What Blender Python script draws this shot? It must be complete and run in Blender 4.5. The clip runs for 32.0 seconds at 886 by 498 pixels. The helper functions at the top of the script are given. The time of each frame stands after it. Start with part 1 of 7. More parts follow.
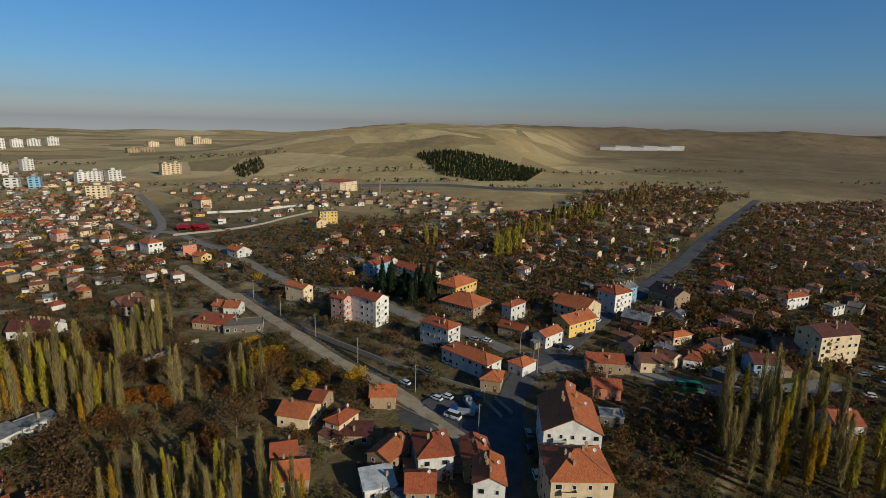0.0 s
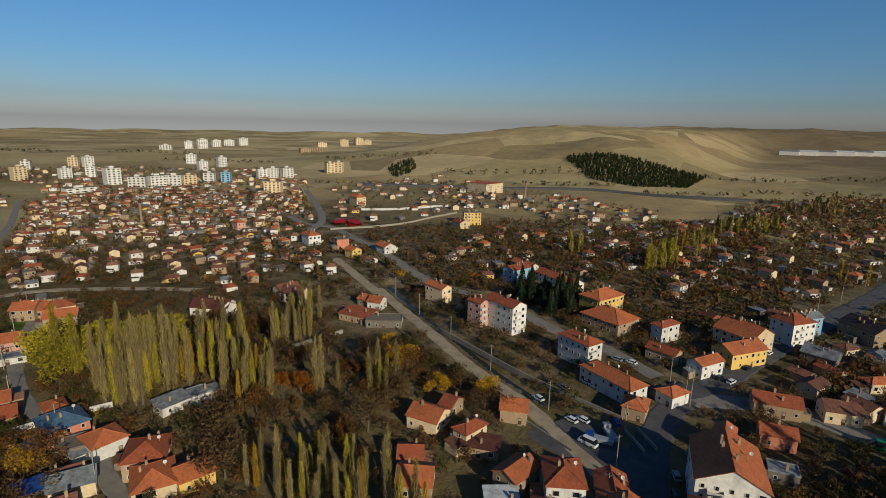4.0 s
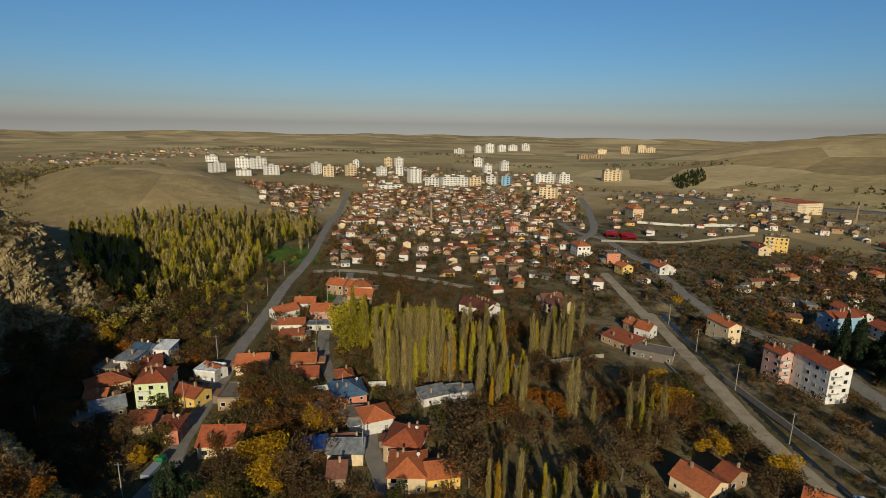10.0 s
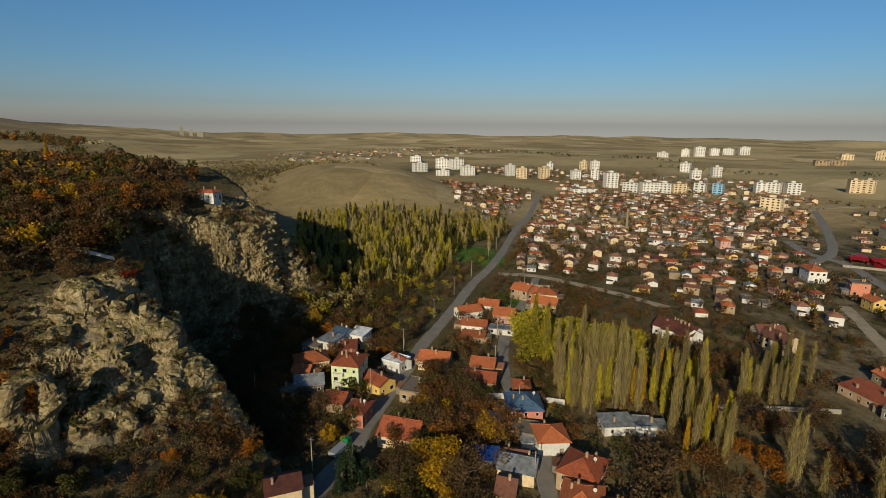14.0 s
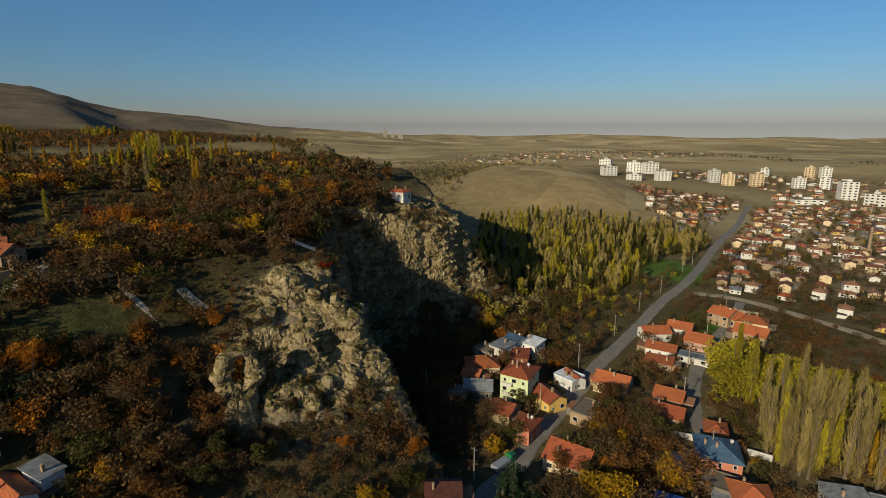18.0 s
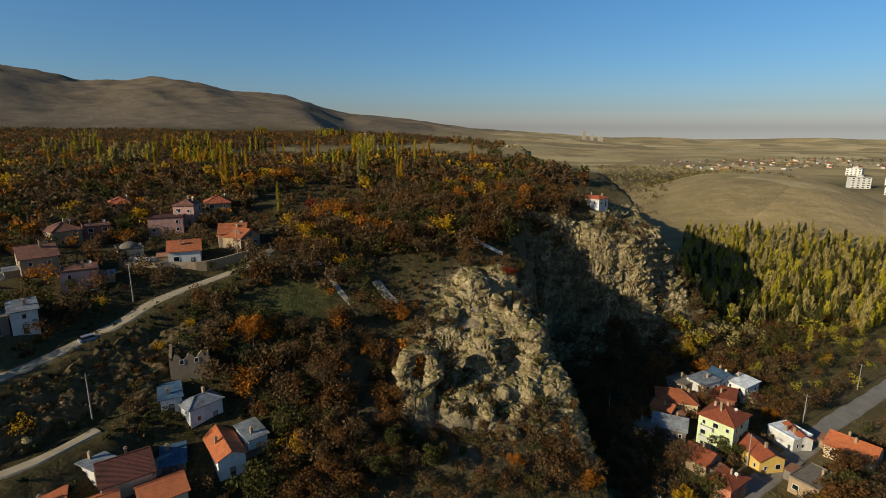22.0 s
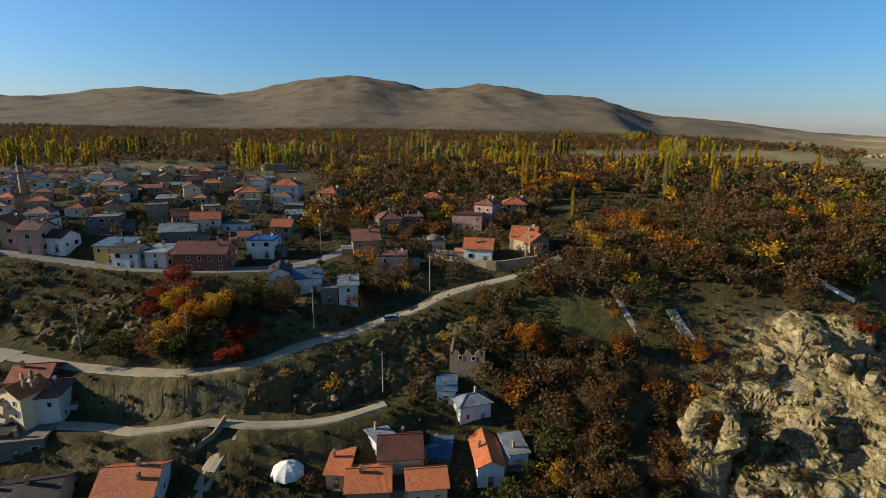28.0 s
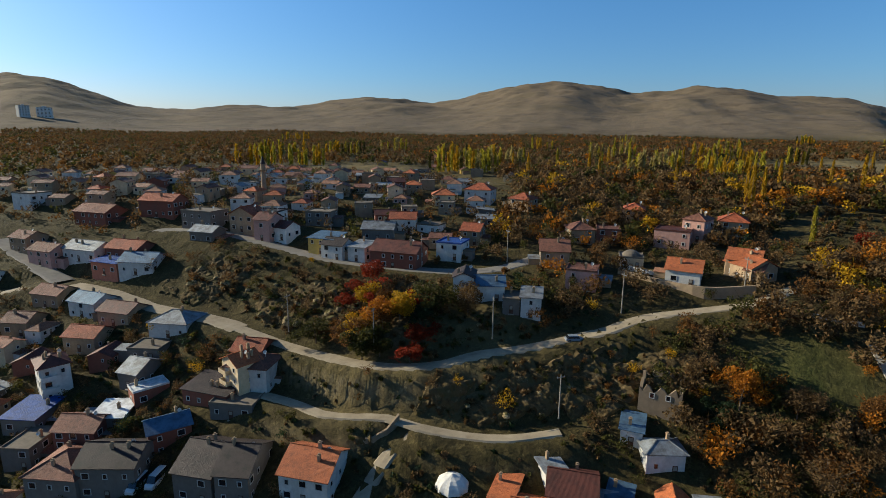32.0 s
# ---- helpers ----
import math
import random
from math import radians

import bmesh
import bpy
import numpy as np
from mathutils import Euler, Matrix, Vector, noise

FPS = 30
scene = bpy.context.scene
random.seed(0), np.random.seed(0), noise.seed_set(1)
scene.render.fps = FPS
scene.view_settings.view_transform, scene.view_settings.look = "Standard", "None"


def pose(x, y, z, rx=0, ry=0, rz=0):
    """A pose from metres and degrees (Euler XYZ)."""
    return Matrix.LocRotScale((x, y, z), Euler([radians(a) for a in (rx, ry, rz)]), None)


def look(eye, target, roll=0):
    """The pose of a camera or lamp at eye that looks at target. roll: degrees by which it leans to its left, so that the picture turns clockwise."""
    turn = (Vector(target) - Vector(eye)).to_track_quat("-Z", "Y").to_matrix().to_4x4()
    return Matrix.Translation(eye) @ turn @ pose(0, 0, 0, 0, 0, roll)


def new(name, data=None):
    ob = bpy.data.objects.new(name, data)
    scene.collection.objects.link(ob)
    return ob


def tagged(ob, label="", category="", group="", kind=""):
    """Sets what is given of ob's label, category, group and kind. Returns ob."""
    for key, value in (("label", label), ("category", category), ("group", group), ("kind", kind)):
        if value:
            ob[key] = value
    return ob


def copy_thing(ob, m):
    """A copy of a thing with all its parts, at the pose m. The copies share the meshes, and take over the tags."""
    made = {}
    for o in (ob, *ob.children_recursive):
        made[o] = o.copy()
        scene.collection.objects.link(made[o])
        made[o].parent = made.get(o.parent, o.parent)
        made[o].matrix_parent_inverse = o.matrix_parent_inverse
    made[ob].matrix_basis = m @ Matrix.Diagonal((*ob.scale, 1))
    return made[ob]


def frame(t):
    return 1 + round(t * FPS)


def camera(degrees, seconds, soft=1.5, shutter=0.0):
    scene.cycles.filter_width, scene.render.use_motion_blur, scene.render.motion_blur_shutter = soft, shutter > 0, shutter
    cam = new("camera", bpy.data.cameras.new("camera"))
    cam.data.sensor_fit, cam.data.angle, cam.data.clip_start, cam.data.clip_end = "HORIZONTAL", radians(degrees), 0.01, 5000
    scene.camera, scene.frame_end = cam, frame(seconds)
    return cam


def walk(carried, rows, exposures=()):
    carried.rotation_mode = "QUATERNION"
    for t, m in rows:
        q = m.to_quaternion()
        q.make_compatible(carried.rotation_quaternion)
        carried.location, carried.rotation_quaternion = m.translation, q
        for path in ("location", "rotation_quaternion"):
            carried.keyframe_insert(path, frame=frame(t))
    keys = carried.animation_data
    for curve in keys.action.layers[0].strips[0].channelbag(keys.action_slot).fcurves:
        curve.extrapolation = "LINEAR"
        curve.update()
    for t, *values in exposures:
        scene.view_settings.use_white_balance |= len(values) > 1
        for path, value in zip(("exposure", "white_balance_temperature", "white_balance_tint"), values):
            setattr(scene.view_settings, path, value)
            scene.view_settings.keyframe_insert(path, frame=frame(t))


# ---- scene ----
cam = camera(79.41, 32.0, soft=0.5)


def aim(x, y, z, yaw, pitch, roll):
    """A pose from the eye, the turn to the left from +y, the tilt and the roll."""
    return pose(x, y, z, 90 + pitch, 0, yaw) @ pose(0, 0, 0, 0, 0, roll)


ROWS = [
    (0.0, aim(-0.00, 0.00, 84.00, -0.000, -13.183, 1.309)),
    (1.0, aim(0.32, 1.89, 83.90, 3.798, -13.226, 1.211)),
    (2.0, aim(0.42, 3.74, 83.82, 7.688, -13.257, 1.148)),
    (3.0, aim(0.30, 5.55, 83.77, 11.542, -13.279, 1.098)),
    (3.5, aim(0.18, 6.43, 83.77, 13.539, -13.281, 1.094)),
    (5.5, aim(-1.25, 9.52, 84.16, 22.576, -13.278, 1.104)),
    (6.0, aim(-1.71, 10.36, 84.26, 24.963, -13.256, 1.070)),
    (7.0, aim(-2.74, 12.05, 84.32, 29.764, -13.238, 1.068)),
    (8.0, aim(-3.88, 13.74, 84.29, 34.610, -13.212, 1.020)),
    (9.0, aim(-5.09, 15.33, 84.35, 39.547, -13.186, 0.927)),
    (10.0, aim(-6.45, 16.82, 84.27, 44.546, -13.141, 0.903)),
    (11.0, aim(-7.81, 18.10, 84.07, 49.534, -13.113, 0.815)),
    (12.0, aim(-9.22, 19.12, 84.09, 54.549, -13.109, 0.694)),
    (13.0, aim(-10.78, 20.06, 84.33, 59.753, -13.124, 0.623)),
    (14.0, aim(-12.41, 21.08, 84.53, 65.002, -13.179, 0.462)),
    (14.5, aim(-13.22, 21.58, 84.60, 67.565, -13.201, 0.349)),
    (16.5, aim(-16.80, 22.93, 84.69, 77.352, -13.136, 0.033)),
    (17.0, aim(-17.71, 23.17, 84.63, 79.801, -13.111, -0.025)),
    (18.0, aim(-19.50, 23.49, 84.57, 84.677, -13.057, -0.047)),
    (19.0, aim(-21.25, 23.64, 84.55, 89.660, -13.007, -0.053)),
    (20.0, aim(-22.99, 23.67, 84.65, 94.696, -12.966, -0.082)),
    (21.0, aim(-24.63, 23.49, 84.81, 99.872, -12.920, -0.064)),
    (22.0, aim(-26.34, 23.07, 84.75, 105.226, -12.839, -0.022)),
    (23.0, aim(-28.02, 22.50, 84.66, 110.510, -12.758, 0.082)),
    (24.0, aim(-29.59, 21.86, 84.72, 115.712, -12.724, 0.163)),
    (25.0, aim(-31.11, 21.10, 84.77, 120.779, -12.693, 0.197)),
    (25.5, aim(-31.85, 20.68, 84.80, 123.204, -12.685, 0.226)),
    (27.5, aim(-34.64, 18.43, 85.06, 133.692, -12.669, 0.371)),
    (28.0, aim(-35.29, 17.88, 85.24, 136.313, -12.700, 0.407)),
    (29.0, aim(-36.52, 16.77, 85.53, 141.492, -12.719, 0.448)),
    (30.0, aim(-37.81, 15.47, 85.50, 146.762, -12.641, 0.471)),
    (31.0, aim(-39.12, 13.94, 85.17, 152.038, -12.467, 0.478)),
    (32.0, aim(-40.28, 12.24, 84.76, 157.098, -12.235, 0.501)),
]
walk(cam, ROWS, ((0.0, -0.05, 5650, 5), (4.0, -0.05, 5850, 5), (9.0, 0.0, 6200, 5), (19.0, 0.12, 6200, 5), (23.0, 0.45, 6000, 5), (28.0, 0.74, 5850, 4), (32.0, 0.72, 5800, 4)))

# ---- sky and sun ----
SUN_YAW, SUN_EL = 227.0, 22.0
to_sun = Vector((-math.sin(radians(SUN_YAW)) * math.cos(radians(SUN_EL)), math.cos(radians(SUN_YAW)) * math.cos(radians(SUN_EL)), math.sin(radians(SUN_EL))))
world = bpy.data.worlds.new("sky")
scene.world = world
world.use_nodes = True
sky = world.node_tree.nodes.new("ShaderNodeTexSky")
sky.sky_type, sky.sun_disc = "NISHITA", False
sky.sun_elevation, sky.sun_rotation = radians(SUN_EL), math.atan2(to_sun.x, to_sun.y)
sky.altitude, sky.air_density, sky.dust_density, sky.ozone_density = 1000, 1.05, 1.6, 4.2
backg = world.node_tree.nodes["Background"]
backg.inputs["Strength"].default_value = 0.08
deep = world.node_tree.nodes.new("ShaderNodeHueSaturation")
deep.inputs["Saturation"].default_value = 1.15
world.node_tree.links.new(sky.outputs["Color"], deep.inputs["Color"])
# horizon haze painted into the sky colour, a tint by height
heading, height, lift, horizon_haze = (world.node_tree.nodes.new(k) for k in ("ShaderNodeTexCoord", "ShaderNodeSeparateXYZ", "ShaderNodeMath", "ShaderNodeValToRGB"))
lift.operation = "MULTIPLY_ADD"
lift.inputs[1].default_value, lift.inputs[2].default_value = 2.0, 0.1
world.node_tree.links.new(heading.outputs["Generated"], height.inputs["Vector"])
world.node_tree.links.new(height.outputs["Z"], lift.inputs[0])
world.node_tree.links.new(lift.outputs[0], horizon_haze.inputs["Fac"])
while len(horizon_haze.color_ramp.elements) < 5:
    horizon_haze.color_ramp.elements.new(0.5)
for stop, (place, tone) in zip(horizon_haze.color_ramp.elements, ((0.05, (1.6, 1.3, 1.3)), (0.1, (1.1, 0.9, 0.93)), (0.17, (0.82, 0.76, 0.82)), (0.3, (0.84, 0.86, 0.9)), (0.55, (1, 1, 1)))):
    stop.position, stop.color = place, (*tone, 1)
dusty = world.node_tree.nodes.new("ShaderNodeMix")
dusty.data_type, dusty.blend_type = "RGBA", "MULTIPLY"
dusty.inputs[0].default_value = 1.0
world.node_tree.links.new(deep.outputs["Color"], dusty.inputs[6])
world.node_tree.links.new(horizon_haze.outputs["Color"], dusty.inputs[7])
world.node_tree.links.new(dusty.outputs[2], backg.inputs["Color"])
sun = new("sun", bpy.data.lights.new("sun", "SUN"))
sun.data.energy, sun.data.angle, sun.data.color = 4.8, radians(0.53), (1.0, 0.85, 0.62)
sun.matrix_world = look((0, 0, 0), -to_sun)

# ---- materials ----
def lin(r, g, b):
    """Linear colour from 0-255 values, scaled by 0.8 for deeper shade under a stronger sun."""
    return tuple(0.8 * ((c / 255 + 0.055) / 1.055) ** 2.4 if c > 10 else c / 255 / 12.92 for c in (r, g, b)) + (1.0,)


class Nodes:
    """A short hand for one material's nodes."""

    def __init__(self, name):
        self.mat = bpy.data.materials.new(name)
        self.mat.use_nodes = True
        self.tree = self.mat.node_tree
        self.bsdf = self.tree.nodes["Principled BSDF"]
        self.geo = self.tree.nodes.new("ShaderNodeNewGeometry")
        self.obj = self.tree.nodes.new("ShaderNodeTexCoord")
        self.info = self.tree.nodes.new("ShaderNodeObjectInfo")

    def link(self, a, b):
        self.tree.links.new(a, b)

    def noise(self, scale, detail=4.0, rough=0.6, world=True, stretch=(1, 1, 1)):
        n, m = self.tree.nodes.new("ShaderNodeTexNoise"), self.tree.nodes.new("ShaderNodeMapping")
        m.inputs["Scale"].default_value = stretch
        self.link(self.geo.outputs["Position"] if world else self.obj.outputs["Object"], m.inputs["Vector"])
        self.link(m.outputs["Vector"], n.inputs["Vector"])
        n.inputs["Scale"].default_value, n.inputs["Detail"].default_value, n.inputs["Roughness"].default_value = scale, detail, rough
        return n.outputs["Fac"]

    def ramp(self, fac, *stops):
        n = self.tree.nodes.new("ShaderNodeValToRGB")
        while len(n.color_ramp.elements) < len(stops):
            n.color_ramp.elements.new(0.5)
        for e, (p, c) in zip(n.color_ramp.elements, stops):
            e.position, e.color = p, c if len(c) == 4 else (*c, 1)
        self.link(fac, n.inputs["Fac"])
        return n.outputs["Color"]

    def mix(self, fac, a, b, how="MIX"):
        n = self.tree.nodes.new("ShaderNodeMix")
        n.data_type, n.blend_type = "RGBA", how
        for socket, v in ((n.inputs[0], fac), (n.inputs[6], a), (n.inputs[7], b)):
            if isinstance(v, (int, float, tuple)):
                socket.default_value = v
            else:
                self.link(v, socket)
        return n.outputs[2]

    def math(self, how, a, b=0.5):
        n = self.tree.nodes.new("ShaderNodeMath")
        n.operation = how
        for socket, v in zip(n.inputs, (a, b)):
            if isinstance(v, (int, float)):
                socket.default_value = v
            else:
                self.link(v, socket)
        return n.outputs[0]

    def attr(self, name):
        n = self.tree.nodes.new("ShaderNodeAttribute")
        n.attribute_name = name
        return n

    def finish(self, color, rough=0.85, metal=0.0, bump=None, strength=0.4, distance=0.05, spec=0.3):
        if isinstance(color, tuple):
            self.bsdf.inputs["Base Color"].default_value = color
        else:
            self.link(color, self.bsdf.inputs["Base Color"])
        self.bsdf.inputs["Roughness"].default_value, self.bsdf.inputs["Metallic"].default_value = rough, metal
        self.bsdf.inputs["Specular IOR Level"].default_value = spec
        if bump is not None:
            b = self.tree.nodes.new("ShaderNodeBump")
            b.inputs["Strength"].default_value, b.inputs["Distance"].default_value = strength, distance
            self.link(bump, b.inputs["Height"])
            self.link(b.outputs["Normal"], self.bsdf.inputs["Normal"])
        return self.mat


def varied(n, color, amount):
    """Shift a colour a little from object to object."""
    h = n.tree.nodes.new("ShaderNodeHueSaturation")
    n.link(n.math("MULTIPLY_ADD", n.info.outputs["Random"], amount), h.inputs["Value"])
    h.inputs["Value"].links[0].from_node.inputs[2].default_value = 1 - amount / 2
    n.link(color, h.inputs["Color"])
    return h.outputs["Color"]


def plaster(name, c, dirt=0.45):
    n = Nodes(name)
    a = n.ramp(n.noise(0.9, 5, 0.65), (0.3, tuple(v * 0.78 for v in c[:3])), (0.65, c))
    b = n.mix(n.ramp(n.noise(0.35, 4, 0.7, stretch=(1, 1, 0.3)), (0.5, (0, 0, 0)), (0.8, (dirt, dirt, dirt))), a, lin(112, 96, 78))
    return n.finish(varied(n, b, 0.25), 0.9, bump=n.noise(9, 4), strength=0.2)


def tiles(name, c, dark, pitch=3.2):
    n = Nodes(name)
    w = n.tree.nodes.new("ShaderNodeTexWave")
    w.bands_direction = "X"
    w.inputs["Scale"].default_value, w.inputs["Distortion"].default_value, w.inputs["Detail"].default_value = pitch, 0.6, 2
    n.link(n.obj.outputs["Object"], w.inputs["Vector"])
    a = n.ramp(n.noise(1.3, 6, 0.75), (0.25, dark), (0.5, c), (0.8, tuple(min(1, v * 1.35) for v in c[:3])))
    b = n.mix(n.ramp(n.noise(0.22, 4, 0.6), (0.48, (0, 0, 0)), (0.75, (0.6, 0.6, 0.6))), a, dark)
    d = n.mix(0.35, b, w.outputs["Color"], "MULTIPLY")
    return n.finish(varied(n, d, 0.45), 0.8, bump=w.outputs["Fac"], strength=0.5, distance=0.06)


def tin(name, c, c2, metal=0.35):
    n = Nodes(name)
    w = n.tree.nodes.new("ShaderNodeTexWave")
    w.inputs["Scale"].default_value = 2.2
    n.link(n.obj.outputs["Object"], w.inputs["Vector"])
    a = n.ramp(n.noise(0.5, 5, 0.7), (0.35, c2), (0.6, c))
    return n.finish(varied(n, a, 0.4), 0.68, metal, bump=w.outputs["Fac"], strength=0.35, spec=0.25)


def plain(name, c, rough=0.7, metal=0.0, scale=3.0, spread=0.3, vary=0.2):
    n = Nodes(name)
    a = n.ramp(n.noise(scale, 5, 0.65), (0.3, tuple(v * (1 - spread) for v in c[:3])), (0.7, c))
    return n.finish(varied(n, a, vary), rough, metal, bump=n.noise(scale * 4), strength=0.25)


def leaves(name, *colors):
    n = Nodes(name)
    stops = [((k + 0.5) / len(colors), c) for k, c in enumerate(colors)]
    a = n.ramp(n.geo.outputs["Random Per Island"], *stops)
    b = n.mix(n.ramp(n.noise(0.5, 3), (0.35, (0, 0, 0)), (0.7, (0.5, 0.5, 0.5))), a, tuple(v * 0.55 for v in colors[0][:3]) + (1,))
    shade = varied(n, b, 0.5)
    n.finish(shade, 0.75, spec=0.15)
    thin, both = n.tree.nodes.new("ShaderNodeBsdfTranslucent"), n.tree.nodes.new("ShaderNodeMixShader")
    n.link(shade, thin.inputs["Color"])
    both.inputs[0].default_value = 0.35
    n.link(n.bsdf.outputs[0], both.inputs[1])
    n.link(thin.outputs[0], both.inputs[2])
    n.link(both.outputs[0], n.tree.nodes["Material Output"].inputs["Surface"])
    return n.mat


WALL = {
    "white": plaster("white_plaster", lin(226, 220, 208)), "cream": plaster("cream_plaster", lin(226, 200, 158)),
    "tan": plaster("tan_plaster", lin(172, 145, 112)), "yellow": plaster("yellow_plaster", lin(226, 186, 96), 0.25),
    "pink": plaster("pink_plaster", lin(208, 160, 142), 0.35), "salmon": plaster("salmon_plaster", lin(204, 130, 100), 0.3),
    "blue": plaster("blue_plaster", lin(140, 176, 196), 0.3), "green": plaster("pale_green_plaster", lin(204, 212, 160), 0.25),
    "grey": plaster("grey_render", lin(124, 115, 104)), "stone": plaster("rough_stone", lin(158, 136, 108), 0.6), "brick": plaster("bare_brick", lin(146, 88, 68), 0.4),
}
ROOF = {
    "red": tiles("red_roof_tiles", lin(172, 90, 54), lin(112, 66, 46)), "orange": tiles("orange_roof_tiles", lin(192, 108, 62), lin(132, 80, 52)),
    "brown": tiles("old_brown_roof_tiles", lin(132, 86, 66), lin(80, 58, 48)), "dark": tin("dark_roof_sheet", lin(62, 50, 46), lin(42, 36, 34), 0.1),
    "tin": tin("grey_roof_tin", lin(146, 150, 152), lin(104, 102, 98)), "bluetin": tin("blue_roof_tin", lin(88, 114, 136), lin(66, 84, 102)),
    "maroon": tin("maroon_roof_sheet", lin(104, 60, 48), lin(74, 46, 38), 0.1), "concrete": plain("roof_concrete", lin(126, 114, 98), 0.9, 0, 0.8, 0.35),
    "faded": tiles("faded_clay_roof_tiles", lin(164, 116, 86), lin(112, 82, 64)),
    "white": tin("white_roof_tin", lin(225, 226, 224), lin(176, 176, 172), 0.1), "cobalt": tin("cobalt_roof_sheet", lin(42, 80, 150), lin(40, 62, 108), 0.05),
}
M_TRIM = plain("white_trim", lin(214, 208, 196), 0.6)
M_WOOD = plain("dark_wood", lin(92, 62, 42), 0.7)
M_BARK = plain("grey_bark", lin(118, 102, 84), 0.95, 0, 2.0, 0.4, 0.35)
M_CONCRETE = plain("weathered_concrete", lin(168, 158, 140), 0.9, 0, 0.6, 0.35)
M_METAL = plain("galvanised_metal", lin(140, 142, 144), 0.45, 0.7)
M_RUBBER = plain("black_rubber", lin(26, 26, 26), 0.8)


def glass_material():
    n = Nodes("window_glass")
    a = n.ramp(n.noise(0.6, 3), (0.4, lin(22, 26, 32)), (0.7, lin(48, 54, 60)))
    return n.finish(a, 0.08, spec=0.6)


M_GLASS = glass_material()
LEAF = {
    "gold": leaves("golden_leaves", lin(190, 146, 22), lin(214, 166, 26), lin(150, 118, 28)),
    "lime": leaves("yellow_green_leaves", lin(174, 158, 40), lin(200, 180, 50), lin(136, 126, 40)),
    "orange": leaves("orange_leaves", lin(172, 106, 24), lin(196, 126, 28), lin(132, 86, 28)),
    "rust": leaves("rust_leaves", lin(120, 82, 38), lin(140, 96, 44), lin(90, 64, 33)),
    "red": leaves("red_leaves", lin(170, 62, 26), lin(150, 50, 26), lin(120, 56, 30)),
    "brown": leaves("brown_twigs", lin(100, 78, 48), lin(122, 96, 58), lin(74, 58, 36)),
    "olive": leaves("olive_leaves", lin(80, 78, 32), lin(100, 93, 38), lin(62, 62, 28)),
    "green": leaves("dark_green_needles", lin(46, 62, 36), lin(58, 74, 40), lin(38, 52, 32)),
    "ash": leaves("pale_bare_twigs", lin(160, 142, 80), lin(184, 164, 96), lin(126, 110, 66)),
}


def ground_material():
    n = Nodes("dry_earth_and_grass")
    z = n.attr("zone")
    sep = n.tree.nodes.new("ShaderNodeSeparateColor")
    n.link(z.outputs["Color"], sep.inputs["Color"])
    soil = n.ramp(n.noise(0.09, 6, 0.7), (0.3, lin(54, 48, 27)), (0.5, lin(82, 72, 42)), (0.7, lin(62, 60, 30)))
    soil = n.mix(n.ramp(n.noise(1.4, 5, 0.75), (0.35, (0.7, 0.7, 0.7)), (0.6, (0, 0, 0))), soil, lin(42, 37, 24))
    soil = n.mix(n.ramp(n.noise(0.55, 7, 0.78), (0.53, (0, 0, 0)), (0.66, (0.65, 0.65, 0.65))), soil, lin(116, 102, 64))
    dry = n.ramp(n.noise(0.012, 7, 0.65), (0.3, lin(152, 134, 96)), (0.5, lin(184, 162, 116)), (0.7, lin(164, 149, 104)))
    dry = n.mix(n.ramp(n.noise(0.06, 6, 0.7), (0.42, (0.55, 0.55, 0.55)), (0.6, (0, 0, 0))), dry, lin(140, 124, 82))
    v = n.tree.nodes.new("ShaderNodeTexVoronoi")
    v.inputs["Scale"].default_value = 0.0065
    n.link(n.geo.outputs["Position"], v.inputs["Vector"])
    strip = n.tree.nodes.new("ShaderNodeSeparateColor")
    n.link(v.outputs["Color"], strip.inputs["Color"])
    dry = n.mix(n.math("MULTIPLY", sep.outputs["Green"], 0.5), dry, n.ramp(strip.outputs["Red"], (0.15, lin(122, 104, 72)), (0.4, lin(190, 160, 110)), (0.65, lin(158, 146, 98)), (0.9, lin(216, 190, 140))))
    place = n.tree.nodes.new("ShaderNodeSeparateXYZ")
    n.link(n.geo.outputs["Position"], place.inputs["Vector"])
    # darker grey-brown tone towards the south
    south_tone = n.ramp(n.math("MULTIPLY", place.outputs["Y"], -0.001), (0.35, (0, 0, 0)), (0.8, (1, 1, 1)))
    dry = n.mix(south_tone, dry, n.ramp(n.noise(0.008, 7, 0.65), (0.3, lin(92, 80, 64)), (0.5, lin(122, 106, 84)), (0.7, lin(106, 94, 74))))
    # darker brown tone towards the east
    east_tone = n.ramp(n.math("MULTIPLY", place.outputs["X"], 0.001), (0.25, (0, 0, 0)), (0.7, (0.85, 0.85, 0.85)))
    dry = n.mix(east_tone, dry, n.ramp(n.noise(0.01, 7, 0.65), (0.3, lin(92, 76, 58)), (0.5, lin(128, 108, 80)), (0.7, lin(108, 96, 66))))
    rock = n.ramp(n.noise(0.35, 8, 0.72), (0.28, lin(86, 74, 58)), (0.5, lin(158, 140, 110)), (0.72, lin(192, 174, 140)))
    rock = n.mix(n.ramp(n.noise(0.8, 6, 0.75), (0.52, (0, 0, 0)), (0.68, (0.8, 0.8, 0.8))), rock, lin(82, 78, 50))
    nz = n.tree.nodes.new("ShaderNodeSeparateXYZ")
    n.link(n.geo.outputs["Normal"], nz.inputs["Vector"])
    steep = n.math("MULTIPLY", n.ramp(nz.outputs["Z"], (0.5, (1, 1, 1)), (0.75, (0, 0, 0))), n.math("MULTIPLY_ADD", sep.outputs["Red"], 0.7))
    steep.node.inputs[1].links[0].from_node.inputs[2].default_value = 0.3
    yard = n.ramp(n.noise(0.07, 5, 0.7), (0.42, (0, 0, 0)), (0.58, (0.8, 0.8, 0.8)))
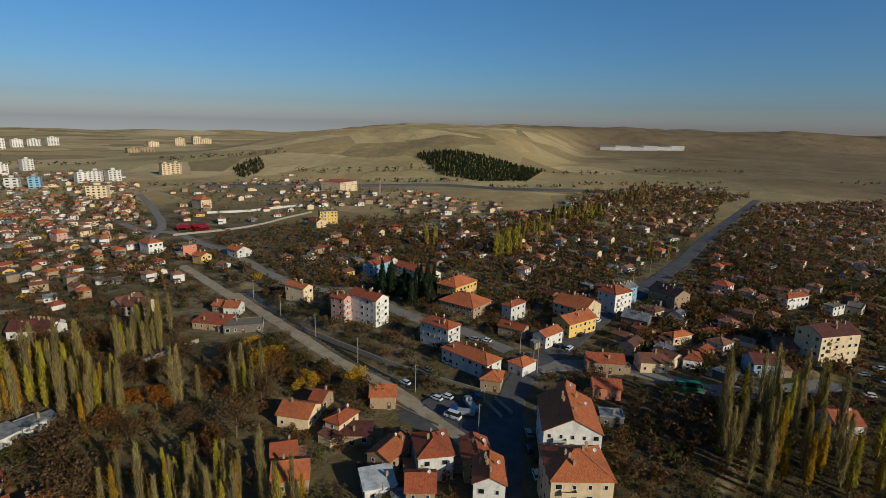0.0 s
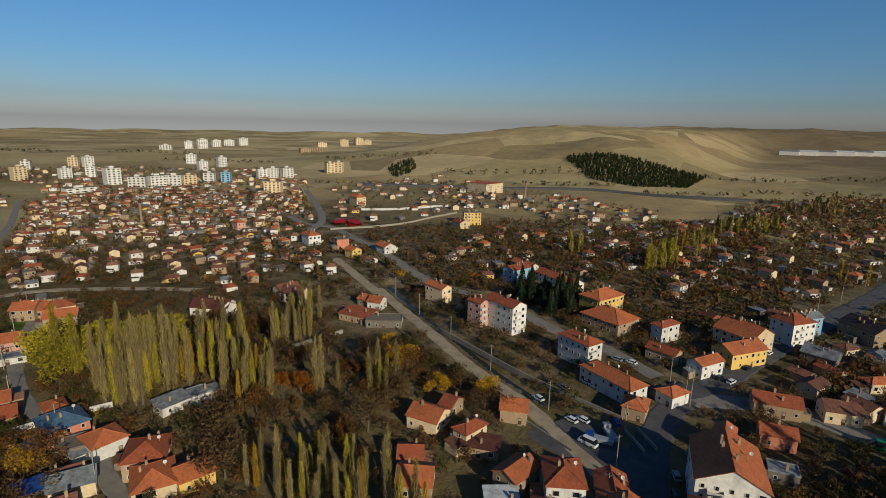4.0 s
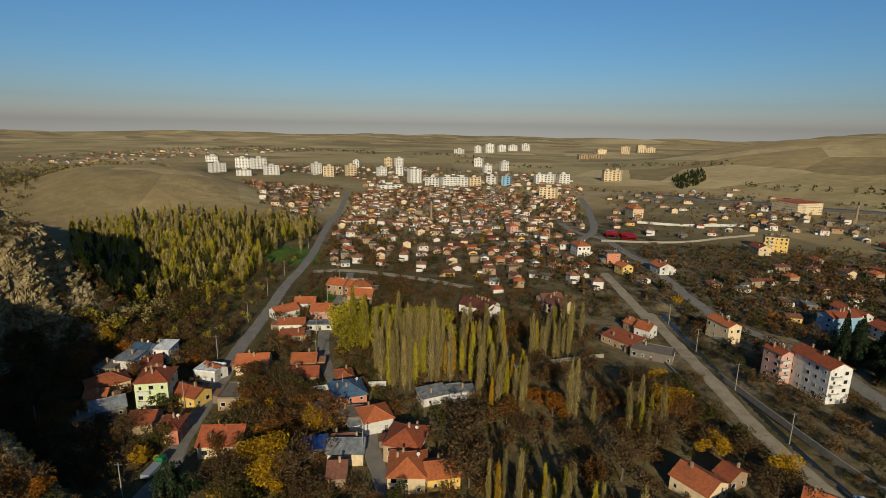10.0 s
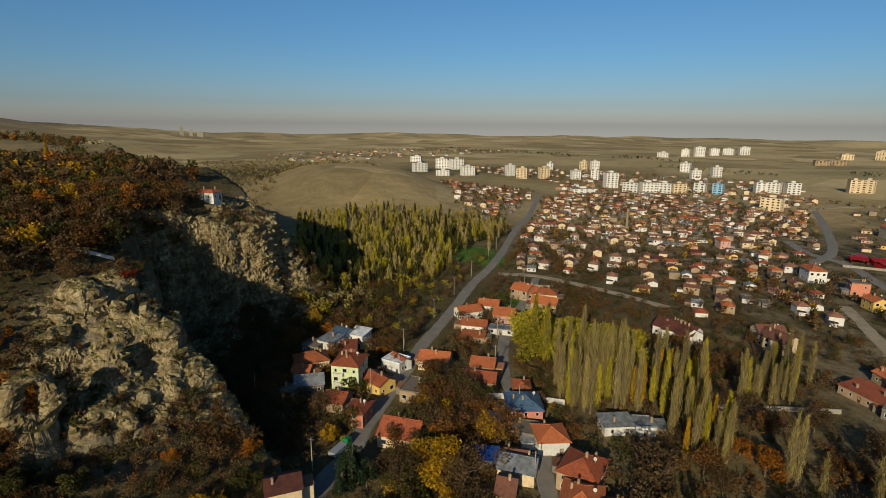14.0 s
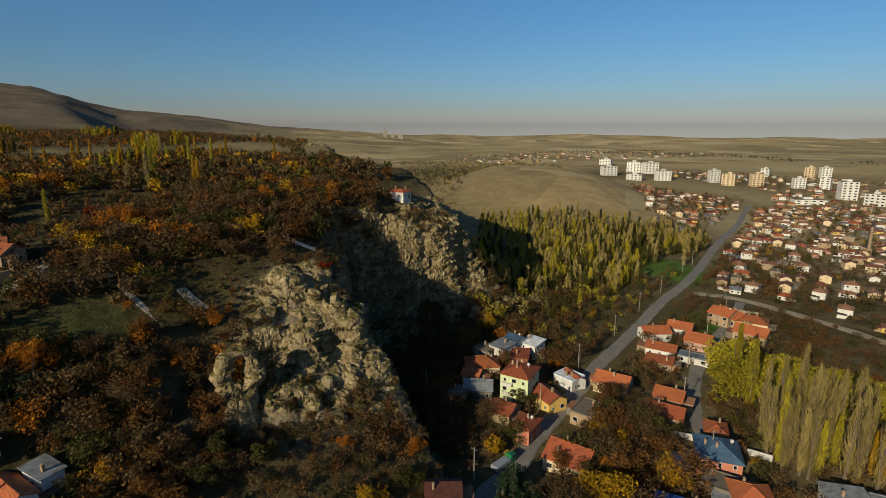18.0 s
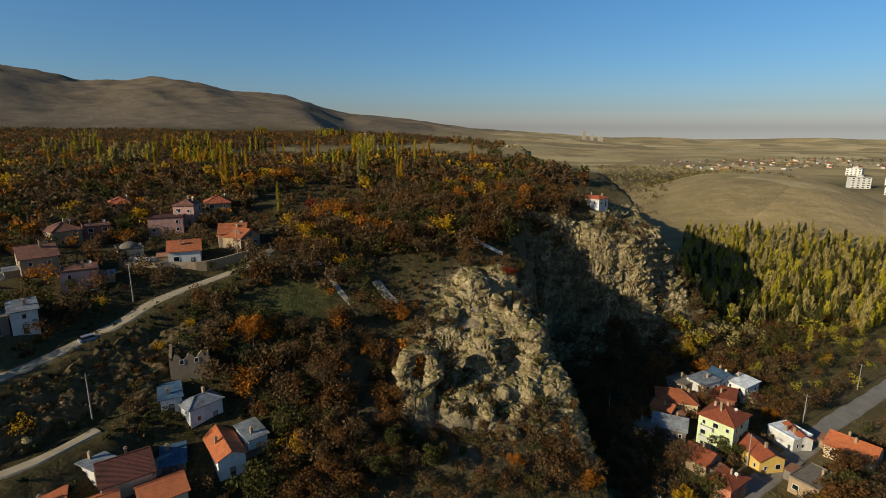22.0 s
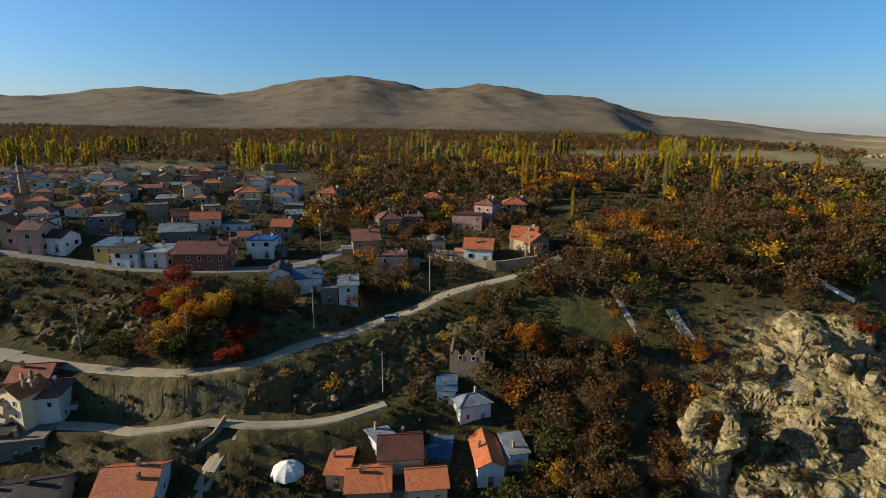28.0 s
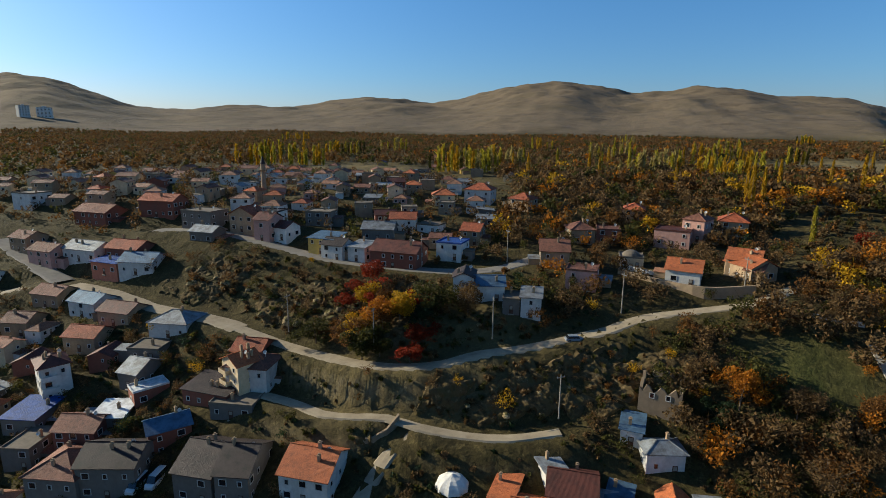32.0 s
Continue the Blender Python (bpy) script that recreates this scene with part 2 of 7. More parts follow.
    soil = n.mix(n.math("MULTIPLY", yard, z.outputs["Alpha"]), soil, n.ramp(n.noise(0.4, 5, 0.7), (0.3, lin(122, 106, 80)), (0.7, lin(160, 142, 112))))
    c = n.mix(sep.outputs["Green"], soil, dry)
    c = n.mix(sep.outputs["Blue"], c, n.ramp(n.noise(0.2, 4), (0.3, lin(70, 96, 34)), (0.7, lin(92, 116, 44))))
    c = n.mix(n.math("MULTIPLY", n.math("MAXIMUM", sep.outputs["Red"], steep), 0.92), c, rock)
    folds = n.math("MULTIPLY", n.noise(0.02, 9, 0.62), 14.0)
    return n.finish(c, 0.95, bump=n.math("ADD", n.noise(0.7, 9, 0.75), folds), strength=0.7, distance=0.6, spec=0.1)


M_GROUND = ground_material()


def rock_material():
    n = Nodes("fractured_limestone")
    a = n.ramp(n.noise(0.28, 9, 0.7), (0.32, lin(92, 76, 52)), (0.48, lin(146, 128, 92)), (0.68, lin(186, 168, 130)))
    v = n.tree.nodes.new("ShaderNodeTexVoronoi")
    v.feature = "DISTANCE_TO_EDGE"
    v.inputs["Scale"].default_value = 0.55
    n.link(n.geo.outputs["Position"], v.inputs["Vector"])
    a = n.mix(n.ramp(v.outputs["Distance"], (0.0, (0.7, 0.7, 0.7)), (0.06, (0, 0, 0))), a, lin(84, 70, 54))
    nz = n.tree.nodes.new("ShaderNodeSeparateXYZ")
    n.link(n.geo.outputs["Normal"], nz.inputs["Vector"])
    moss = n.math("MULTIPLY", n.ramp(nz.outputs["Z"], (0.5, (0, 0, 0)), (0.8, (1, 1, 1))), n.ramp(n.noise(0.5, 6, 0.7), (0.33, (0, 0, 0)), (0.5, (0.95, 0.95, 0.95))))
    a = n.mix(moss, a, lin(92, 84, 44))
    return n.finish(a, 0.95, bump=n.noise(1.6, 9, 0.75), strength=0.8, distance=0.4, spec=0.1)


M_CRAG = rock_material()


def bank_material():
    n = Nodes("broken_earth_bank")
    a = n.ramp(n.noise(0.3, 8, 0.7), (0.3, lin(58, 49, 31)), (0.5, lin(98, 82, 54)), (0.7, lin(76, 70, 38)))
    a = n.mix(n.ramp(n.noise(0.7, 7, 0.75), (0.55, (0, 0, 0)), (0.68, (0.8, 0.8, 0.8))), a, lin(146, 126, 92))
    return n.finish(a, 0.95, bump=n.noise(1.8, 8, 0.75), strength=0.7, distance=0.3, spec=0.1)


M_BANK = bank_material()


def road_material(name, a, b, c):
    n = Nodes(name)
    k = n.ramp(n.noise(0.25, 6, 0.7), (0.3, a), (0.55, b), (0.8, c))
    return n.finish(k, 0.9, bump=n.noise(5, 4), strength=0.2, spec=0.2)


M_ASPHALT = road_material("worn_asphalt", lin(112, 107, 99), lin(132, 125, 114), lin(148, 139, 124))
M_DIRT = road_material("pale_dirt_road", lin(136, 121, 98), lin(162, 147, 121), lin(178, 163, 138))
M_DARKROAD = road_material("dark_asphalt", lin(72, 71, 72), lin(88, 86, 86), lin(106, 102, 98))

# ---- the lie of the land ----
def smooth(a, b, x):
    t = np.clip((x - a) / (b - a), 0.0, 1.0)
    return t * t * (3 - 2 * t)


def softmin(a, b, k):
    h = np.clip(0.5 + 0.5 * (b - a) / k, 0, 1)
    return b + (a - b) * h - k * h * (1 - h)


def softmax(a, b, k):
    return -softmin(-a, -b, k)


def waves(x, y, size, seed=0.0):
    """Smooth relief from crossed sines, about -1 to 1."""
    u, v = x / size, y / size
    return (np.sin(u * 6.1 + 1.7 * np.sin(v * 4.3 + seed) + seed) + np.sin(v * 5.7 + 1.9 * np.sin(u * 4.9 - seed) + 2 * seed)
            + 0.6 * np.sin((u + v) * 9.7 + 2.1 * np.sin((u - v) * 6.3 + seed))) / 2.6


def lattice(i, j, seed):
    n = (i.astype(np.int64) * 374761393 + j.astype(np.int64) * 668265263 + seed * 974711) & 0x7FFFFFFF
    n = (n ^ (n >> 13)) * 1274126177 & 0x7FFFFFFF
    return ((n ^ (n >> 16)) & 0xFFFF) / 65535.0


def grain(x, y, size, seed=1):
    """Value noise, -1 to 1."""
    u, v = x / size, y / size
    i, j = np.floor(u), np.floor(v)
    a, b = u - i, v - j
    a, b = a * a * (3 - 2 * a), b * b * (3 - 2 * b)
    p, q = lattice(i, j, seed), lattice(i + 1, j, seed)
    r, s = lattice(i, j + 1, seed), lattice(i + 1, j + 1, seed)
    return 2 * ((p * (1 - a) + q * a) * (1 - b) + (r * (1 - a) + s * a) * b) - 1


# The rim of the gorge, from the rock nose above the houses to the far crag; the plateau lies to its left.
RIM = ((-104, 19), (-113, 15), (-122, 10), (-133, 6), (-146, 4), (-155, 0), (-164, -1), (-172, 2), (-175, 11), (-177, 23), (-181, 34), (-188, 38), (-204, 34),
       (-240, 14), (-330, -12), (-430, -30), (-500, -48), (-560, -120), (-900, -420), (-2500, -1500))


def rim_side(x, y):
    """How far a place lies inside the plateau (+) or out over the gorge (-)."""
    best, side = np.full(np.shape(x), 1e9), np.zeros(np.shape(x))
    for (ax, ay), (bx, by) in zip(RIM[:-1], RIM[1:]):
        dx, dy = bx - ax, by - ay
        t = np.clip(((x - ax) * dx + (y - ay) * dy) / (dx * dx + dy * dy), 0, 1)
        d = np.hypot(x - ax - t * dx, y - ay - t * dy)
        c = dx * (y - ay) - dy * (x - ax)
        side = np.where(d < best - 1e-9, np.sign(c), side)
        best = np.minimum(best, d)
    return best * side


def bump(x, y, cx, cy, r):
    return np.exp(-((x - cx) ** 2 + (y - cy) ** 2) / (r * r))


def plateau(x, y):
    d = np.hypot(x + 20, y - 10)
    return 32.5 + 11 * smooth(95, 200, d) + 7 * smooth(250, 700, d) + 0.7 * waves(x, y, 70, 2.0)


def hillside(x, y):
    """The slope from the lower houses up to the plateau."""
    z = 20.8 - 0.327 * (x + 70) - 0.356 * (y + 50)
    return z - 3 * bump(x, y, -80, -34, 15) + 4 * bump(x, y, -57, -74, 17) + 8 * bump(x, y, -124, 2, 15) - 5 * bump(x, y, -99, -12, 9)


def rocks(x, y):
    """Where bare rock breaks through: the faces under the rim and the arch's foot."""
    a = np.exp(-(((x + 119) / 17) ** 2 + ((y + 0) / 14) ** 2) ** 2)
    b = np.exp(-(((x + 188) / 18) ** 2 + ((y - 36) / 13) ** 2) ** 2)
    c = np.exp(-(((x + 480) / 60) ** 2 + ((y + 42) / 22) ** 2) ** 2)
    d = np.exp(-(((x + 100) / 10) ** 2 + ((y + 6) / 12) ** 2) ** 2)
    return np.clip(a + b + c + 0.7 * d, 0, 1)


def scrub(x, y):
    """The broken bank between the two village roads."""
    return np.exp(-(((x + 58) / 30) ** 2 + ((y + 70) / 17) ** 2) ** 2)


def bell(a, centre, width):
    return np.exp(-((a - centre) / width) ** 2)


def mountains(x, y):
    """The bare range in the south, by direction and distance."""
    a, r = np.degrees(np.arctan2(-(x + 25), y - 12)) % 360, np.hypot(x + 25, y - 12)
    a = a + 1.2 * waves(x, y, 900, 3.0)
    ridge = (215 * bell(a, 147, 9) + 165 * bell(a, 132, 8) + 100 * bell(a, 120, 8) + 80 * bell(a, 110, 8) + 35 * bell(a, 98, 8) + 140 * bell(a, 164, 9)
             + 90 * bell(a, 178, 8) + 180 * bell(a, 194, 8) + 70 * bell(a, 212, 12) + 100 * bell(a, 245, 16))
    return ridge * smooth(750, 2500, r) * (1 + 0.06 * waves(x, y, 520, 1.3) + 0.035 * waves(x, y, 190, 2.2) + 0.014 * waves(x, y, 85, 0.9)) + 5 * smooth(900, 2000, r) * waves(x, y, 300, 0.4) * bell(a, 150, 60)


K = 1.4  # metres to one unit of the relief below


def land(x, y, fine=True):
    """Height of the ground, in metres."""
    return K * relief(np.asarray(x, float) / K, np.asarray(y, float) / K, fine)


def relief(x, y, fine=True):
    far = smooth(250, 700, np.hypot(x, y))
    low = -2.0 + 0.5 * waves(x, y, 120, 0.7) - 3.5 * far
    start = 540 + 1300 * smooth(0, 600, x)
    north = smooth(start, start + 560, y + 0.12 * x) * smooth(-560, -150, x)
    low = low + north * (56 + 5 * waves(x, y, 420, 1.0) + 3 * waves(x, y, 140, 2.0)) + 14 * waves(x, y, 900, 4.0) * smooth(1500, 3000, np.hypot(x, y)) * smooth(-300, 300, y)
    low = low + 27 * np.exp(-(((x + 505) / 150) ** 2 + ((y - 150) / 80) ** 2) ** 1.5)
    high = softmin(hillside(x, y), plateau(x, y), 5.0)
    peaks = mountains(x, y)
    if fine:
        r, b = rocks(x, y), scrub(x, y)
        u, v = 2.2 * grain(x, y, 7, 3) + 1.2 * grain(x, y, 3, 4), 2.2 * grain(x, y, 7, 5) + 1.2 * grain(x, y, 3, 6)
        s = rim_side(x + u, y + v)
        high = high + 0.25 * grain(x, y, 4, 9) + 0.6 * grain(x, y, 13, 8) + r * (1.9 * grain(x, y, 5, 11) + 1.1 * grain(x, y, 2.2, 12)) + b * (0.9 * grain(x, y, 6, 13) + 0.6 * grain(x, y, 2.5, 14))
        for step, w in ((7.5, 0.7 * r), (2.4, 0.5 * r), (2.6, 0.45 * b)):
            ledge = (np.floor(high / step) + smooth(0.55, 1.0, high / step - np.floor(high / step))) * step
            high = high + w * (ledge - high)
    else:
        s = rim_side(x, y)
    cut = smooth(-5, 1.5, s / (1 + np.maximum(0, np.hypot(x, y) - 480) / 40))
    apron = 11 * smooth(-30, -4, s) * smooth(-158, -190, x) + 9 * np.exp(-(((x + 197) / 13) ** 2 + ((y - 42) / 9) ** 2))
    return low + apron * (1 - cut) + (softmax(high, low, 3.0) - low) * cut + peaks



def curve(points, step):
    """Points along a smooth line through the given ones, about step metres apart."""
    p = [np.array(q, float) for q in points]
    p = [2 * p[0] - p[1]] + p + [2 * p[-1] - p[-2]]
    out = []
    for a, b, c, d in zip(p[:-3], p[1:-2], p[2:-1], p[3:]):
        n = max(1, int(np.linalg.norm(c - b) / step))
        for t in np.arange(n) / n:
            out.append(0.5 * (2 * b + (c - a) * t + (2 * a - 5 * b + 4 * c - d) * t * t + (3 * b - a - 3 * c + d) * t ** 3))
    out.append(p[-2])
    return np.array(out)


TAKEN = {}


def take(x, y, r):
    for i in range(int((x - r) // 2), int((x + r) // 2) + 1):
        for j in range(int((y - r) // 2), int((y + r) // 2) + 1):
            TAKEN[i, j] = True


def is_free(x, y, r=1.0):
    return not any((i, j) in TAKEN for i in range(int((x - r) // 2), int((x + r) // 2) + 1) for j in range(int((y - r) // 2), int((y + r) // 2) + 1))


TRACKS = []


def track(points, width, near=True, drop=0.0):
    """A smooth road line on the land: places, heights and half its width."""
    c = curve(points, 3.0 if near else 9.0)
    z = land(c[:, 0], c[:, 1], False) - drop
    for _ in range(6):
        z[1:-1] = 0.25 * z[:-2] + 0.5 * z[1:-1] + 0.25 * z[2:]
    TRACKS.append((c, z, width / 2))
    for x, y in c:
        take(x, y, width / 2 + 0.8)
    return len(TRACKS) - 1


def ribbon(name, k, material, lift=0.12, label=""):
    c, z, half = TRACKS[k]
    d = np.gradient(c, axis=0)
    d /= np.linalg.norm(d, axis=1)[:, None]
    nrm = np.stack([-d[:, 1], d[:, 0]], 1)
    bm = bmesh.new()
    rows = []
    for p, h, q, i in zip(c, z, nrm, range(len(c))):
        e = half * (1 + 0.06 * math.sin(i * 1.7) + 0.05 * math.sin(i * 0.61))
        rows.append([bm.verts.new((*(p + q * e * s), h + lift + (0.05 if s == 0 else 0) - (0.35 if abs(s) > 1 else 0))) for s in (-1.3, -1, 0, 1, 1.3)])
    for a, b in zip(rows[:-1], rows[1:]):
        for s in range(4):
            bm.faces.new((a[s], a[s + 1], b[s + 1], b[s]))
    bmesh.ops.recalc_face_normals(bm, faces=bm.faces)
    me = bpy.data.meshes.new(name)
    bm.to_mesh(me)
    me.materials.append(material)
    ob = new(name, me)
    return tagged(ob, label, "canal" if name == "canal" else "road", kind="structure")


# ---- road lines ----
MAIN = track(((-121, 36), (-127, 41), (-133, 46), (-141, 54), (-153, 62), (-165, 72), (-182, 86), (-199, 99), (-230, 127), (-265, 157), (-305, 196), (-401, 274), (-467, 332), (-595, 431)), 4.9)
CANAL = track(((-107, 261), (-76, 226), (-38, 184), (-17, 165), (-3, 148), (11, 130)), 4.6)
CANAL_UP = track(((-103, 253), (-122, 273), (-157, 310)), 5)
CANAL_BED = track(((-104, 270), (-71, 231), (-33, 189), (-13, 170), (4, 154)), 3.0, drop=1.8)
STREET = track(((15, 107), (18, 130), (22, 154), (32, 179), (51, 204), (74, 236), (107, 279), (156, 343), (248, 475), (425, 723)), 8.5)
YARD = track(((-7, 155), (4, 145), (15, 138)), 17)
STREET_B = track(((33, 181), (60, 185), (77, 177), (93, 167), (116, 167), (141, 175)), 8)
LANE = track(((-94, 88), (-110, 96), (-127, 106), (-153, 112), (-172, 121), (-201, 141), (-241, 180), (-261, 197)), 4)
CROSS = track(((-277, 181), (-264, 201), (-230, 217), (-191, 227)), 5)
NORTH_ROAD = track(((-270, 440), (-238, 413), (-206, 404), (-177, 376), (-147, 349), (-118, 318), (-95, 293), (-76, 275), (-56, 266), (-32, 251), (-12, 230), (8, 217), (27, 195)), 6)
FAR_ROAD = track(((-457, 590), (-437, 616), (-384, 615), (-373, 722), (-302, 778)), 7, False)
NORTH_SIDE = track(((-218, 384), (-235, 437), (-293, 530), (-370, 643)), 6)
HILL_ROAD = track(((-171, -71), (-157, -71), (-145, -75), (-132, -80), (-121, -81), (-113, -83), (-103, -85), (-92, -88), (-83, -89), (-76, -92), (-68, -98), (-60, -108), (-51, -121), (-41, -135)), 3.4)
HILL_PATH = track(((-46, -107), (-53, -99), (-57, -93), (-63, -88.5), (-69, -85), (-74, -79.5), (-82, -73.5), (-89, -69.5), (-99, -66.5)), 2.3)
SIDE_PATH = track(((-74, -79.5), (-69, -79), (-65, -76.5), (-60, -73), (-52, -68)), 2.6)
VILLAGE_ROAD = track(((-19, -202), (-33, -193), (-45, -181), (-55, -169), (-67, -154), (-79, -141), (-89, -131), (-100, -122), (-112, -118), (-129, -121)), 5)
JUNCTION = track(((-43, -132.5), (-38, -139), (-29, -148), (-19, -158), (-7, -173), (6, -186), (17, -193), (27, -196)), 5)
JUNCTION_UP = track(((8, -189), (21, -209), (31, -225), (37, -236)), 5)
LANE_LOW = track(((-123, -20), (-125, -23), (-132, -25)), 3)
EAST_LANE = track(((-52, 452), (-22, 458), (8, 493), (109, 586)), 6)

def graded(X, Y, Z):
    """The land with its cuts and banks along the roads."""
    total, level, most = np.full(X.shape, 1e-12), np.zeros(X.shape), np.zeros(X.shape)
    for c, z, half in TRACKS:
        lo, hi = c.min(0) - 22, c.max(0) + 22
        sel = np.nonzero((X > lo[0]) & (X < hi[0]) & (Y > lo[1]) & (Y < hi[1]))
        px, py = X[sel], Y[sel]
        near, bz = np.full(px.shape, 1e9), np.zeros(px.shape)
        for (cx, cy), cz in zip(c, z):
            d = np.hypot(px - cx, py - cy) - half
            bz = np.where(d < near, cz, bz)
            near = np.minimum(near, d)
        m = smooth(7.5, 1.4, near)
        total[sel] += m ** 5
        level[sel] += m ** 5 * bz
        most[sel] = np.maximum(most[sel], m)
    return Z * (1 - most) + (level / total - 0.05) * most


def build_ground():
    fine = np.radians(np.linspace(-46, 207, 620))
    coarse = np.radians(np.linspace(207, 314, 40))[1:]
    ang = np.concatenate([fine, coarse])
    rad = np.concatenate([[0.0], 16 * (4700 / 16) ** (np.linspace(0, 1, 380) ** 0.9)])
    A, R = np.meshgrid(ang, rad, indexing="ij")
    X, Y = -34 - np.sin(A) * R, 17 + np.cos(A) * R
    Z = land(X, Y)
    Z = graded(X, Y, Z)
    n, m = A.shape
    i = np.arange(n * m).reshape(n, m)
    j = np.roll(i, -1, 0)
    f = np.stack([i[:, :-1], i[:, 1:], j[:, 1:], j[:, :-1]], -1).reshape(-1, 4)
    me = bpy.data.meshes.new("ground")
    v = np.stack([X, Y, Z], -1).reshape(-1, 3)
    me.vertices.add(len(v))
    me.vertices.foreach_set("co", v.ravel())
    me.loops.add(f.size)
    me.loops.foreach_set("vertex_index", f.ravel()[::-1].copy())
    me.polygons.add(len(f))
    me.polygons.foreach_set("loop_start", np.arange(0, f.size, 4))
    me.polygons.foreach_set("loop_total", np.full(len(f), 4))
    me.update(calc_edges=True)
    me.validate()
    zone = np.ones((len(v), 4))
    x, y = v[:, 0] / K, v[:, 1] / K
    r = np.hypot(x, y)
    zone[:, 0] = rocks(x, y) * 0.9
    dry = np.maximum(0.75 * smooth(250, 420, y + 0.12 * x) + 0.25 * smooth(500, 640, y + 0.12 * x), bump(x, y, -505, 150, 190) ** 0.5)
    dry = np.maximum(dry, np.where(y > 0, smooth(700, 1000, r), smooth(900, 1150, r)))
    zone[:, 1] = np.clip(dry + 0.3 * grain(x, y, 90, 21) + 0.35 * scrub(x, y), 0, 1)
    zone[:, 2] = FIELDS(x, y)
    zone[:, 3] = np.clip(np.exp(-(((x + 245) / 160) ** 2 + ((y - 270) / 120) ** 2) ** 2) + 0.8 * np.exp(-(((x - 20) / 120) ** 2 + ((y - 210) / 110) ** 2) ** 2) + 0.5 * bump(x, y, -70, 180, 45), 0, 1)
    a = me.color_attributes.new("zone", "FLOAT_COLOR", "POINT")
    a.data.foreach_set("color", zone.ravel())
    me.materials.append(M_GROUND)
    me.shade_smooth()
    return tagged(new("ground", me), "dry brown earth, scrub and bare hills", "ground", kind="structure")


def FIELDS(x, y):
    """Green meadow beside the long road."""
    return np.clip(1.3 * np.exp(-(((x + 232) / 24) ** 2 + ((y - 137) / 13) ** 2) ** 3) + np.exp(-(((x + 168) / 9) ** 2 + ((y - 116) / 6) ** 2) ** 3) + 0.14 * np.exp(-(((x + 105) / 9) ** 2 + ((y + 36) / 8) ** 2) ** 2), 0, 1)


ground = build_ground()
NEAR_X, NEAR_Y = np.arange(-300, 80, 1.0), np.arange(-260, 262, 1.0)
NEAR = graded(*np.meshgrid(NEAR_X, NEAR_Y, indexing="ij"), land(*np.meshgrid(NEAR_X, NEAR_Y, indexing="ij")))


def footing(x, y):
    """Height of the finished ground, banks and cuts included."""
    u, v = x - NEAR_X[0], y - NEAR_Y[0]
    if not (0 <= u < len(NEAR_X) - 1 and 0 <= v < len(NEAR_Y) - 1):
        return float(land(x, y, False))
    i, j = int(u), int(v)
    u, v = u - i, v - j
    return float((NEAR[i, j] * (1 - v) + NEAR[i, j + 1] * v) * (1 - u) + (NEAR[i + 1, j] * (1 - v) + NEAR[i + 1, j + 1] * v) * u)



ribbon("road", MAIN, M_ASPHALT, label="long straight grey asphalt road")
ribbon("road", CANAL, M_DIRT, label="pale dusty road beside the canal")
M_WATER = plain("dark_canal_water", lin(46, 50, 40), 0.15, 0, 0.6, 0.3, 0)
ribbon("canal", CANAL_BED, M_WATER, 0.1, "narrow dark canal in a cut channel")
ribbon("road", CANAL_UP, M_DIRT, label="pale dusty road")
ribbon("road", STREET, M_DARKROAD, label="wide dark asphalt town street")
ribbon("road", YARD, M_DARKROAD, 0.06, "dark asphalt parking yard")
ribbon("road", STREET_B, M_ASPHALT, 0.09, "grey asphalt side street")
ribbon("road", LANE, M_ASPHALT, 0.1, "narrow asphalt lane")
ribbon("road", CROSS, M_DIRT, 0.1, "pale cross road")
ribbon("road", NORTH_ROAD, M_ASPHALT, 0.08, "wide asphalt road out of town")
ribbon("road", FAR_ROAD, M_DIRT, 0.3, "distant pale road")
ribbon("road", NORTH_SIDE, M_ASPHALT, 0.1, "grey side road")
ribbon("road", HILL_ROAD, M_DIRT, 0.12, "winding pale hillside road")
ribbon("path", HILL_PATH, M_DIRT, 0.22, "pale dirt path below the village")
ribbon("path", SIDE_PATH, M_DIRT, 0.2, "dirt path that dips towards the lower houses")
ribbon("road", VILLAGE_ROAD, M_ASPHALT, 0.1, "grey village road")
ribbon("road", JUNCTION, M_DIRT, 0.1, "pale village road junction")
ribbon("road", JUNCTION_UP, M_ASPHALT, 0.08, "grey village street")
ribbon("road", EAST_LANE, M_DIRT, 0.1, "pale lane between gardens")


# ---- builders ----
def part(name, bm, material, parent=None, label="", at=None):
    """Link a bmesh as one mesh object, under a thing or under a part."""
    me = bpy.data.meshes.new(name)
    bm.to_mesh(me)
    bm.free()
    for m in material if isinstance(material, (list, tuple)) else [material]:
        me.materials.append(m)
    return link(name, me, parent, label, at)


def link(name, me, parent=None, label="", at=None):
    ob = new(name, me)
    ob.parent = parent
    if at is not None:
        ob.matrix_basis = at
    return tagged(ob, label)


def quad_box(bm, x0, x1, y0, y1, z0, z1, slot=0):
    v = [bm.verts.new((x, y, z)) for z in (z0, z1) for y in (y0, y1) for x in (x0, x1)]
    for f in ((0, 2, 3, 1), (4, 5, 7, 6), (0, 1, 5, 4), (1, 3, 7, 5), (3, 2, 6, 7), (2, 0, 4, 6)):
        bm.faces.new([v[k] for k in f]).material_index = slot
    return v


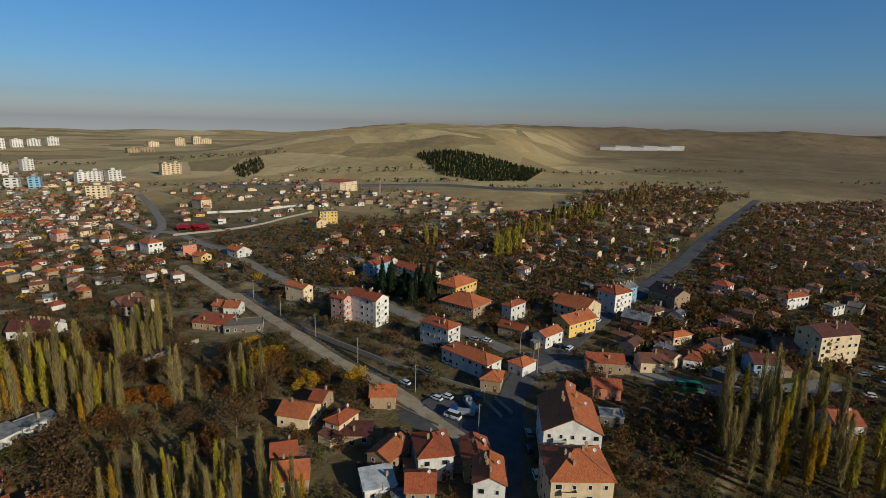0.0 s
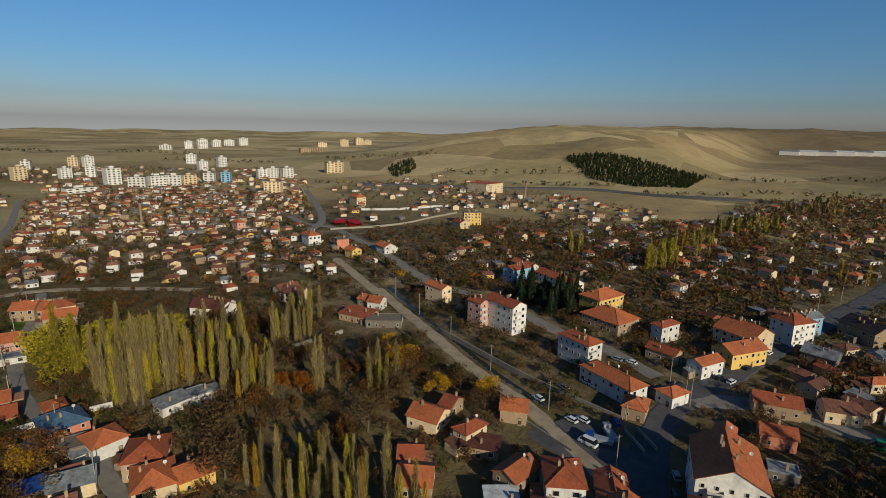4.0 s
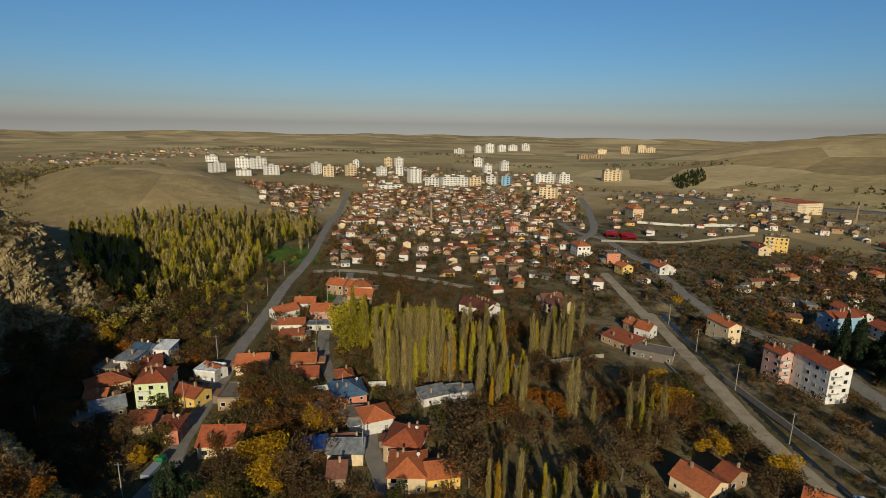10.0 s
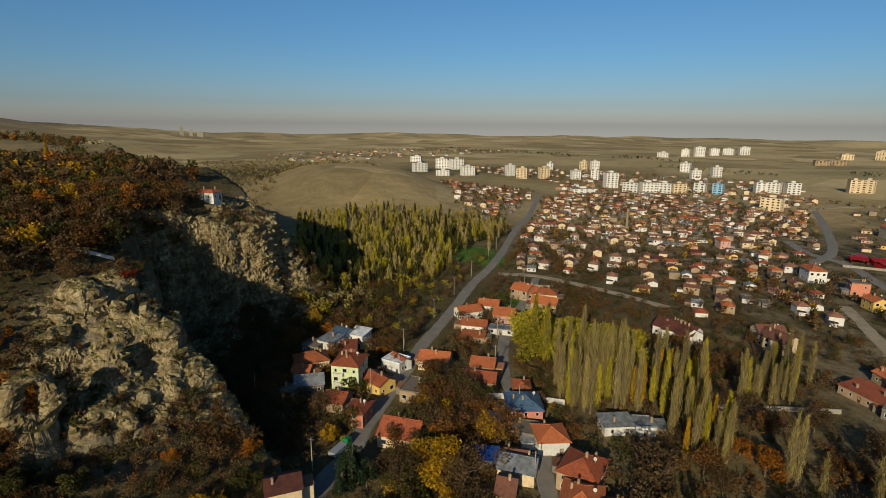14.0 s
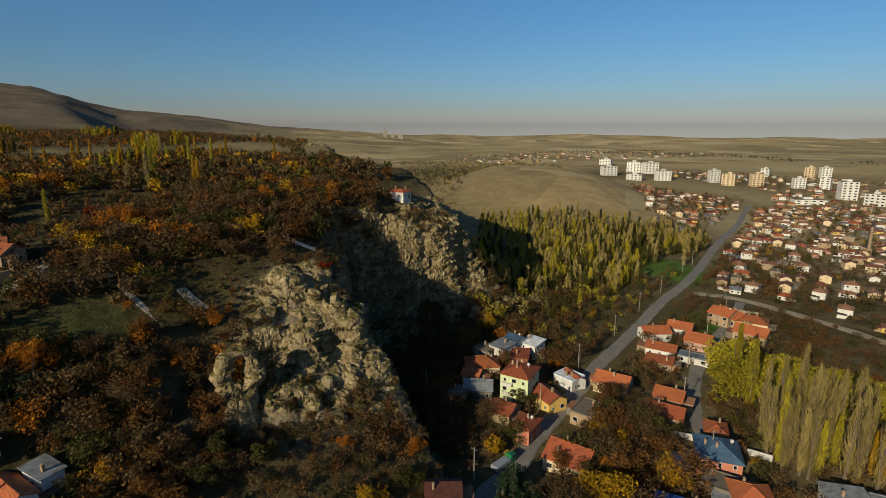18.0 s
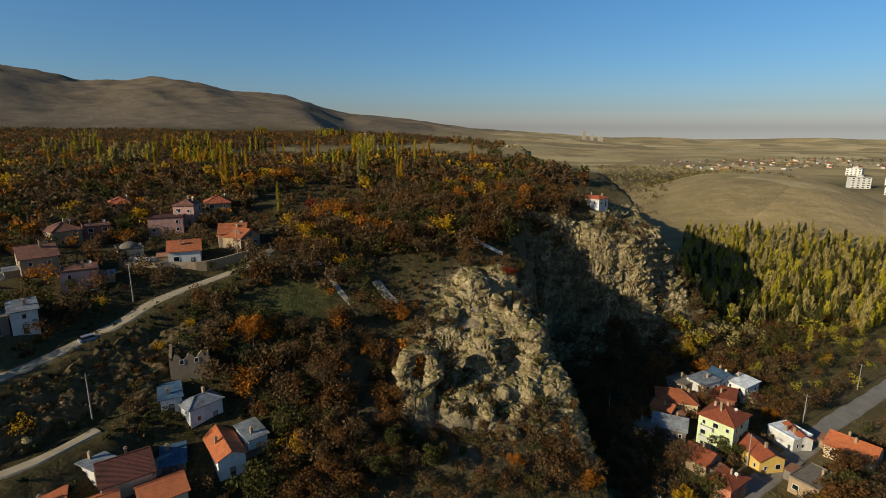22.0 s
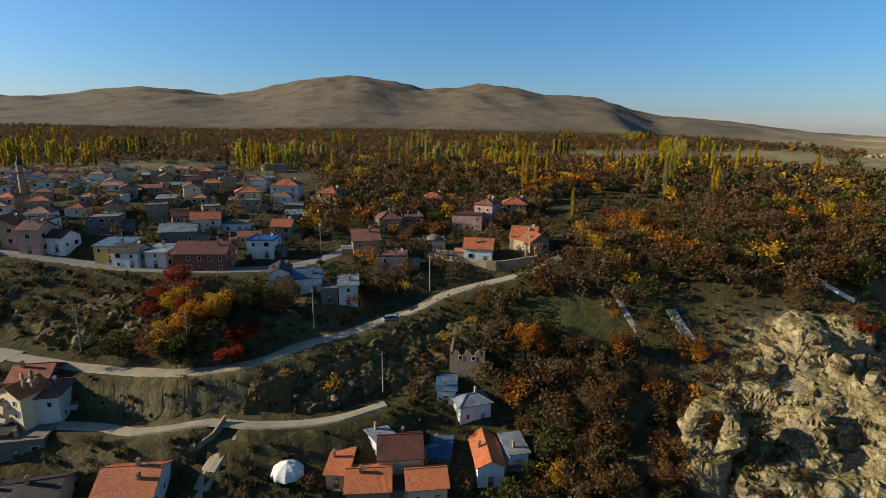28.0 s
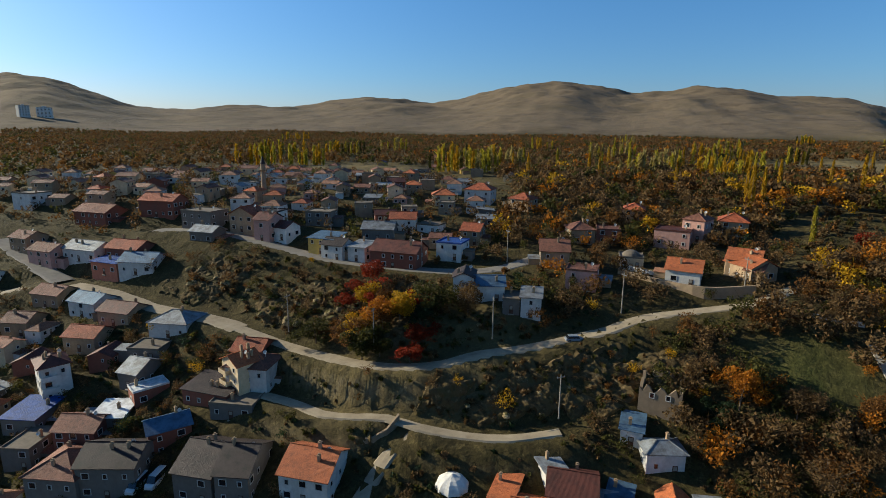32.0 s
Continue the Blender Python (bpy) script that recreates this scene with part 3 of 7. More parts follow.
def tube(bm, points, radii, sides=6, slot=0):
    """A tapered limb through points."""
    rings = []
    for k, (p, r) in enumerate(zip(points, radii)):
        p = Vector(p)
        d = (Vector(points[min(k + 1, len(points) - 1)]) - Vector(points[max(k - 1, 0)])).normalized()
        a = d.orthogonal().normalized()
        b = d.cross(a)
        rings.append([bm.verts.new(p + r * (math.cos(t) * a + math.sin(t) * b)) for t in (2 * math.pi * s / sides for s in range(sides))])
    for a, b in zip(rings[:-1], rings[1:]):
        for s in range(sides):
            bm.faces.new((a[s], a[(s + 1) % sides], b[(s + 1) % sides], b[s])).material_index = slot
    bm.faces.new(rings[-1]).material_index = slot


def window_mesh(w, h):
    """A framed window in one piece: a proud frame, a sill edge and a sunk pane."""
    bm = bmesh.new()
    t, rings = 0.1, []
    for x, z0, z1, y in ((w / 2 + 0.05, -0.07, h + 0.02, 0.03), (w / 2 + 0.05, -0.07, h + 0.02, -0.08), (w / 2 - t, t * 0.4, h - t, -0.08), (w / 2 - t, t * 0.4, h - t, -0.02)):
        rings.append([bm.verts.new(p) for p in ((-x, y, z0), (x, y, z0), (x, y, z1), (-x, y, z1))])
    for p, q in zip(rings[:-1], rings[1:]):
        for k in range(4):
            bm.faces.new((p[k], p[(k + 1) % 4], q[(k + 1) % 4], q[k]))
    bm.faces.new(rings[-1]).material_index = 1
    bmesh.ops.recalc_face_normals(bm, faces=bm.faces)
    me = bpy.data.meshes.new("window")
    bm.to_mesh(me)
    bm.free()
    me.materials.append(M_TRIM)
    me.materials.append(M_GLASS)
    return me


def door_mesh():
    bm = bmesh.new()
    quad_box(bm, -0.5, 0.5, -0.06, 0.02, 0, 2.05)
    quad_box(bm, -0.36, 0.36, -0.09, -0.05, 1.1, 1.9, 1)
    quad_box(bm, -0.7, 0.7, -0.5, 0.0, -0.25, -0.02, 1)
    me = bpy.data.meshes.new("door")
    bm.to_mesh(me)
    bm.free()
    me.materials.append(M_WOOD)
    me.materials.append(M_CONCRETE)
    return me


def chimney_mesh():
    bm = bmesh.new()
    quad_box(bm, -0.3, 0.3, -0.25, 0.25, -0.9, 1.0)
    quad_box(bm, -0.38, 0.38, -0.33, 0.33, 1.0, 1.1)
    quad_box(bm, -0.2, 0.2, -0.16, 0.16, 1.1, 1.35)
    me = bpy.data.meshes.new("chimney")
    bm.to_mesh(me)
    bm.free()
    me.materials.append(WALL["tan"])
    return me


def dish_mesh():
    bm = bmesh.new()
    bmesh.ops.create_cone(bm, segments=12, radius1=0.08, radius2=0.45, depth=0.16, cap_ends=False, matrix=pose(0, 0, 0.9, 60, 0, 0))
    tube(bm, [(0, 0.1, -0.3), (0, 0.1, 0.9)], [0.04, 0.04], 5)
    me = bpy.data.meshes.new("satellite_dish")
    bm.to_mesh(me)
    bm.free()
    me.materials.append(M_TRIM)
    return me


def heater_mesh():
    bm = bmesh.new()
    bmesh.ops.create_cone(bm, segments=10, radius1=0.3, radius2=0.3, depth=1.3, cap_ends=True, matrix=pose(0, 0.4, 1.2, 0, 90, 0))
    v = [bm.verts.new(p) for p in ((-0.9, -1.3, 0.25), (0.9, -1.3, 0.25), (0.9, 0.3, 1.1), (-0.9, 0.3, 1.1), (-0.9, -1.3, 0.15), (0.9, -1.3, 0.15), (0.9, 0.3, 1.0), (-0.9, 0.3, 1.0))]
    for f in ((0, 1, 2, 3), (7, 6, 5, 4), (0, 4, 5, 1), (1, 5, 6, 2), (2, 6, 7, 3), (3, 7, 4, 0)):
        bm.faces.new([v[k] for k in f]).material_index = 1
    for x in (-0.7, 0.7):
        quad_box(bm, x - 0.03, x + 0.03, 0.3, 0.36, -0.6, 1.2)
    me = bpy.data.meshes.new("solar_heater")
    bm.to_mesh(me)
    bm.free()
    me.materials.append(M_TRIM)
    me.materials.append(M_GLASS)
    return me


WINDOW = {"small": window_mesh(0.9, 1.1), "wide": window_mesh(1.5, 1.35)}
DOOR, CHIMNEY, DISH, HEATER = door_mesh(), chimney_mesh(), dish_mesh(), heater_mesh()


def roof_bmesh(w, d, h, style, rise, over=0.45):
    """Roof over a box w by d, eaves at h. gable: ridge along x; gable_y: ridge along y; hip; shed; flat."""
    bm = bmesh.new()
    a, b, t = w / 2 + over, d / 2 + over, 0.16
    if style == "flat":
        quad_box(bm, -w / 2 - 0.12, w / 2 + 0.12, -d / 2 - 0.12, d / 2 + 0.12, h, h + 0.22)
        for x0, x1, y0, y1 in ((-w / 2 - 0.1, w / 2 + 0.1, -d / 2 - 0.1, -d / 2 + 0.1), (-w / 2 - 0.1, w / 2 + 0.1, d / 2 - 0.1, d / 2 + 0.1),
                               (-w / 2 - 0.1, -w / 2 + 0.1, -d / 2 + 0.1, d / 2 - 0.1), (w / 2 - 0.1, w / 2 + 0.1, -d / 2 + 0.1, d / 2 - 0.1)):
            quad_box(bm, x0, x1, y0, y1, h + 0.22, h + 0.5)
        return bm
    low = [(-a, -b, h), (a, -b, h), (a, b, h), (-a, b, h)]
    if style == "shed":
        low = [(-a, -b, h), (a, -b, h), (a, b, h + rise), (-a, b, h + rise)]
        top, faces = [], [(0, 1, 2, 3)]
    elif style == "gable":
        top, faces = [(-a, 0, h + rise), (a, 0, h + rise)], [(0, 1, 5, 4), (2, 3, 4, 5)]
    elif style == "gable_y":
        top, faces = [(0, -b, h + rise), (0, b, h + rise)], [(0, 4, 5, 3), (1, 2, 5, 4)]
    elif w > d:
        top, faces = [(-a + b, 0, h + rise), (a - b, 0, h + rise)], [(0, 1, 5, 4), (2, 3, 4, 5), (1, 2, 5), (3, 0, 4)]
    else:
        top, faces = [(0, -b + a * 0.97, h + rise), (0, b - a * 0.97, h + rise)], [(0, 4, 5, 3), (1, 2, 5, 4), (0, 1, 4), (2, 3, 5)]
    pts = low + top
    up = [bm.verts.new((x, y, z + t)) for x, y, z in pts]
    dn = [bm.verts.new((x, y, z)) for x, y, z in pts]
    count = {}
    for f in faces:
        bm.faces.new([up[k] for k in f])
        bm.faces.new([dn[k] for k in reversed(f)])
        for i, j in zip(f, f[1:] + f[:1]):
            count[frozenset((i, j))] = count.get(frozenset((i, j)), 0) + 1
    for e, c in count.items():
        i, j = sorted(e)
        if c == 1:
            bm.faces.new((up[i], up[j], dn[j], dn[i]))
        else:
            tube(bm, [up[i].co.copy(), up[j].co.copy()], [0.14, 0.14], 4)
    bmesh.ops.recalc_face_normals(bm, faces=bm.faces)
    return bm


def wall_bmesh(w, d, h, style, rise):
    bm = bmesh.new()
    x, y = w / 2, d / 2
    quad_box(bm, -x, x, -y, y, -4.0, h)
    s = rise * 0.97
    if style == "gable":
        for q in (-x, x):
            i, o = (q, q - 0.25) if q > 0 else (q + 0.25, q)
            quad = [(-y, h), (y, h), (0, h + s)]
            f = [bm.verts.new((i, b, c)) for b, c in quad] + [bm.verts.new((o, b, c)) for b, c in quad]
            for g in ((0, 1, 2), (5, 4, 3), (0, 3, 4, 1), (1, 4, 5, 2), (2, 5, 3, 0)):
                bm.faces.new([f[k] for k in g])
    elif style == "gable_y":
        for q in (-y, y):
            i, o = (q, q - 0.25) if q > 0 else (q + 0.25, q)
            quad = [(-x, h), (x, h), (0, h + s)]
            f = [bm.verts.new((b, i, c)) for b, c in quad] + [bm.verts.new((b, o, c)) for b, c in quad]
            for g in ((2, 1, 0), (3, 4, 5), (1, 4, 3, 0), (2, 5, 4, 1), (0, 3, 5, 2)):
                bm.faces.new([f[k] for k in g])
    elif style == "shed":
        f = [bm.verts.new(p) for p in ((-x, y, h + s), (x, y, h + s), (-x, y, h), (x, y, h), (-x, -y, h), (x, -y, h))]
        for g in ((1, 0, 2, 3), (0, 4, 2), (1, 3, 5)):
            bm.faces.new([f[k] for k in g])
    bmesh.ops.recalc_face_normals(bm, faces=bm.faces)
    return bm


WORDS = {"white": "white-plastered", "cream": "cream-plastered", "tan": "tan-plastered", "yellow": "yellow-painted", "pink": "pink-painted", "salmon": "salmon-painted", "blue": "blue-painted",
         "green": "pale green", "grey": "grey rendered", "stone": "rough stone", "brick": "bare brick"}
ROOFWORDS = {"red": "red tiled", "orange": "orange tiled", "brown": "weathered brown tiled", "dark": "dark sheet", "tin": "grey tin", "bluetin": "blue tin", "maroon": "maroon sheet",
             "concrete": "flat concrete", "faded": "faded clay tiled", "white": "white tin", "cobalt": "bright blue sheet"}


def make_house(w, d, h, wall, roof, style="hip", rise=None, name="house", seed=1, sides="flr", chimneys=1, extras=True):
    """A house at the origin, front towards -y: walls, roof, windows, door and chimneys as parts."""
    rnd = random.Random(seed)
    if rise is None:
        rise = {"flat": 0.0, "shed": 0.12 * d, "gable": 0.27 * d, "gable_y": 0.27 * w, "hip": 0.27 * min(w, d)}[style]
    root = new(name)
    storeys = max(1, round(h / 3.0))
    kind = "house" if storeys < 3 else "apartment building"
    many = {1: "single-storey", 2: "two-storey", 3: "three-storey"}.get(storeys, "multi-storey")
    tagged(root, f"{WORDS[wall]} {many} {kind} with a {ROOFWORDS[roof]} roof", kind.split()[-1] if storeys > 2 else "house", group="town houses")
    part("wall", wall_bmesh(w, d, h, style, rise), WALL[wall], root)
    part("roof", roof_bmesh(w, d, h, style, rise), ROOF[roof], root, ROOFWORDS[roof] + " roof")
    fl = h / storeys
    for s in range(storeys):
        z = s * fl + fl * 0.33
        for side in sides:
            length = w if side in "fb" else d
            n = max(1, int((length - 0.8) / 2.7))
            for k in range(n):
                u = (k + 0.5) / n * length - length / 2
                wm = WINDOW["wide"] if rnd.random() < 0.35 and length > 6 else WINDOW["small"]
                at = {"f": pose(u, -d / 2 - 0.003, z), "b": pose(u, d / 2 + 0.003, z, 0, 0, 180), "l": pose(-w / 2 - 0.003, u, z, 0, 0, -90), "r": pose(w / 2 + 0.003, u, z, 0, 0, 90)}[side]
                if s == 0 and side == "f" and k == n // 2:
                    link("door", DOOR, root, "dark wooden door", pose(u, -d / 2 - 0.003, 0.05))
                elif rnd.random() < 0.86:
                    link("window", wm, root, "", at)
    for k in range(max(chimneys, min(4, int(w * d / 45))) if chimneys and style != "flat" else chimneys):
        x, y = rnd.uniform(-0.35, 0.35) * w, rnd.uniform(-0.3, 0.3) * d
        up = {"flat": 0.3, "shed": rise * (0.5 + y / d), "gable": rise * (1 - 2 * abs(y) / d), "gable_y": rise * (1 - 2 * abs(x) / w), "hip": max(0.2, rise * min(1 - 2 * abs(y) / d, 1 - 2 * abs(x) / w) * min(w, d) / min(w, d))}[style]
        link("chimney", CHIMNEY, root, "", pose(x, y, h + up + 0.35, 0, 0, rnd.choice((0, 90))))
    if extras and storeys > 1 and style != "shed":
        link("satellite_dish", DISH, root, "white satellite dish", pose(w * 0.3, 0, h + rise * 0.6 + 0.4))
    if extras and storeys < 3 and w > 5 and rnd.random() < 0.7:
        aw, ad, ah = rnd.uniform(2.4, 4.0), rnd.uniform(2.6, min(d, 5.0)), rnd.uniform(2.1, 2.6)
        side, cover = rnd.choice((-1, 1)), rnd.choice(("tin", "concrete", "faded", "brown"))
        at = pose(side * (w / 2 + aw / 2 + 0.01), rnd.uniform(-0.3, 0.3) * (d - ad), 0)
        part("annex", wall_bmesh(aw, ad, ah, "flat", 0), WALL[rnd.choice((wall, "grey", "stone", "tan"))], root, "low shed built against the house", at)
        part("annex_roof", roof_bmesh(aw, ad, ah, "flat" if cover == "concrete" else "shed", 0.5, 0.2), ROOF[cover], root, ROOFWORDS[cover] + " shed roof", at)
    if storeys >= 3:
        for s in range(1, storeys):
            bm = bmesh.new()
            quad_box(bm, -1.7, 1.7, -1.2, 0, -0.15, 0)
            quad_box(bm, -1.7, 1.7, -1.2, -1.12, 0, 0.9)
            quad_box(bm, -1.7, -1.62, -1.12, 0, 0, 0.9)
            quad_box(bm, 1.62, 1.7, -1.12, 0, 0, 0.9)
            part("balcony", bm, WALL[wall] if seed % 2 else M_TRIM, root, "", pose(-w * 0.22, -d / 2, s * fl + 0.1))
    return root


def house(x, y, z, turn, w, d, h, wall, roof, style="hip", seed=None, **more):
    """A house on the land, its front turned by so many degrees from -y."""
    seed = seed if seed is not None else int(abs(x * 13 + y * 7)) % 997
    root = make_house(w, d, h, wall, roof, style, seed=seed, **more)
    root.matrix_basis = pose(x, y, z, 0, 0, turn)
    take(x, y, 0.44 * max(w, d))
    return root


# ---- trees ----
def leaf_clumps(rng, centres, sizes, up=0.0, long=1.0, wide=0.55):
    """Small tilted leaf clumps; up pulls them upright, long stretches them."""
    n = len(centres)
    a = rng.normal(size=(n, 3))
    a[:, 2] = a[:, 2] * (1 - up) + up * 3
    a /= np.linalg.norm(a, axis=1)[:, None]
    b = np.cross(a, rng.normal(size=(n, 3)))
    b /= np.linalg.norm(b, axis=1)[:, None]
    s = sizes[:, None]
    v = np.stack([centres - a * s * long - b * s * wide, centres + b * s * wide * 1.5, centres + a * s * long * 1.1 - b * s * wide * 0.6], 1)
    return v.reshape(-1, 3)


def leaf_mesh(name, v, material):
    f = np.arange(len(v))
    me = bpy.data.meshes.new(name)
    me.vertices.add(len(v))
    me.vertices.foreach_set("co", np.ascontiguousarray(v, dtype=np.float32).ravel())
    me.loops.add(len(v))
    me.loops.foreach_set("vertex_index", f)
    me.polygons.add(len(v) // 3)
    me.polygons.foreach_set("loop_start", np.arange(0, len(v), 3))
    me.polygons.foreach_set("loop_total", np.full(len(v) // 3, 3))
    me.update(calc_edges=True)
    me.materials.append(material)
    return me


def crown_points(rng, kind, n, slim=0.055):
    """Where the leaf clumps of a unit crown sit: height 1, standing on 0."""
    if kind == "poplar":
        z = rng.uniform(0.1, 1.0, n)
        r = slim * (np.sin(np.pi * np.clip(z, 0, 1) ** 0.75) ** 0.6 + 0.12) * np.sqrt(rng.uniform(0.05, 1, n)) * rng.uniform(0.7, 1.25, n)
        a = rng.uniform(0, 2 * np.pi, n)
        return np.stack([r * np.cos(a), r * np.sin(a), z], 1)
    if kind == "pine":
        z = 0.12 + 0.88 * rng.beta(1, 1.5, n)
        r = 0.24 * (1.02 - z) * np.sqrt(rng.uniform(0.2, 1, n))
        a = rng.uniform(0, 2 * np.pi, n)
        return np.stack([r * np.cos(a), r * np.sin(a), z], 1)
    k = 13
    c = np.stack([rng.normal(0, 0.2, k), rng.normal(0, 0.2, k), rng.uniform(0.36, 0.86, k)], 1)
    pick = rng.integers(0, k, n)
    o = rng.normal(size=(n, 3))
    o *= (rng.uniform(0.3, 1, n) ** 0.5 * 0.185 / np.linalg.norm(o, axis=1))[:, None]
    p = c[pick] + o
    p[:, 2] = np.maximum(p[:, 2], 0.2)
    return p


def make_tree(kind, leaf, height, n, size, seed, bare=0):
    """A tree at the origin: a tapered trunk with limbs, and a crown of small leaf clumps."""
    rng = np.random.default_rng(seed)
    bm = bmesh.new()
    lean = rng.normal(0, 0.02, 2) * height
    r = 0.02 * height
    top = 0.97 if kind in ("poplar", "pine") else 0.62
    tube(bm, [(0, 0, -0.6), (lean[0] * 0.3, lean[1] * 0.3, height * 0.3), (lean[0], lean[1], height * top)], [r * 1.2, r * 0.8, r * 0.15], 6)
    for k in range(9 if kind == "round" else 7):
        z0 = height * rng.uniform(0.2, 0.55)
        a = rng.uniform(0, 2 * np.pi)
        q = 0.30 if kind == "round" else 0.07
        zt = height * (rng.uniform(0.6, 0.9) if kind == "round" else rng.uniform(0.5, 0.9))
        tip = (math.cos(a) * q * height, math.sin(a) * q * height, zt)
        mid = (tip[0] * 0.45, tip[1] * 0.45, z0 + (zt - z0) * 0.45)
        tube(bm, [(0, 0, z0), mid, tip], [r * 0.5, r * 0.3, r * 0.08], 4)
    word = {"poplar": "poplar_tree", "pine": "pine_tree", "round": "tree"}[kind]
    root = part(word, bm, M_BARK)
    p = crown_points(rng, kind, n, 0.036 if leaf == "ash" else 0.054) * height
    s = size * rng.uniform(0.6, 1.4, n)
    v = leaf_clumps(rng, p, s, up=0.75 if kind == "poplar" else 0.0, long=2.3 if kind == "poplar" else 1.0, wide=0.36 if kind == "poplar" else 0.55)
    if bare:
        q = crown_points(rng, kind, bare) * height
        v = np.concatenate([v, leaf_clumps(rng, q, np.full(bare, 1.7), up=0.88, long=1.0, wide=0.045) if kind != "round" else twigs(rng, q, height)])
    link("crown", leaf_mesh("crown", v, LEAF[leaf]), root)
    return root


def twigs(rng, q, height):
    """Thin twigs that point out from the middle of the crown."""
    d = q - np.array([0, 0, 0.35 * height])
    d /= np.linalg.norm(d, axis=1)[:, None] + 1e-6
    d += rng.normal(0, 0.35, q.shape)
    w = np.cross(d, rng.normal(size=q.shape))
    w /= np.linalg.norm(w, axis=1)[:, None] + 1e-6
    w *= 0.06
    a, b = q - d * 0.7, q + d * 0.7
    return np.stack([a - w, a + w, b], 1).reshape(-1, 3)


TREEWORDS = {"gold": "golden-leaved autumn", "lime": "yellow-green autumn", "orange": "bright orange autumn", "rust": "rust-brown autumn", "red": "red-leaved autumn", "brown": "almost bare brown",
             "olive": "olive-green", "green": "dark green", "ash": "tall pale half-bare"}
PROTO = {}


def tree_kind(key, kind, leaf, height, n, size, bare=0, forms=3):
    PROTO[key] = []
    for s in range(forms):
        t = make_tree(kind, leaf, height * (0.9 + 0.1 * s), n, size, len(PROTO) * 31 + s, bare)
        word = {"poplar": "poplar", "pine": "pine", "round": "tree"}[kind]
        tagged(t, f"{TREEWORDS[leaf]} {word} with a thin trunk" if kind != "pine" else "dark green pine with dense needles", "tree", group=f"{leaf} {word}s")
        PROTO[key].append(t)


tree_kind("poplar_ash", "poplar", "ash", 20, 500, 0.2, 300, 5)
tree_kind("poplar_gold", "poplar", "gold", 16, 900, 0.25, 120, 3)
tree_kind("poplar_lime", "poplar", "lime", 18, 800, 0.28, 200, 4)
tree_kind("round_lime", "round", "lime", 11, 2400, 0.27, 120, 2)
tree_kind("round_brown", "round", "brown", 8, 1105, 0.21, 260, 4)
tree_kind("round_rust", "round", "rust", 7.5, 1445, 0.22, 100, 4)
tree_kind("round_orange", "round", "orange", 7, 2167, 0.20, 60, 3)
tree_kind("round_gold", "round", "gold", 7.5, 2167, 0.22, 60, 3)
tree_kind("round_red", "round", "red", 6.5, 2167, 0.19, 60, 2)
tree_kind("round_olive", "round", "olive", 7.5, 2295, 0.22, 60, 3)
tree_kind("round_green", "round", "green", 6.5, 2422, 0.20, 0, 2)
tree_kind("pine", "pine", "green", 13, 1200, 0.3, 0, 3)
USED = set()


def tree(key, x, y, size=1.0, seed=0):
    rnd = random.Random(int(x * 71 + y * 137) + seed)
    proto = rnd.choice(PROTO[key])
    wide = size * rnd.uniform(1.1, 1.4) if key.startswith("round") else size
    m = pose(x, y, footing(x, y) - 0.15, 0, 0, rnd.uniform(0, 360)) @ Matrix.Diagonal((wide, wide, size * rnd.uniform(0.88, 1.14), 1))
    if proto.name not in USED:
        USED.add(proto.name)
        proto.matrix_basis = m
        return proto
    made = copy_thing(proto, Matrix.Identity(4))
    made.matrix_basis = m
    return made


def inside(x, y, poly):
    odd = False
    for (ax, ay), (bx, by) in zip(poly, poly[1:] + poly[:1]):
        if (ay > y) != (by > y) and x < (bx - ax) * (y - ay) / (by - ay) + ax:
            odd = not odd
    return odd


BARE = ((-172, -4, 12), (-162, 4, 11), (-158, 15, 8), (-178, -14, 7), (-150, 8, 5), (-264, 50, 9), (-256, 60, 6), (-140, -15, 6))  # open rock: x, y, radius


def spots(poly, gap, seed, room=1.0, jitter=0.45):
    """Jittered places inside a polygon, clear of roads and houses."""
    rnd = random.Random(seed)
    xs, ys = [p[0] for p in poly], [p[1] for p in poly]
    x = min(xs)
    while x < max(xs):
        y = min(ys)
        while y < max(ys):
            px, py = x + rnd.uniform(-jitter, jitter) * gap, y + rnd.uniform(-jitter, jitter) * gap
            if inside(px, py, poly) and is_free(px, py, room) and (rnd.random() < 0.12 or not any(math.hypot(px - a, py - b) < r for a, b, r in BARE)):
                yield px, py, rnd
            y += gap
        x += gap


def grove(poly, gap, mix, seed, size=(0.75, 1.2), room=1.0, jitter=0.45):
    """Single trees over a stretch of land; mix is a tuple of kinds to draw from."""
    for x, y, rnd in spots(poly, gap, seed, room, jitter):
        tree(rnd.choice(mix), x, y, rnd.uniform(*size), seed)


FAR = {"brown": []}


def thicket(poly, gap, mix, seed, height=(4, 7), n=26, size=0.7, room=0.6, kind="round", fine=0, slim=0.055):
    """Countless trees and bushes of the middle distance, gathered by colour."""
    rng = np.random.default_rng(seed)
    for x, y, rnd in spots(poly, gap, seed, room):
        h = rnd.uniform(*height)
        leaf = rnd.choice(mix)
        k = "poplar" if kind == "poplar" else kind
        p = crown_points(rng, k, n, slim) * np.array([h, h, h]) + np.array([x, y, footing(x, y) - (0.15 * h if k == "round" else 0)])
        FAR.setdefault(leaf, []).append(leaf_clumps(rng, p, size * rng.uniform(0.6, 1.4, n) * h / 6, up=0.7 if k == "poplar" else 0.0, long=2.2 if k == "poplar" else 1.0, wide=0.4 if k == "poplar" else 0.55))
        if fine:
            FAR["brown" if leaf in ("rust", "olive") else leaf].append(twigs(rng, crown_points(rng, k, fine) * h, h) + np.array([x, y, footing(x, y)]))


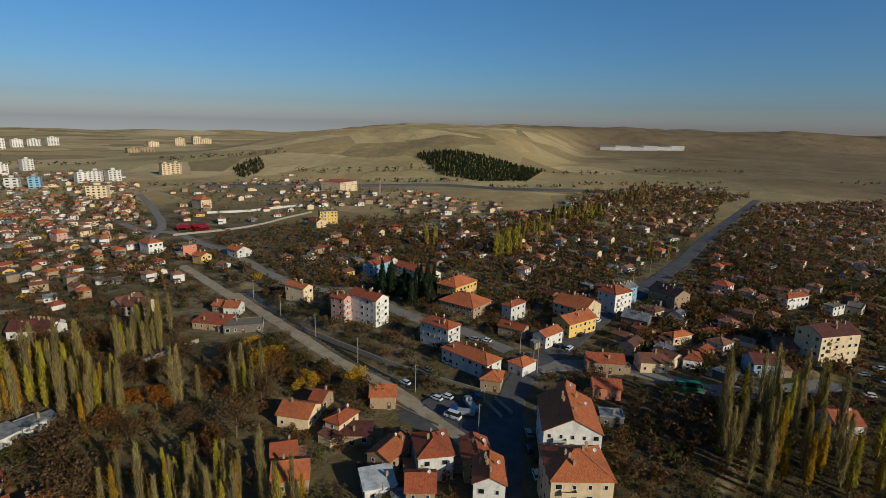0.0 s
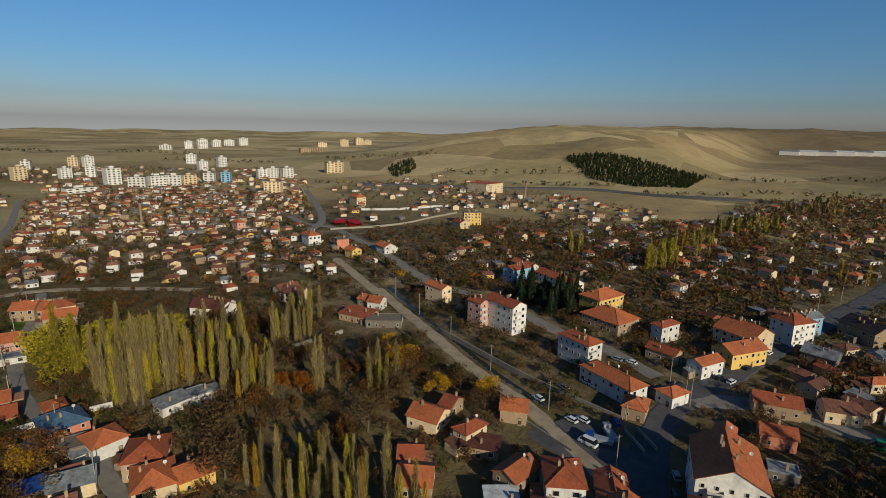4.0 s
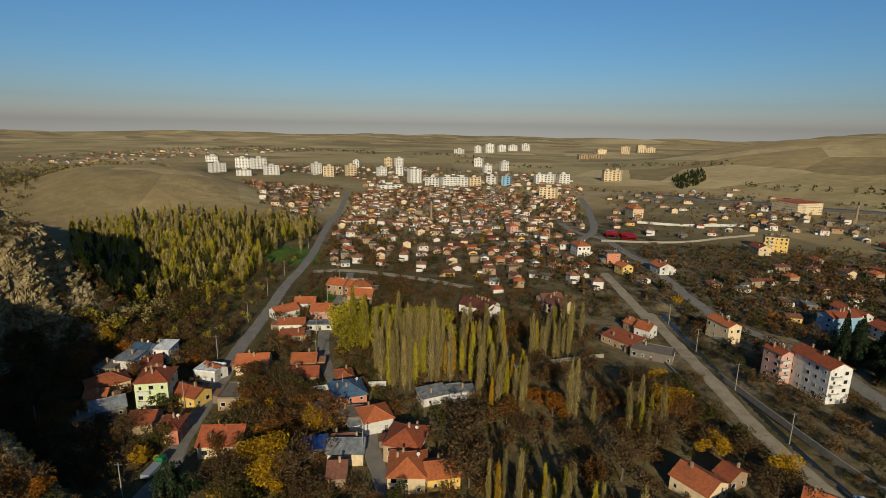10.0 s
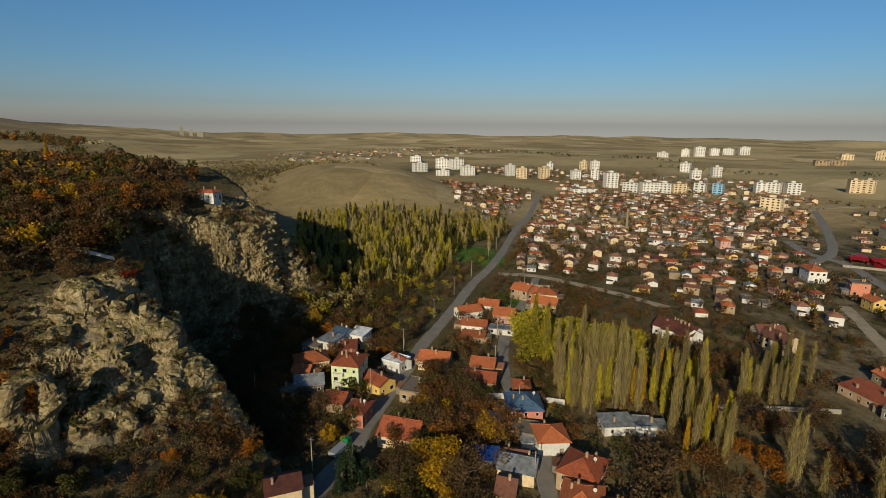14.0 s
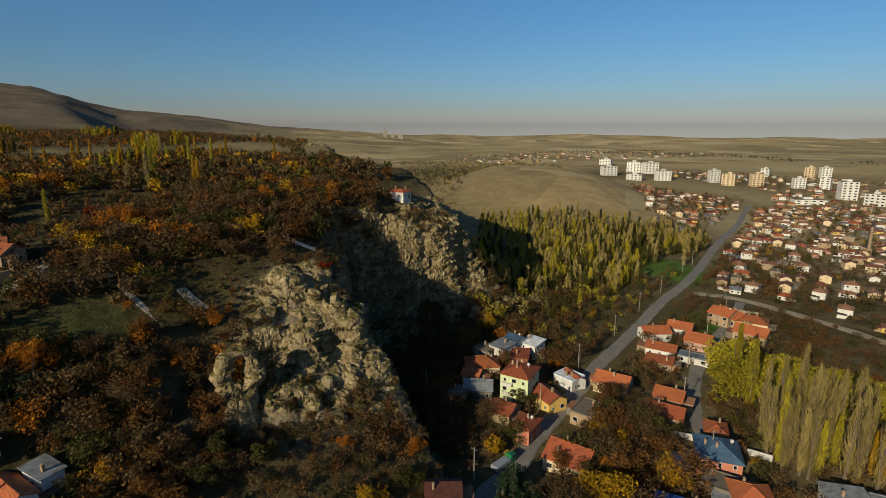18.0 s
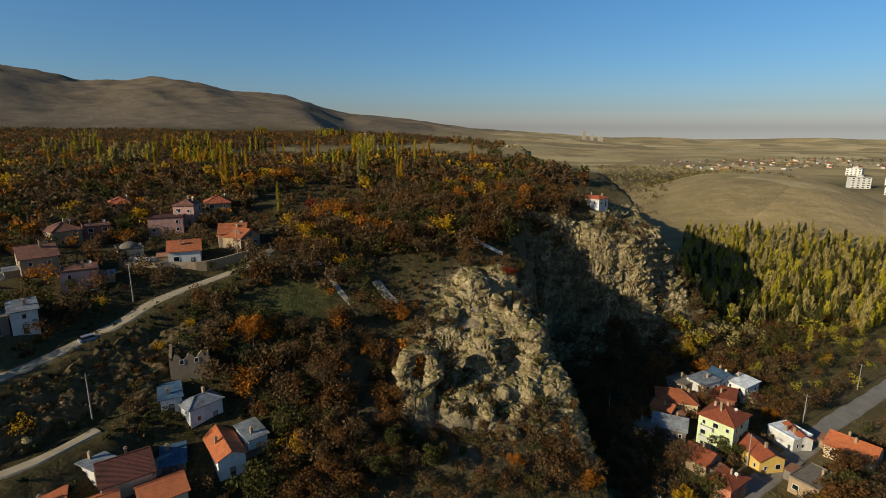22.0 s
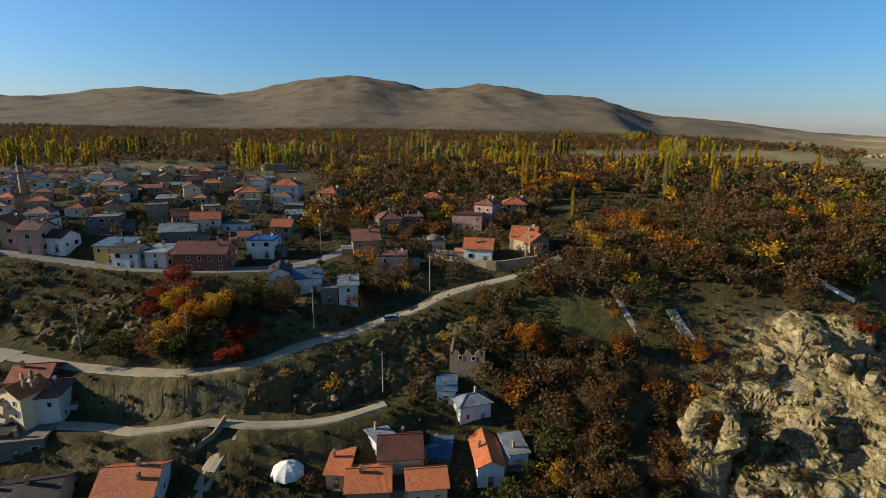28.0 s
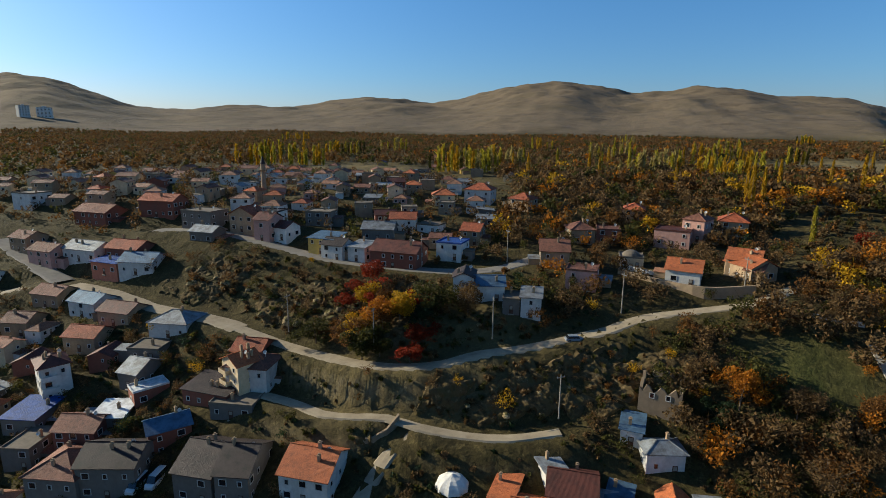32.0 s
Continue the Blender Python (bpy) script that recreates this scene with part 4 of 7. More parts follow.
def plant_thickets():
    for leaf, parts_ in FAR.items():
        ob = new("woodland", leaf_mesh("woodland", np.concatenate(parts_), LEAF[leaf]))
        tagged(ob, f"{TREEWORDS[leaf]} trees and bushes", "trees", kind="stuff")


# ---- simple houses of the middle distance ----
SMALL, HEAP = {}, {"v": [], "f": [], "m": [], "n": 0, "mats": []}


def small_form(key):
    r = random.Random(key + 50)
    w, d, h = r.uniform(7, 11), r.uniform(6.5, 9), r.choice((2.8, 3.0, 3.3, 5.4))
    style = ("gable", "hip", "gable", "hip", "gable", "flat", "gable", "hip", "gable", "hip", "shed", "gable", "flat", "gable", "hip", "hip", "gable", "flat", "gable", "hip")[key]
    wall = ("cream", "white", "tan", "white", "tan", "grey", "cream", "pink", "white", "tan", "grey", "yellow", "white", "stone", "white", "cream", "white", "stone", "brick", "white")[key]
    roof = ("faded", "red", "brown", "faded", "red", "concrete", "brown", "faded", "faded", "orange", "tin", "brown", "concrete", "brown", "faded", "brown", "tin", "concrete", "maroon", "faded")[key]
    rise = {"flat": 0.0, "shed": 0.12 * d, "gable": 0.23 * d, "hip": 0.25 * min(w, d)}[style]
    root = part("house", wall_bmesh(w, d, h, style, rise), WALL[wall])
    tagged(root, f"small {WORDS[wall]} house with a {ROOFWORDS[roof]} roof", "house", "small houses")
    part("roof", roof_bmesh(w, d, h, style, rise), ROOF[roof], root, ROOFWORDS[roof] + " roof")
    for x in (-0.28, 0.27):
        link("window", WINDOW["wide"], root, "", pose(w * x, -d / 2 - 0.003, h - 2.0))
    link("door", DOOR, root, "dark wooden door", pose(0, -d / 2 - 0.003, 0.05))
    link("window", WINDOW["small"], root, "", pose(w / 2 + 0.003, 0.1 * d, h - 1.9, 0, 0, 90))
    link("window", WINDOW["small"], root, "", pose(-w / 2 - 0.003, -0.1 * d, h - 1.9, 0, 0, -90))
    link("chimney", CHIMNEY, root, "", pose(w * 0.2, d * 0.1, h + rise * 0.7 + 0.3))
    aw, ad, side = r.uniform(2.6, 4.5), r.uniform(3, 5.5), r.choice((-1, 1))
    at = pose(side * (w / 2 + aw / 2 + 0.01), r.uniform(-0.2, 0.2) * d, 0)
    part("annex", wall_bmesh(aw, ad, 2.3, "flat", 0), WALL[("stone", "grey", "white", "tan")[key % 4]], root, "low shed built against the house", at)
    part("annex_roof", roof_bmesh(aw, ad, 2.3, "shed", 0.5, 0.2), ROOF[("tin", "brown", "concrete", "faded", "dark")[key % 5]], root, "", at)
    return root


def heap(root, m):
    """Add a far house to the one mesh of countless distant houses."""
    for ob in (root, *(c for c in root.children if c.data not in (DOOR, WINDOW["small"]))):
        me = ob.data
        t = m @ ob.matrix_basis if ob is not root else m
        for v in me.vertices:
            HEAP["v"].append(tuple(t @ v.co))
        for p in me.polygons:
            mat = me.materials[p.material_index]
            if mat not in HEAP["mats"]:
                HEAP["mats"].append(mat)
            HEAP["f"].append([k + HEAP["n"] for k in p.vertices])
            HEAP["m"].append(HEAP["mats"].index(mat))
        HEAP["n"] += len(me.vertices)


def small_house(x, y, turn, seed, scale=1.0):
    """One of twenty forms of village house; those far off are gathered in one mesh."""
    key = random.Random(seed).randrange(20)
    if key not in SMALL:
        SMALL[key] = small_form(key)
    m = pose(x, y, float(land(x, y, False)) - 0.1, 0, 0, turn) @ Matrix.Scale(scale, 4)
    take(x, y, 4.0 * scale)
    if math.hypot(x + 20, y - 10) > 245:
        return heap(SMALL[key], m)
    copy_thing(SMALL[key], m)


def finish_small_houses():
    me = bpy.data.meshes.new("distant_houses")
    me.from_pydata(HEAP["v"], [], HEAP["f"])
    for mat in HEAP["mats"]:
        me.materials.append(mat)
    me.polygons.foreach_set("material_index", HEAP["m"])
    tagged(new("distant_houses", me), "crowded distant houses with tiled roofs", "houses", kind="stuff")
    for root in SMALL.values():
        for o in (*root.children, root):
            bpy.data.objects.remove(o)


def hamlet(poly, gap, seed, turn, room=5.0, keep=1.0, scale=1.0):
    for x, y, rnd in spots(poly, gap, seed, room, 0.33):
        if rnd.random() < keep:
            small_house(x, y, turn + rnd.choice((0, 90)) + rnd.uniform(-14, 14), rnd.randrange(10 ** 6), scale)


def block(x, y, turn, w, h, wall):
    """A distant apartment block: wall, roof slab, stair head and the windows of two sides."""
    d = min(w * 0.8, 15)
    root = new("apartment_block")
    tagged(root, f"tall {WORDS[wall]} apartment block with a flat roof", "building", "apartment blocks")
    part("wall", wall_bmesh(w, d, h, "flat", 0), WALL[wall], root)
    part("roof", roof_bmesh(w, d, h, "flat", 0), ROOF["concrete"], root)
    bm = bmesh.new()
    quad_box(bm, -w * 0.15, w * 0.15, -2, 2, h + 0.25, h + 2.6)
    part("stair_head", bm, WALL[wall], root)
    floors, across = max(2, min(7, round(h / 3.2))), max(2, min(4, int(w / 5)))
    bm = bmesh.new()
    quad_box(bm, -w / across * 0.23, w / across * 0.23, -0.05, 0.1, 0, h / floors * 0.4)
    me = bpy.data.meshes.new("window")
    bm.to_mesh(me)
    bm.free()
    me.materials.append(M_GLASS)
    for s in range(floors):
        for k in range(across):
            link("window", me, root, "", pose((k + 0.5) / across * w - w / 2, -d / 2, (s + 0.3) * h / floors))
        link("window", me, root, "", pose(w / 2, 0, (s + 0.3) * h / floors, 0, 0, 90))
    root.matrix_basis = pose(x, y, float(land(x, y, False)) - 0.1, 0, 0, turn)
    take(x, y, 0.6 * w)
    return root


# ---- houses of the town and the hillside village ----
house(-179.0, 96.1, -2.7, 53, 10.9, 9.0, 3.5, "cream", "orange", "gable")
house(-167.5, 109.9, -2.6, 52, 8.4, 8.0, 3.5, "tan", "orange", "gable")
house(-158.3, 103.8, -2.4, 52, 10.3, 8.0, 3.2, "tan", "red", "gable")
house(-161.3, 80.7, -2.8, 46, 6.6, 10.0, 4.0, "tan", "concrete", "flat")
house(-139.9, 68.5, -2.9, 49, 11.1, 11.0, 3.6, "cream", "red", "gable")
house(-136.1, 106.2, -2.4, 65, 10.3, 11.0, 4.6, "salmon", "bluetin", "hip")
house(-148.0, 113.3, -2.4, 62, 5.6, 7.0, 3.0, "tan", "orange", "hip")
house(-134.9, 94.1, -2.4, 68, 6.7, 6.0, 3.0, "white", "tin", "flat")
house(-126.1, 100.5, -2.5, 52, 7.1, 7.0, 3.0, "grey", "concrete", "flat")
house(-119.7, 104.4, -2.7, 68, 8.5, 9.0, 4.0, "white", "orange", "hip")
house(-103.8, 102.7, -3.1, 34, 9.7, 11.0, 5.0, "tan", "red", "hip")
house(-95.0, 95.3, -3.2, 45, 9.1, 11.0, 4.5, "cream", "orange", "hip")
house(-88.8, 101.0, -3.1, 56, 8.2, 8.0, 3.5, "yellow", "orange", "gable")
house(-113.1, 89.8, -3.1, 47, 9.2, 8.0, 3.5, "cream", "tin", "gable")
house(-116.5, 91.1, -3.0, 52, 6.0, 6.0, 3.2, "tan", "brown", "gable")
house(-120.3, 84.7, -2.9, 58, 5.7, 5.0, 2.8, "grey", "cobalt", "shed")
house(-107.0, 82.7, -3.4, 50, 4.4, 8.0, 3.5, "tan", "brown", "gable")
house(-176.8, 63.3, -2.9, 55, 9.4, 10.0, 9.6, "green", "red", "hip", chimneys=5)
house(-171.2, 71.2, -3.0, 22, 10.1, 7.0, 3.8, "yellow", "red", "gable")
house(-183.1, 83.5, -2.9, 14, 7.2, 5.5, 3.4, "white", "red", "gable")
house(-182.9, 82.0, -2.8, 124, 6.8, 8.0, 4.0, "white", "white", "flat")
house(-154.6, 60.0, -3.1, 50, 5.7, 8.0, 4.6, "salmon", "red", "hip")
house(-165.6, 56.1, -3.1, 51, 7.0, 8.0, 3.2, "tan", "red", "gable")
house(-194.7, 53.8, -2.4, 88, 11.4, 9.0, 4.2, "cream", "orange", "hip")
house(-188.7, 49.7, -2.1, 59, 6.1, 6.0, 3.0, "yellow", "orange", "gable")
house(-205.7, 63.6, -2.6, 36, 6.7, 7.0, 6.0, "white", "tin", "shed")
house(-210.9, 69.7, -2.7, 41, 6.1, 7.0, 6.0, "white", "bluetin", "gable")
house(-209.0, 76.0, -2.8, 42, 6.8, 7.0, 5.5, "white", "white", "shed")
house(-206.5, 57.1, -2.4, 46, 7.1, 7.0, 4.5, "grey", "concrete", "flat")
house(-201.5, 69.2, -2.8, 73, 6.4, 7.0, 4.0, "brick", "red", "shed")
house(-180.1, 50.2, -2.5, 79, 9.0, 8.0, 3.0, "grey", "tin", "gable")
house(-176.4, 43.0, -2.2, 52, 5.2, 6.0, 3.0, "grey", "concrete", "flat")
house(-124.5, 33.3, 0.1, 86, 7.7, 7.0, 4.0, "cream", "maroon", "gable")
house(-206.1, 127.1, -3.4, 52, 10.8, 7.0, 3.0, "white", "orange", "gable")
house(-197.9, 135.8, -3.3, 50, 10.9, 5.0, 2.5, "white", "tin", "flat")
house(-221.3, 131.7, -3.1, 86, 11.2, 8.0, 3.4, "white", "orange", "gable")
house(-210.5, 145.1, -3.2, 48, 9.5, 9.0, 3.6, "pink", "orange", "gable")
house(-224.8, 145.0, -3.1, 51, 9.4, 8.0, 3.5, "white", "orange", "gable")
house(-234.7, 170.6, -3.0, 29, 9.3, 9.0, 5.0, "tan", "orange", "gable")
house(-214.6, 170.4, -2.9, 41, 12.1, 9.0, 4.0, "tan", "orange", "gable")
house(-226.5, 179.1, -2.9, 52, 11.6, 8.0, 4.0, "cream", "orange", "hip")
house(-195.8, 120.9, -3.4, 54, 9.5, 6.0, 2.6, "tan", "orange", "shed")
house(-162.8, 200.9, -2.6, 30, 10.0, 11.0, 4.0, "white", "maroon", "gable")
house(-144.5, 233.0, -3.0, 57, 10.5, 10.0, 4.5, "cream", "brown", "gable")
house(-118.1, 126.6, -2.5, 70, 8.9, 6.0, 3.0, "white", "tin", "shed")
house(-114.3, 133.5, -2.4, 60, 5.7, 6.0, 3.0, "white", "tin", "flat")
house(-32.5, 225.6, -2.7, 53, 8.2, 16.6, 12.0, "white", "red", "gable_y", chimneys=5)
house(-44.9, 226.1, -2.8, 58, 5.0, 7.7, 11.0, "pink", "red", "gable_y", chimneys=5)
house(-0.4, 201.2, -2.9, 50, 7.6, 14.6, 9.5, "white", "red", "hip", chimneys=5)
house(11.1, 181.1, -2.7, 47, 8.3, 21.5, 5.5, "white", "orange", "hip")
house(11.2, 241.6, -2.4, 53, 15.2, 19.5, 5.0, "tan", "orange", "hip")
house(7.8, 265.1, -2.4, 51, 18.0, 11.9, 7.0, "yellow", "orange", "hip", chimneys=2)
house(-38.1, 298.1, -2.7, 55, 14.2, 7.8, 8.0, "blue", "red", "gable", chimneys=5)
house(-14.6, 299.0, -2.8, 47, 8.5, 29.7, 4.5, "white", "red", "gable_y")
house(-36.5, 321.5, -3.0, 51, 6.7, 16.9, 5.0, "white", "red", "gable_y")
house(-70.9, 252.7, -2.8, 58, 6.2, 12.8, 7.5, "cream", "orange", "gable_y", chimneys=5)
house(33.2, 233.5, -2.5, 47, 11.3, 5.2, 7.0, "white", "red", "hip", chimneys=2)
house(30.5, 211.7, -2.3, 57, 6.5, 11.3, 4.0, "tan", "red", "gable_y")
house(43.5, 204.1, -2.4, 43, 11.5, 6.4, 5.0, "white", "orange", "gable")
house(62.6, 234.6, -3.2, 45, 14.5, 16.2, 8.0, "cream", "orange", "gable_y", chimneys=5)
house(57.9, 219.7, -2.9, 36, 17.3, 9.8, 6.0, "yellow", "orange", "gable")
house(85.0, 250.9, -3.1, 34, 12.4, 10.7, 9.5, "white", "red", "hip", chimneys=5)
house(94.9, 263.0, -3.1, 29, 8.2, 6.5, 8.0, "blue", "tin", "gable", chimneys=5)
house(116.8, 262.6, -3.2, 29, 11.6, 16.1, 6.0, "tan", "dark", "gable_y")
house(153.5, 281.0, -2.4, 43, 8.9, 8.9, 4.5, "white", "red", "hip")
house(99.6, 210.4, -3.2, 22, 10.1, 5.0, 3.6, "cream", "orange", "hip")
house(151.0, 196.2, -3.0, 14, 18.5, 11.4, 12.0, "cream", "maroon", "gable", chimneys=5)
house(177.6, 258.0, -2.4, 22, 15.4, 5.6, 6.0, "white", "orange", "hip")
house(192.1, 249.2, -2.5, 27, 10.1, 5.0, 4.5, "white", "concrete", "flat")
house(204.9, 251.6, -2.6, 45, 12.6, 6.2, 4.0, "cream", "concrete", "flat")
house(35.0, 130.9, -2.5, -5, 14.7, 18.0, 10.5, "white", "orange", "gable_y", chimneys=5)
house(31.4, 107.8, -2.8, 1, 13.8, 13.0, 12.0, "cream", "orange", "hip", chimneys=5)
house(-1.6, 121.7, -2.9, 11, 8.9, 11.0, 7.0, "white", "red", "hip", chimneys=2)
house(9.5, 120.8, -2.9, 7, 6.9, 9.0, 6.5, "tan", "red", "gable_y", chimneys=2)
house(12.1, 110.7, -2.9, -4, 7.3, 10.0, 7.5, "white", "orange", "gable_y", chimneys=5)
house(-12.7, 122.7, -3.0, 61, 9.6, 7.0, 5.0, "tan", "orange", "gable")
house(-14.5, 112.4, -2.9, 18, 7.4, 7.0, 3.5, "white", "white", "shed")
house(-4.0, 109.7, -2.9, 2, 6.7, 8.0, 5.0, "tan", "red", "gable")
house(-27.8, 137.6, -3.1, 60, 8.4, 5.1, 5.2, "cream", "red", "hip")
house(-24.0, 134.2, -3.1, 1, 10.1, 6.0, 3.0, "tan", "maroon", "shed")
house(-18.0, 155.3, -3.3, 4, 7.9, 8.0, 4.0, "tan", "orange", "gable")
house(59.9, 181.5, -2.3, -5, 13.1, 8.0, 4.0, "tan", "red", "gable")
house(77.6, 182.7, -2.4, -2, 9.7, 8.0, 4.0, "cream", "brown", "gable")
house(54.8, 161.9, -2.4, -7, 8.9, 7.0, 4.0, "salmon", "red", "gable")
house(93.9, 186.0, -2.5, -16, 6.3, 8.0, 4.0, "white", "red", "hip")
house(118.2, 181.8, -2.5, -3, 10.4, 9.0, 5.0, "blue", "maroon", "gable")
house(118.9, 143.3, -2.6, -3, 7.9, 9.0, 4.5, "white", "red", "gable")
house(39.5, 153.2, -2.6, -15, 5.1, 8.0, 6.0, "cream", "orange", "gable_y")
house(29.5, 177.9, -2.4, -45, 6.3, 8.0, 4.0, "white", "orange", "hip")
house(17.7, 166.9, -2.8, -14, 6.7, 8.0, 4.0, "tan", "orange", "hip")
house(51.5, 144.9, -2.4, -9, 6.9, 5.0, 3.0, "grey", "tin", "flat")
house(90.0, 232.4, -3.2, -35, 11.4, 9.0, 3.0, "grey", "tin", "gable")
house(139.4, 201.7, -3.0, -19, 8.8, 9.0, 4.0, "tan", "brown", "gable")
house(-41.6, 143.3, -3.3, -12, 9.7, 9.0, 3.8, "cream", "orange", "gable")
house(-37.0, 152.1, -3.2, -18, 4.3, 7.0, 3.5, "tan", "red", "gable")
house(-40.1, 122.9, -3.2, 16, 6.2, 8.0, 4.0, "cream", "red", "gable")
house(-35.9, 114.7, -3.1, 11, 8.4, 9.0, 4.0, "tan", "orange", "gable")
house(-161.6, 201.2, -2.7, -10, 15.5, 10.0, 4.0, "white", "maroon", "gable")
house(-137.8, 230.0, -3.0, -5, 12.2, 10.0, 4.5, "cream", "brown", "gable")
house(-95.4, 232.2, -3.1, -2, 6.5, 8.0, 4.0, "white", "orange", "gable")
house(-83.6, 212.4, -2.6, 17, 15.4, 9.0, 3.0, "grey", "concrete", "flat")
house(-97.3, 214.8, -2.6, -10, 14.4, 9.0, 3.0, "tan", "red", "shed")
house(-100.7, 234.6, -3.1, -22, 8.4, 7.0, 3.5, "tan", "orange", "gable")
house(-234.9, 175.1, -2.9, 16, 12.0, 10.0, 3.6, "tan", "orange", "gable")
house(-162.9, 201.2, -2.7, 15, 16.9, 10.0, 4.0, "white", "maroon", "gable")
house(-140.7, 713.8, -5.1, 60, 34.4, 33.3, 12.0, "cream", "red", "flat", chimneys=5)
house(-102.3, 464.7, -3.5, 22, 15.2, 9.2, 11.0, "yellow", "concrete", "flat", chimneys=5)
house(-107.5, 446.0, -3.3, 45, 9.2, 13.4, 5.0, "cream", "red", "gable_y")
house(-246.9, 538.8, -4.7, 52, 11.0, 17.8, 9.0, "cream", "orange", "hip", chimneys=5)
house(-463.6, 910.6, -6.5, 30, 20.5, 20.9, 12.0, "white", "concrete", "flat", chimneys=5)
house(-165.8, 336.3, -2.4, 46, 8.6, 8.0, 7.0, "salmon", "concrete", "flat", chimneys=2)
house(-192.5, 342.3, -2.5, 53, 9.2, 12.6, 7.0, "white", "orange", "hip", chimneys=2)
house(-400.8, 613.7, -6.1, 52, 15.8, 21.7, 9.0, "cream", "red", "hip", chimneys=5)
house(-148.2, 318.0, -2.6, 59, 7.2, 8.7, 5.0, "yellow", "orange", "gable_y")
house(-133.0, 337.0, -2.3, 53, 8.9, 11.7, 4.5, "white", "orange", "gable_y")
house(-274.1, 370.8, -2.9, 59, 6.8, 11.1, 6.0, "pink", "orange", "hip")
house(-112.0, -60.9, 26.0, 134, 4.0, 6.0, 3.4, "white", "bluetin", "shed")
house(-113.4, -54.6, 23.2, 156, 7.1, 5.0, 4.4, "white", "tin", "hip")
house(-108.2, -45.4, 17.7, 142, 5.2, 11.0, 4.2, "white", "orange", "gable_y")
house(-95.1, -56.7, 19.6, 142, 8.3, 9.0, 3.8, "cream", "maroon", "gable")
house(-84.0, -61.2, 19.5, 134, 4.0, 7.0, 3.0, "tan", "orange", "shed")
house(-86.5, -55.4, 17.5, 141, 7.9, 8.0, 3.5, "tan", "orange", "gable")
house(-94.9, -48.8, 17.1, 144, 7.3, 7.0, 3.5, "cream", "orange", "gable")
house(-93.4, -61.6, 22.4, 174, 4.0, 5.0, 2.6, "white", "tin", "shed")
house(-101.8, -52.0, 19.6, 131, 4.0, 6.0, 2.6, "grey", "bluetin", "shed")
house(-113.0, -42.2, 19.1, 149, 4.0, 6.0, 3.5, "white", "tin", "shed")
house(-97.9, -109.4, 43.5, 150, 5.2, 8.0, 5.4, "white", "dark", "gable_y")
house(-102.7, -105.2, 43.1, 155, 7.8, 7.0, 4.2, "white", "bluetin", "gable")
house(-105.9, -98.8, 41.7, 149, 4.1, 7.0, 3.5, "grey", "concrete", "flat")
house(-109.7, -95.6, 41.2, 146, 4.8, 7.0, 5.0, "white", "tin", "shed")
domed = house(-150.6, -107.0, 46.9, 141, 6.6, 7.0, 3.2, "cream", "concrete", "flat", chimneys=0, extras=False)
bm = bmesh.new()
bmesh.ops.create_uvsphere(bm, u_segments=18, v_segments=10, radius=2.7, matrix=pose(0, 0, 3.0) @ Matrix.Diagonal((1, 1, 0.75, 1)))
part("dome", bm, ROOF["concrete"], domed, "low grey stone dome")
house(-153.7, -90.0, 46.2, 127, 8.4, 9.0, 4.0, "white", "orange", "gable")
house(-169.4, -84.8, 48.2, 121, 7.8, 9.0, 4.5, "tan", "orange", "gable")
house(-167.2, -79.2, 47.7, 112, 4.0, 8.0, 3.5, "tan", "brown", "gable")
house(-173.7, -113.8, 50.4, 126, 10.5, 9.0, 5.0, "pink", "maroon", "flat")
house(-182.2, -112.5, 51.5, 112, 6.8, 8.0, 7.0, "pink", "brown", "hip", chimneys=2)
house(-181.9, -141.3, 53.6, 136, 7.2, 9.0, 4.5, "tan", "red", "hip")
house(-195.7, -110.5, 53.1, 130, 8.5, 9.0, 4.5, "tan", "red", "hip")
house(-129.0, -114.8, 46.9, 149, 8.0, 10.0, 5.5, "tan", "brown", "gable")
house(-128.4, -100.4, 45.0, 137, 7.9, 8.0, 5.0, "pink", "brown", "flat")
house(-150.3, -131.3, 49.9, 158, 7.8, 9.0, 4.5, "tan", "brown", "hip")
house(-158.7, -127.4, 49.9, 143, 7.4, 8.0, 4.5, "brick", "brown", "flat")
house(-100.4, -166.1, 50.3, 155, 8.9, 8.0, 5.0, "white", "red", "gable")
house(-109.2, -161.6, 50.3, 133, 8.1, 7.0, 3.0, "white", "concrete", "flat")
house(-117.6, -145.0, 49.1, 138, 6.3, 8.0, 4.5, "tan", "red", "gable")
house(-105.2, -133.6, 47.6, 136, 7.8, 8.0, 5.0, "white", "cobalt", "flat")
house(-88.9, -136.3, 45.8, 138, 14.4, 10.0, 5.0, "brick", "maroon", "gable")
house(-71.5, -157.3, 47.0, 137, 9.2, 8.0, 5.0, "yellow", "bluetin", "shed")
house(-73.6, -151.4, 46.2, 134, 7.7, 7.0, 4.5, "white", "dark", "gable")
house(-80.1, -146.1, 46.3, 132, 6.1, 7.0, 4.5, "white", "tin", "shed")
house(-89.8, -160.0, 49.4, 151, 10.5, 8.0, 4.0, "grey", "tin", "gable")
house(-55.3, -175.6, 49.0, 137, 6.1, 8.0, 7.0, "pink", "maroon", "gable", chimneys=2)
house(-60.2, -173.3, 49.4, 129, 7.4, 7.0, 4.0, "white", "maroon", "gable")
house(-49.5, -186.1, 50.6, 138, 9.9, 8.0, 6.0, "tan", "red", "gable_y")
house(-57.1, -185.0, 51.3, 147, 8.5, 8.0, 6.0, "white", "dark", "flat")
house(-35.3, -197.7, 50.8, 137, 13.2, 9.0, 6.0, "grey", "concrete", "flat")
house(-36.0, -184.3, 47.6, 139, 9.3, 7.0, 4.0, "grey", "tin", "gable")
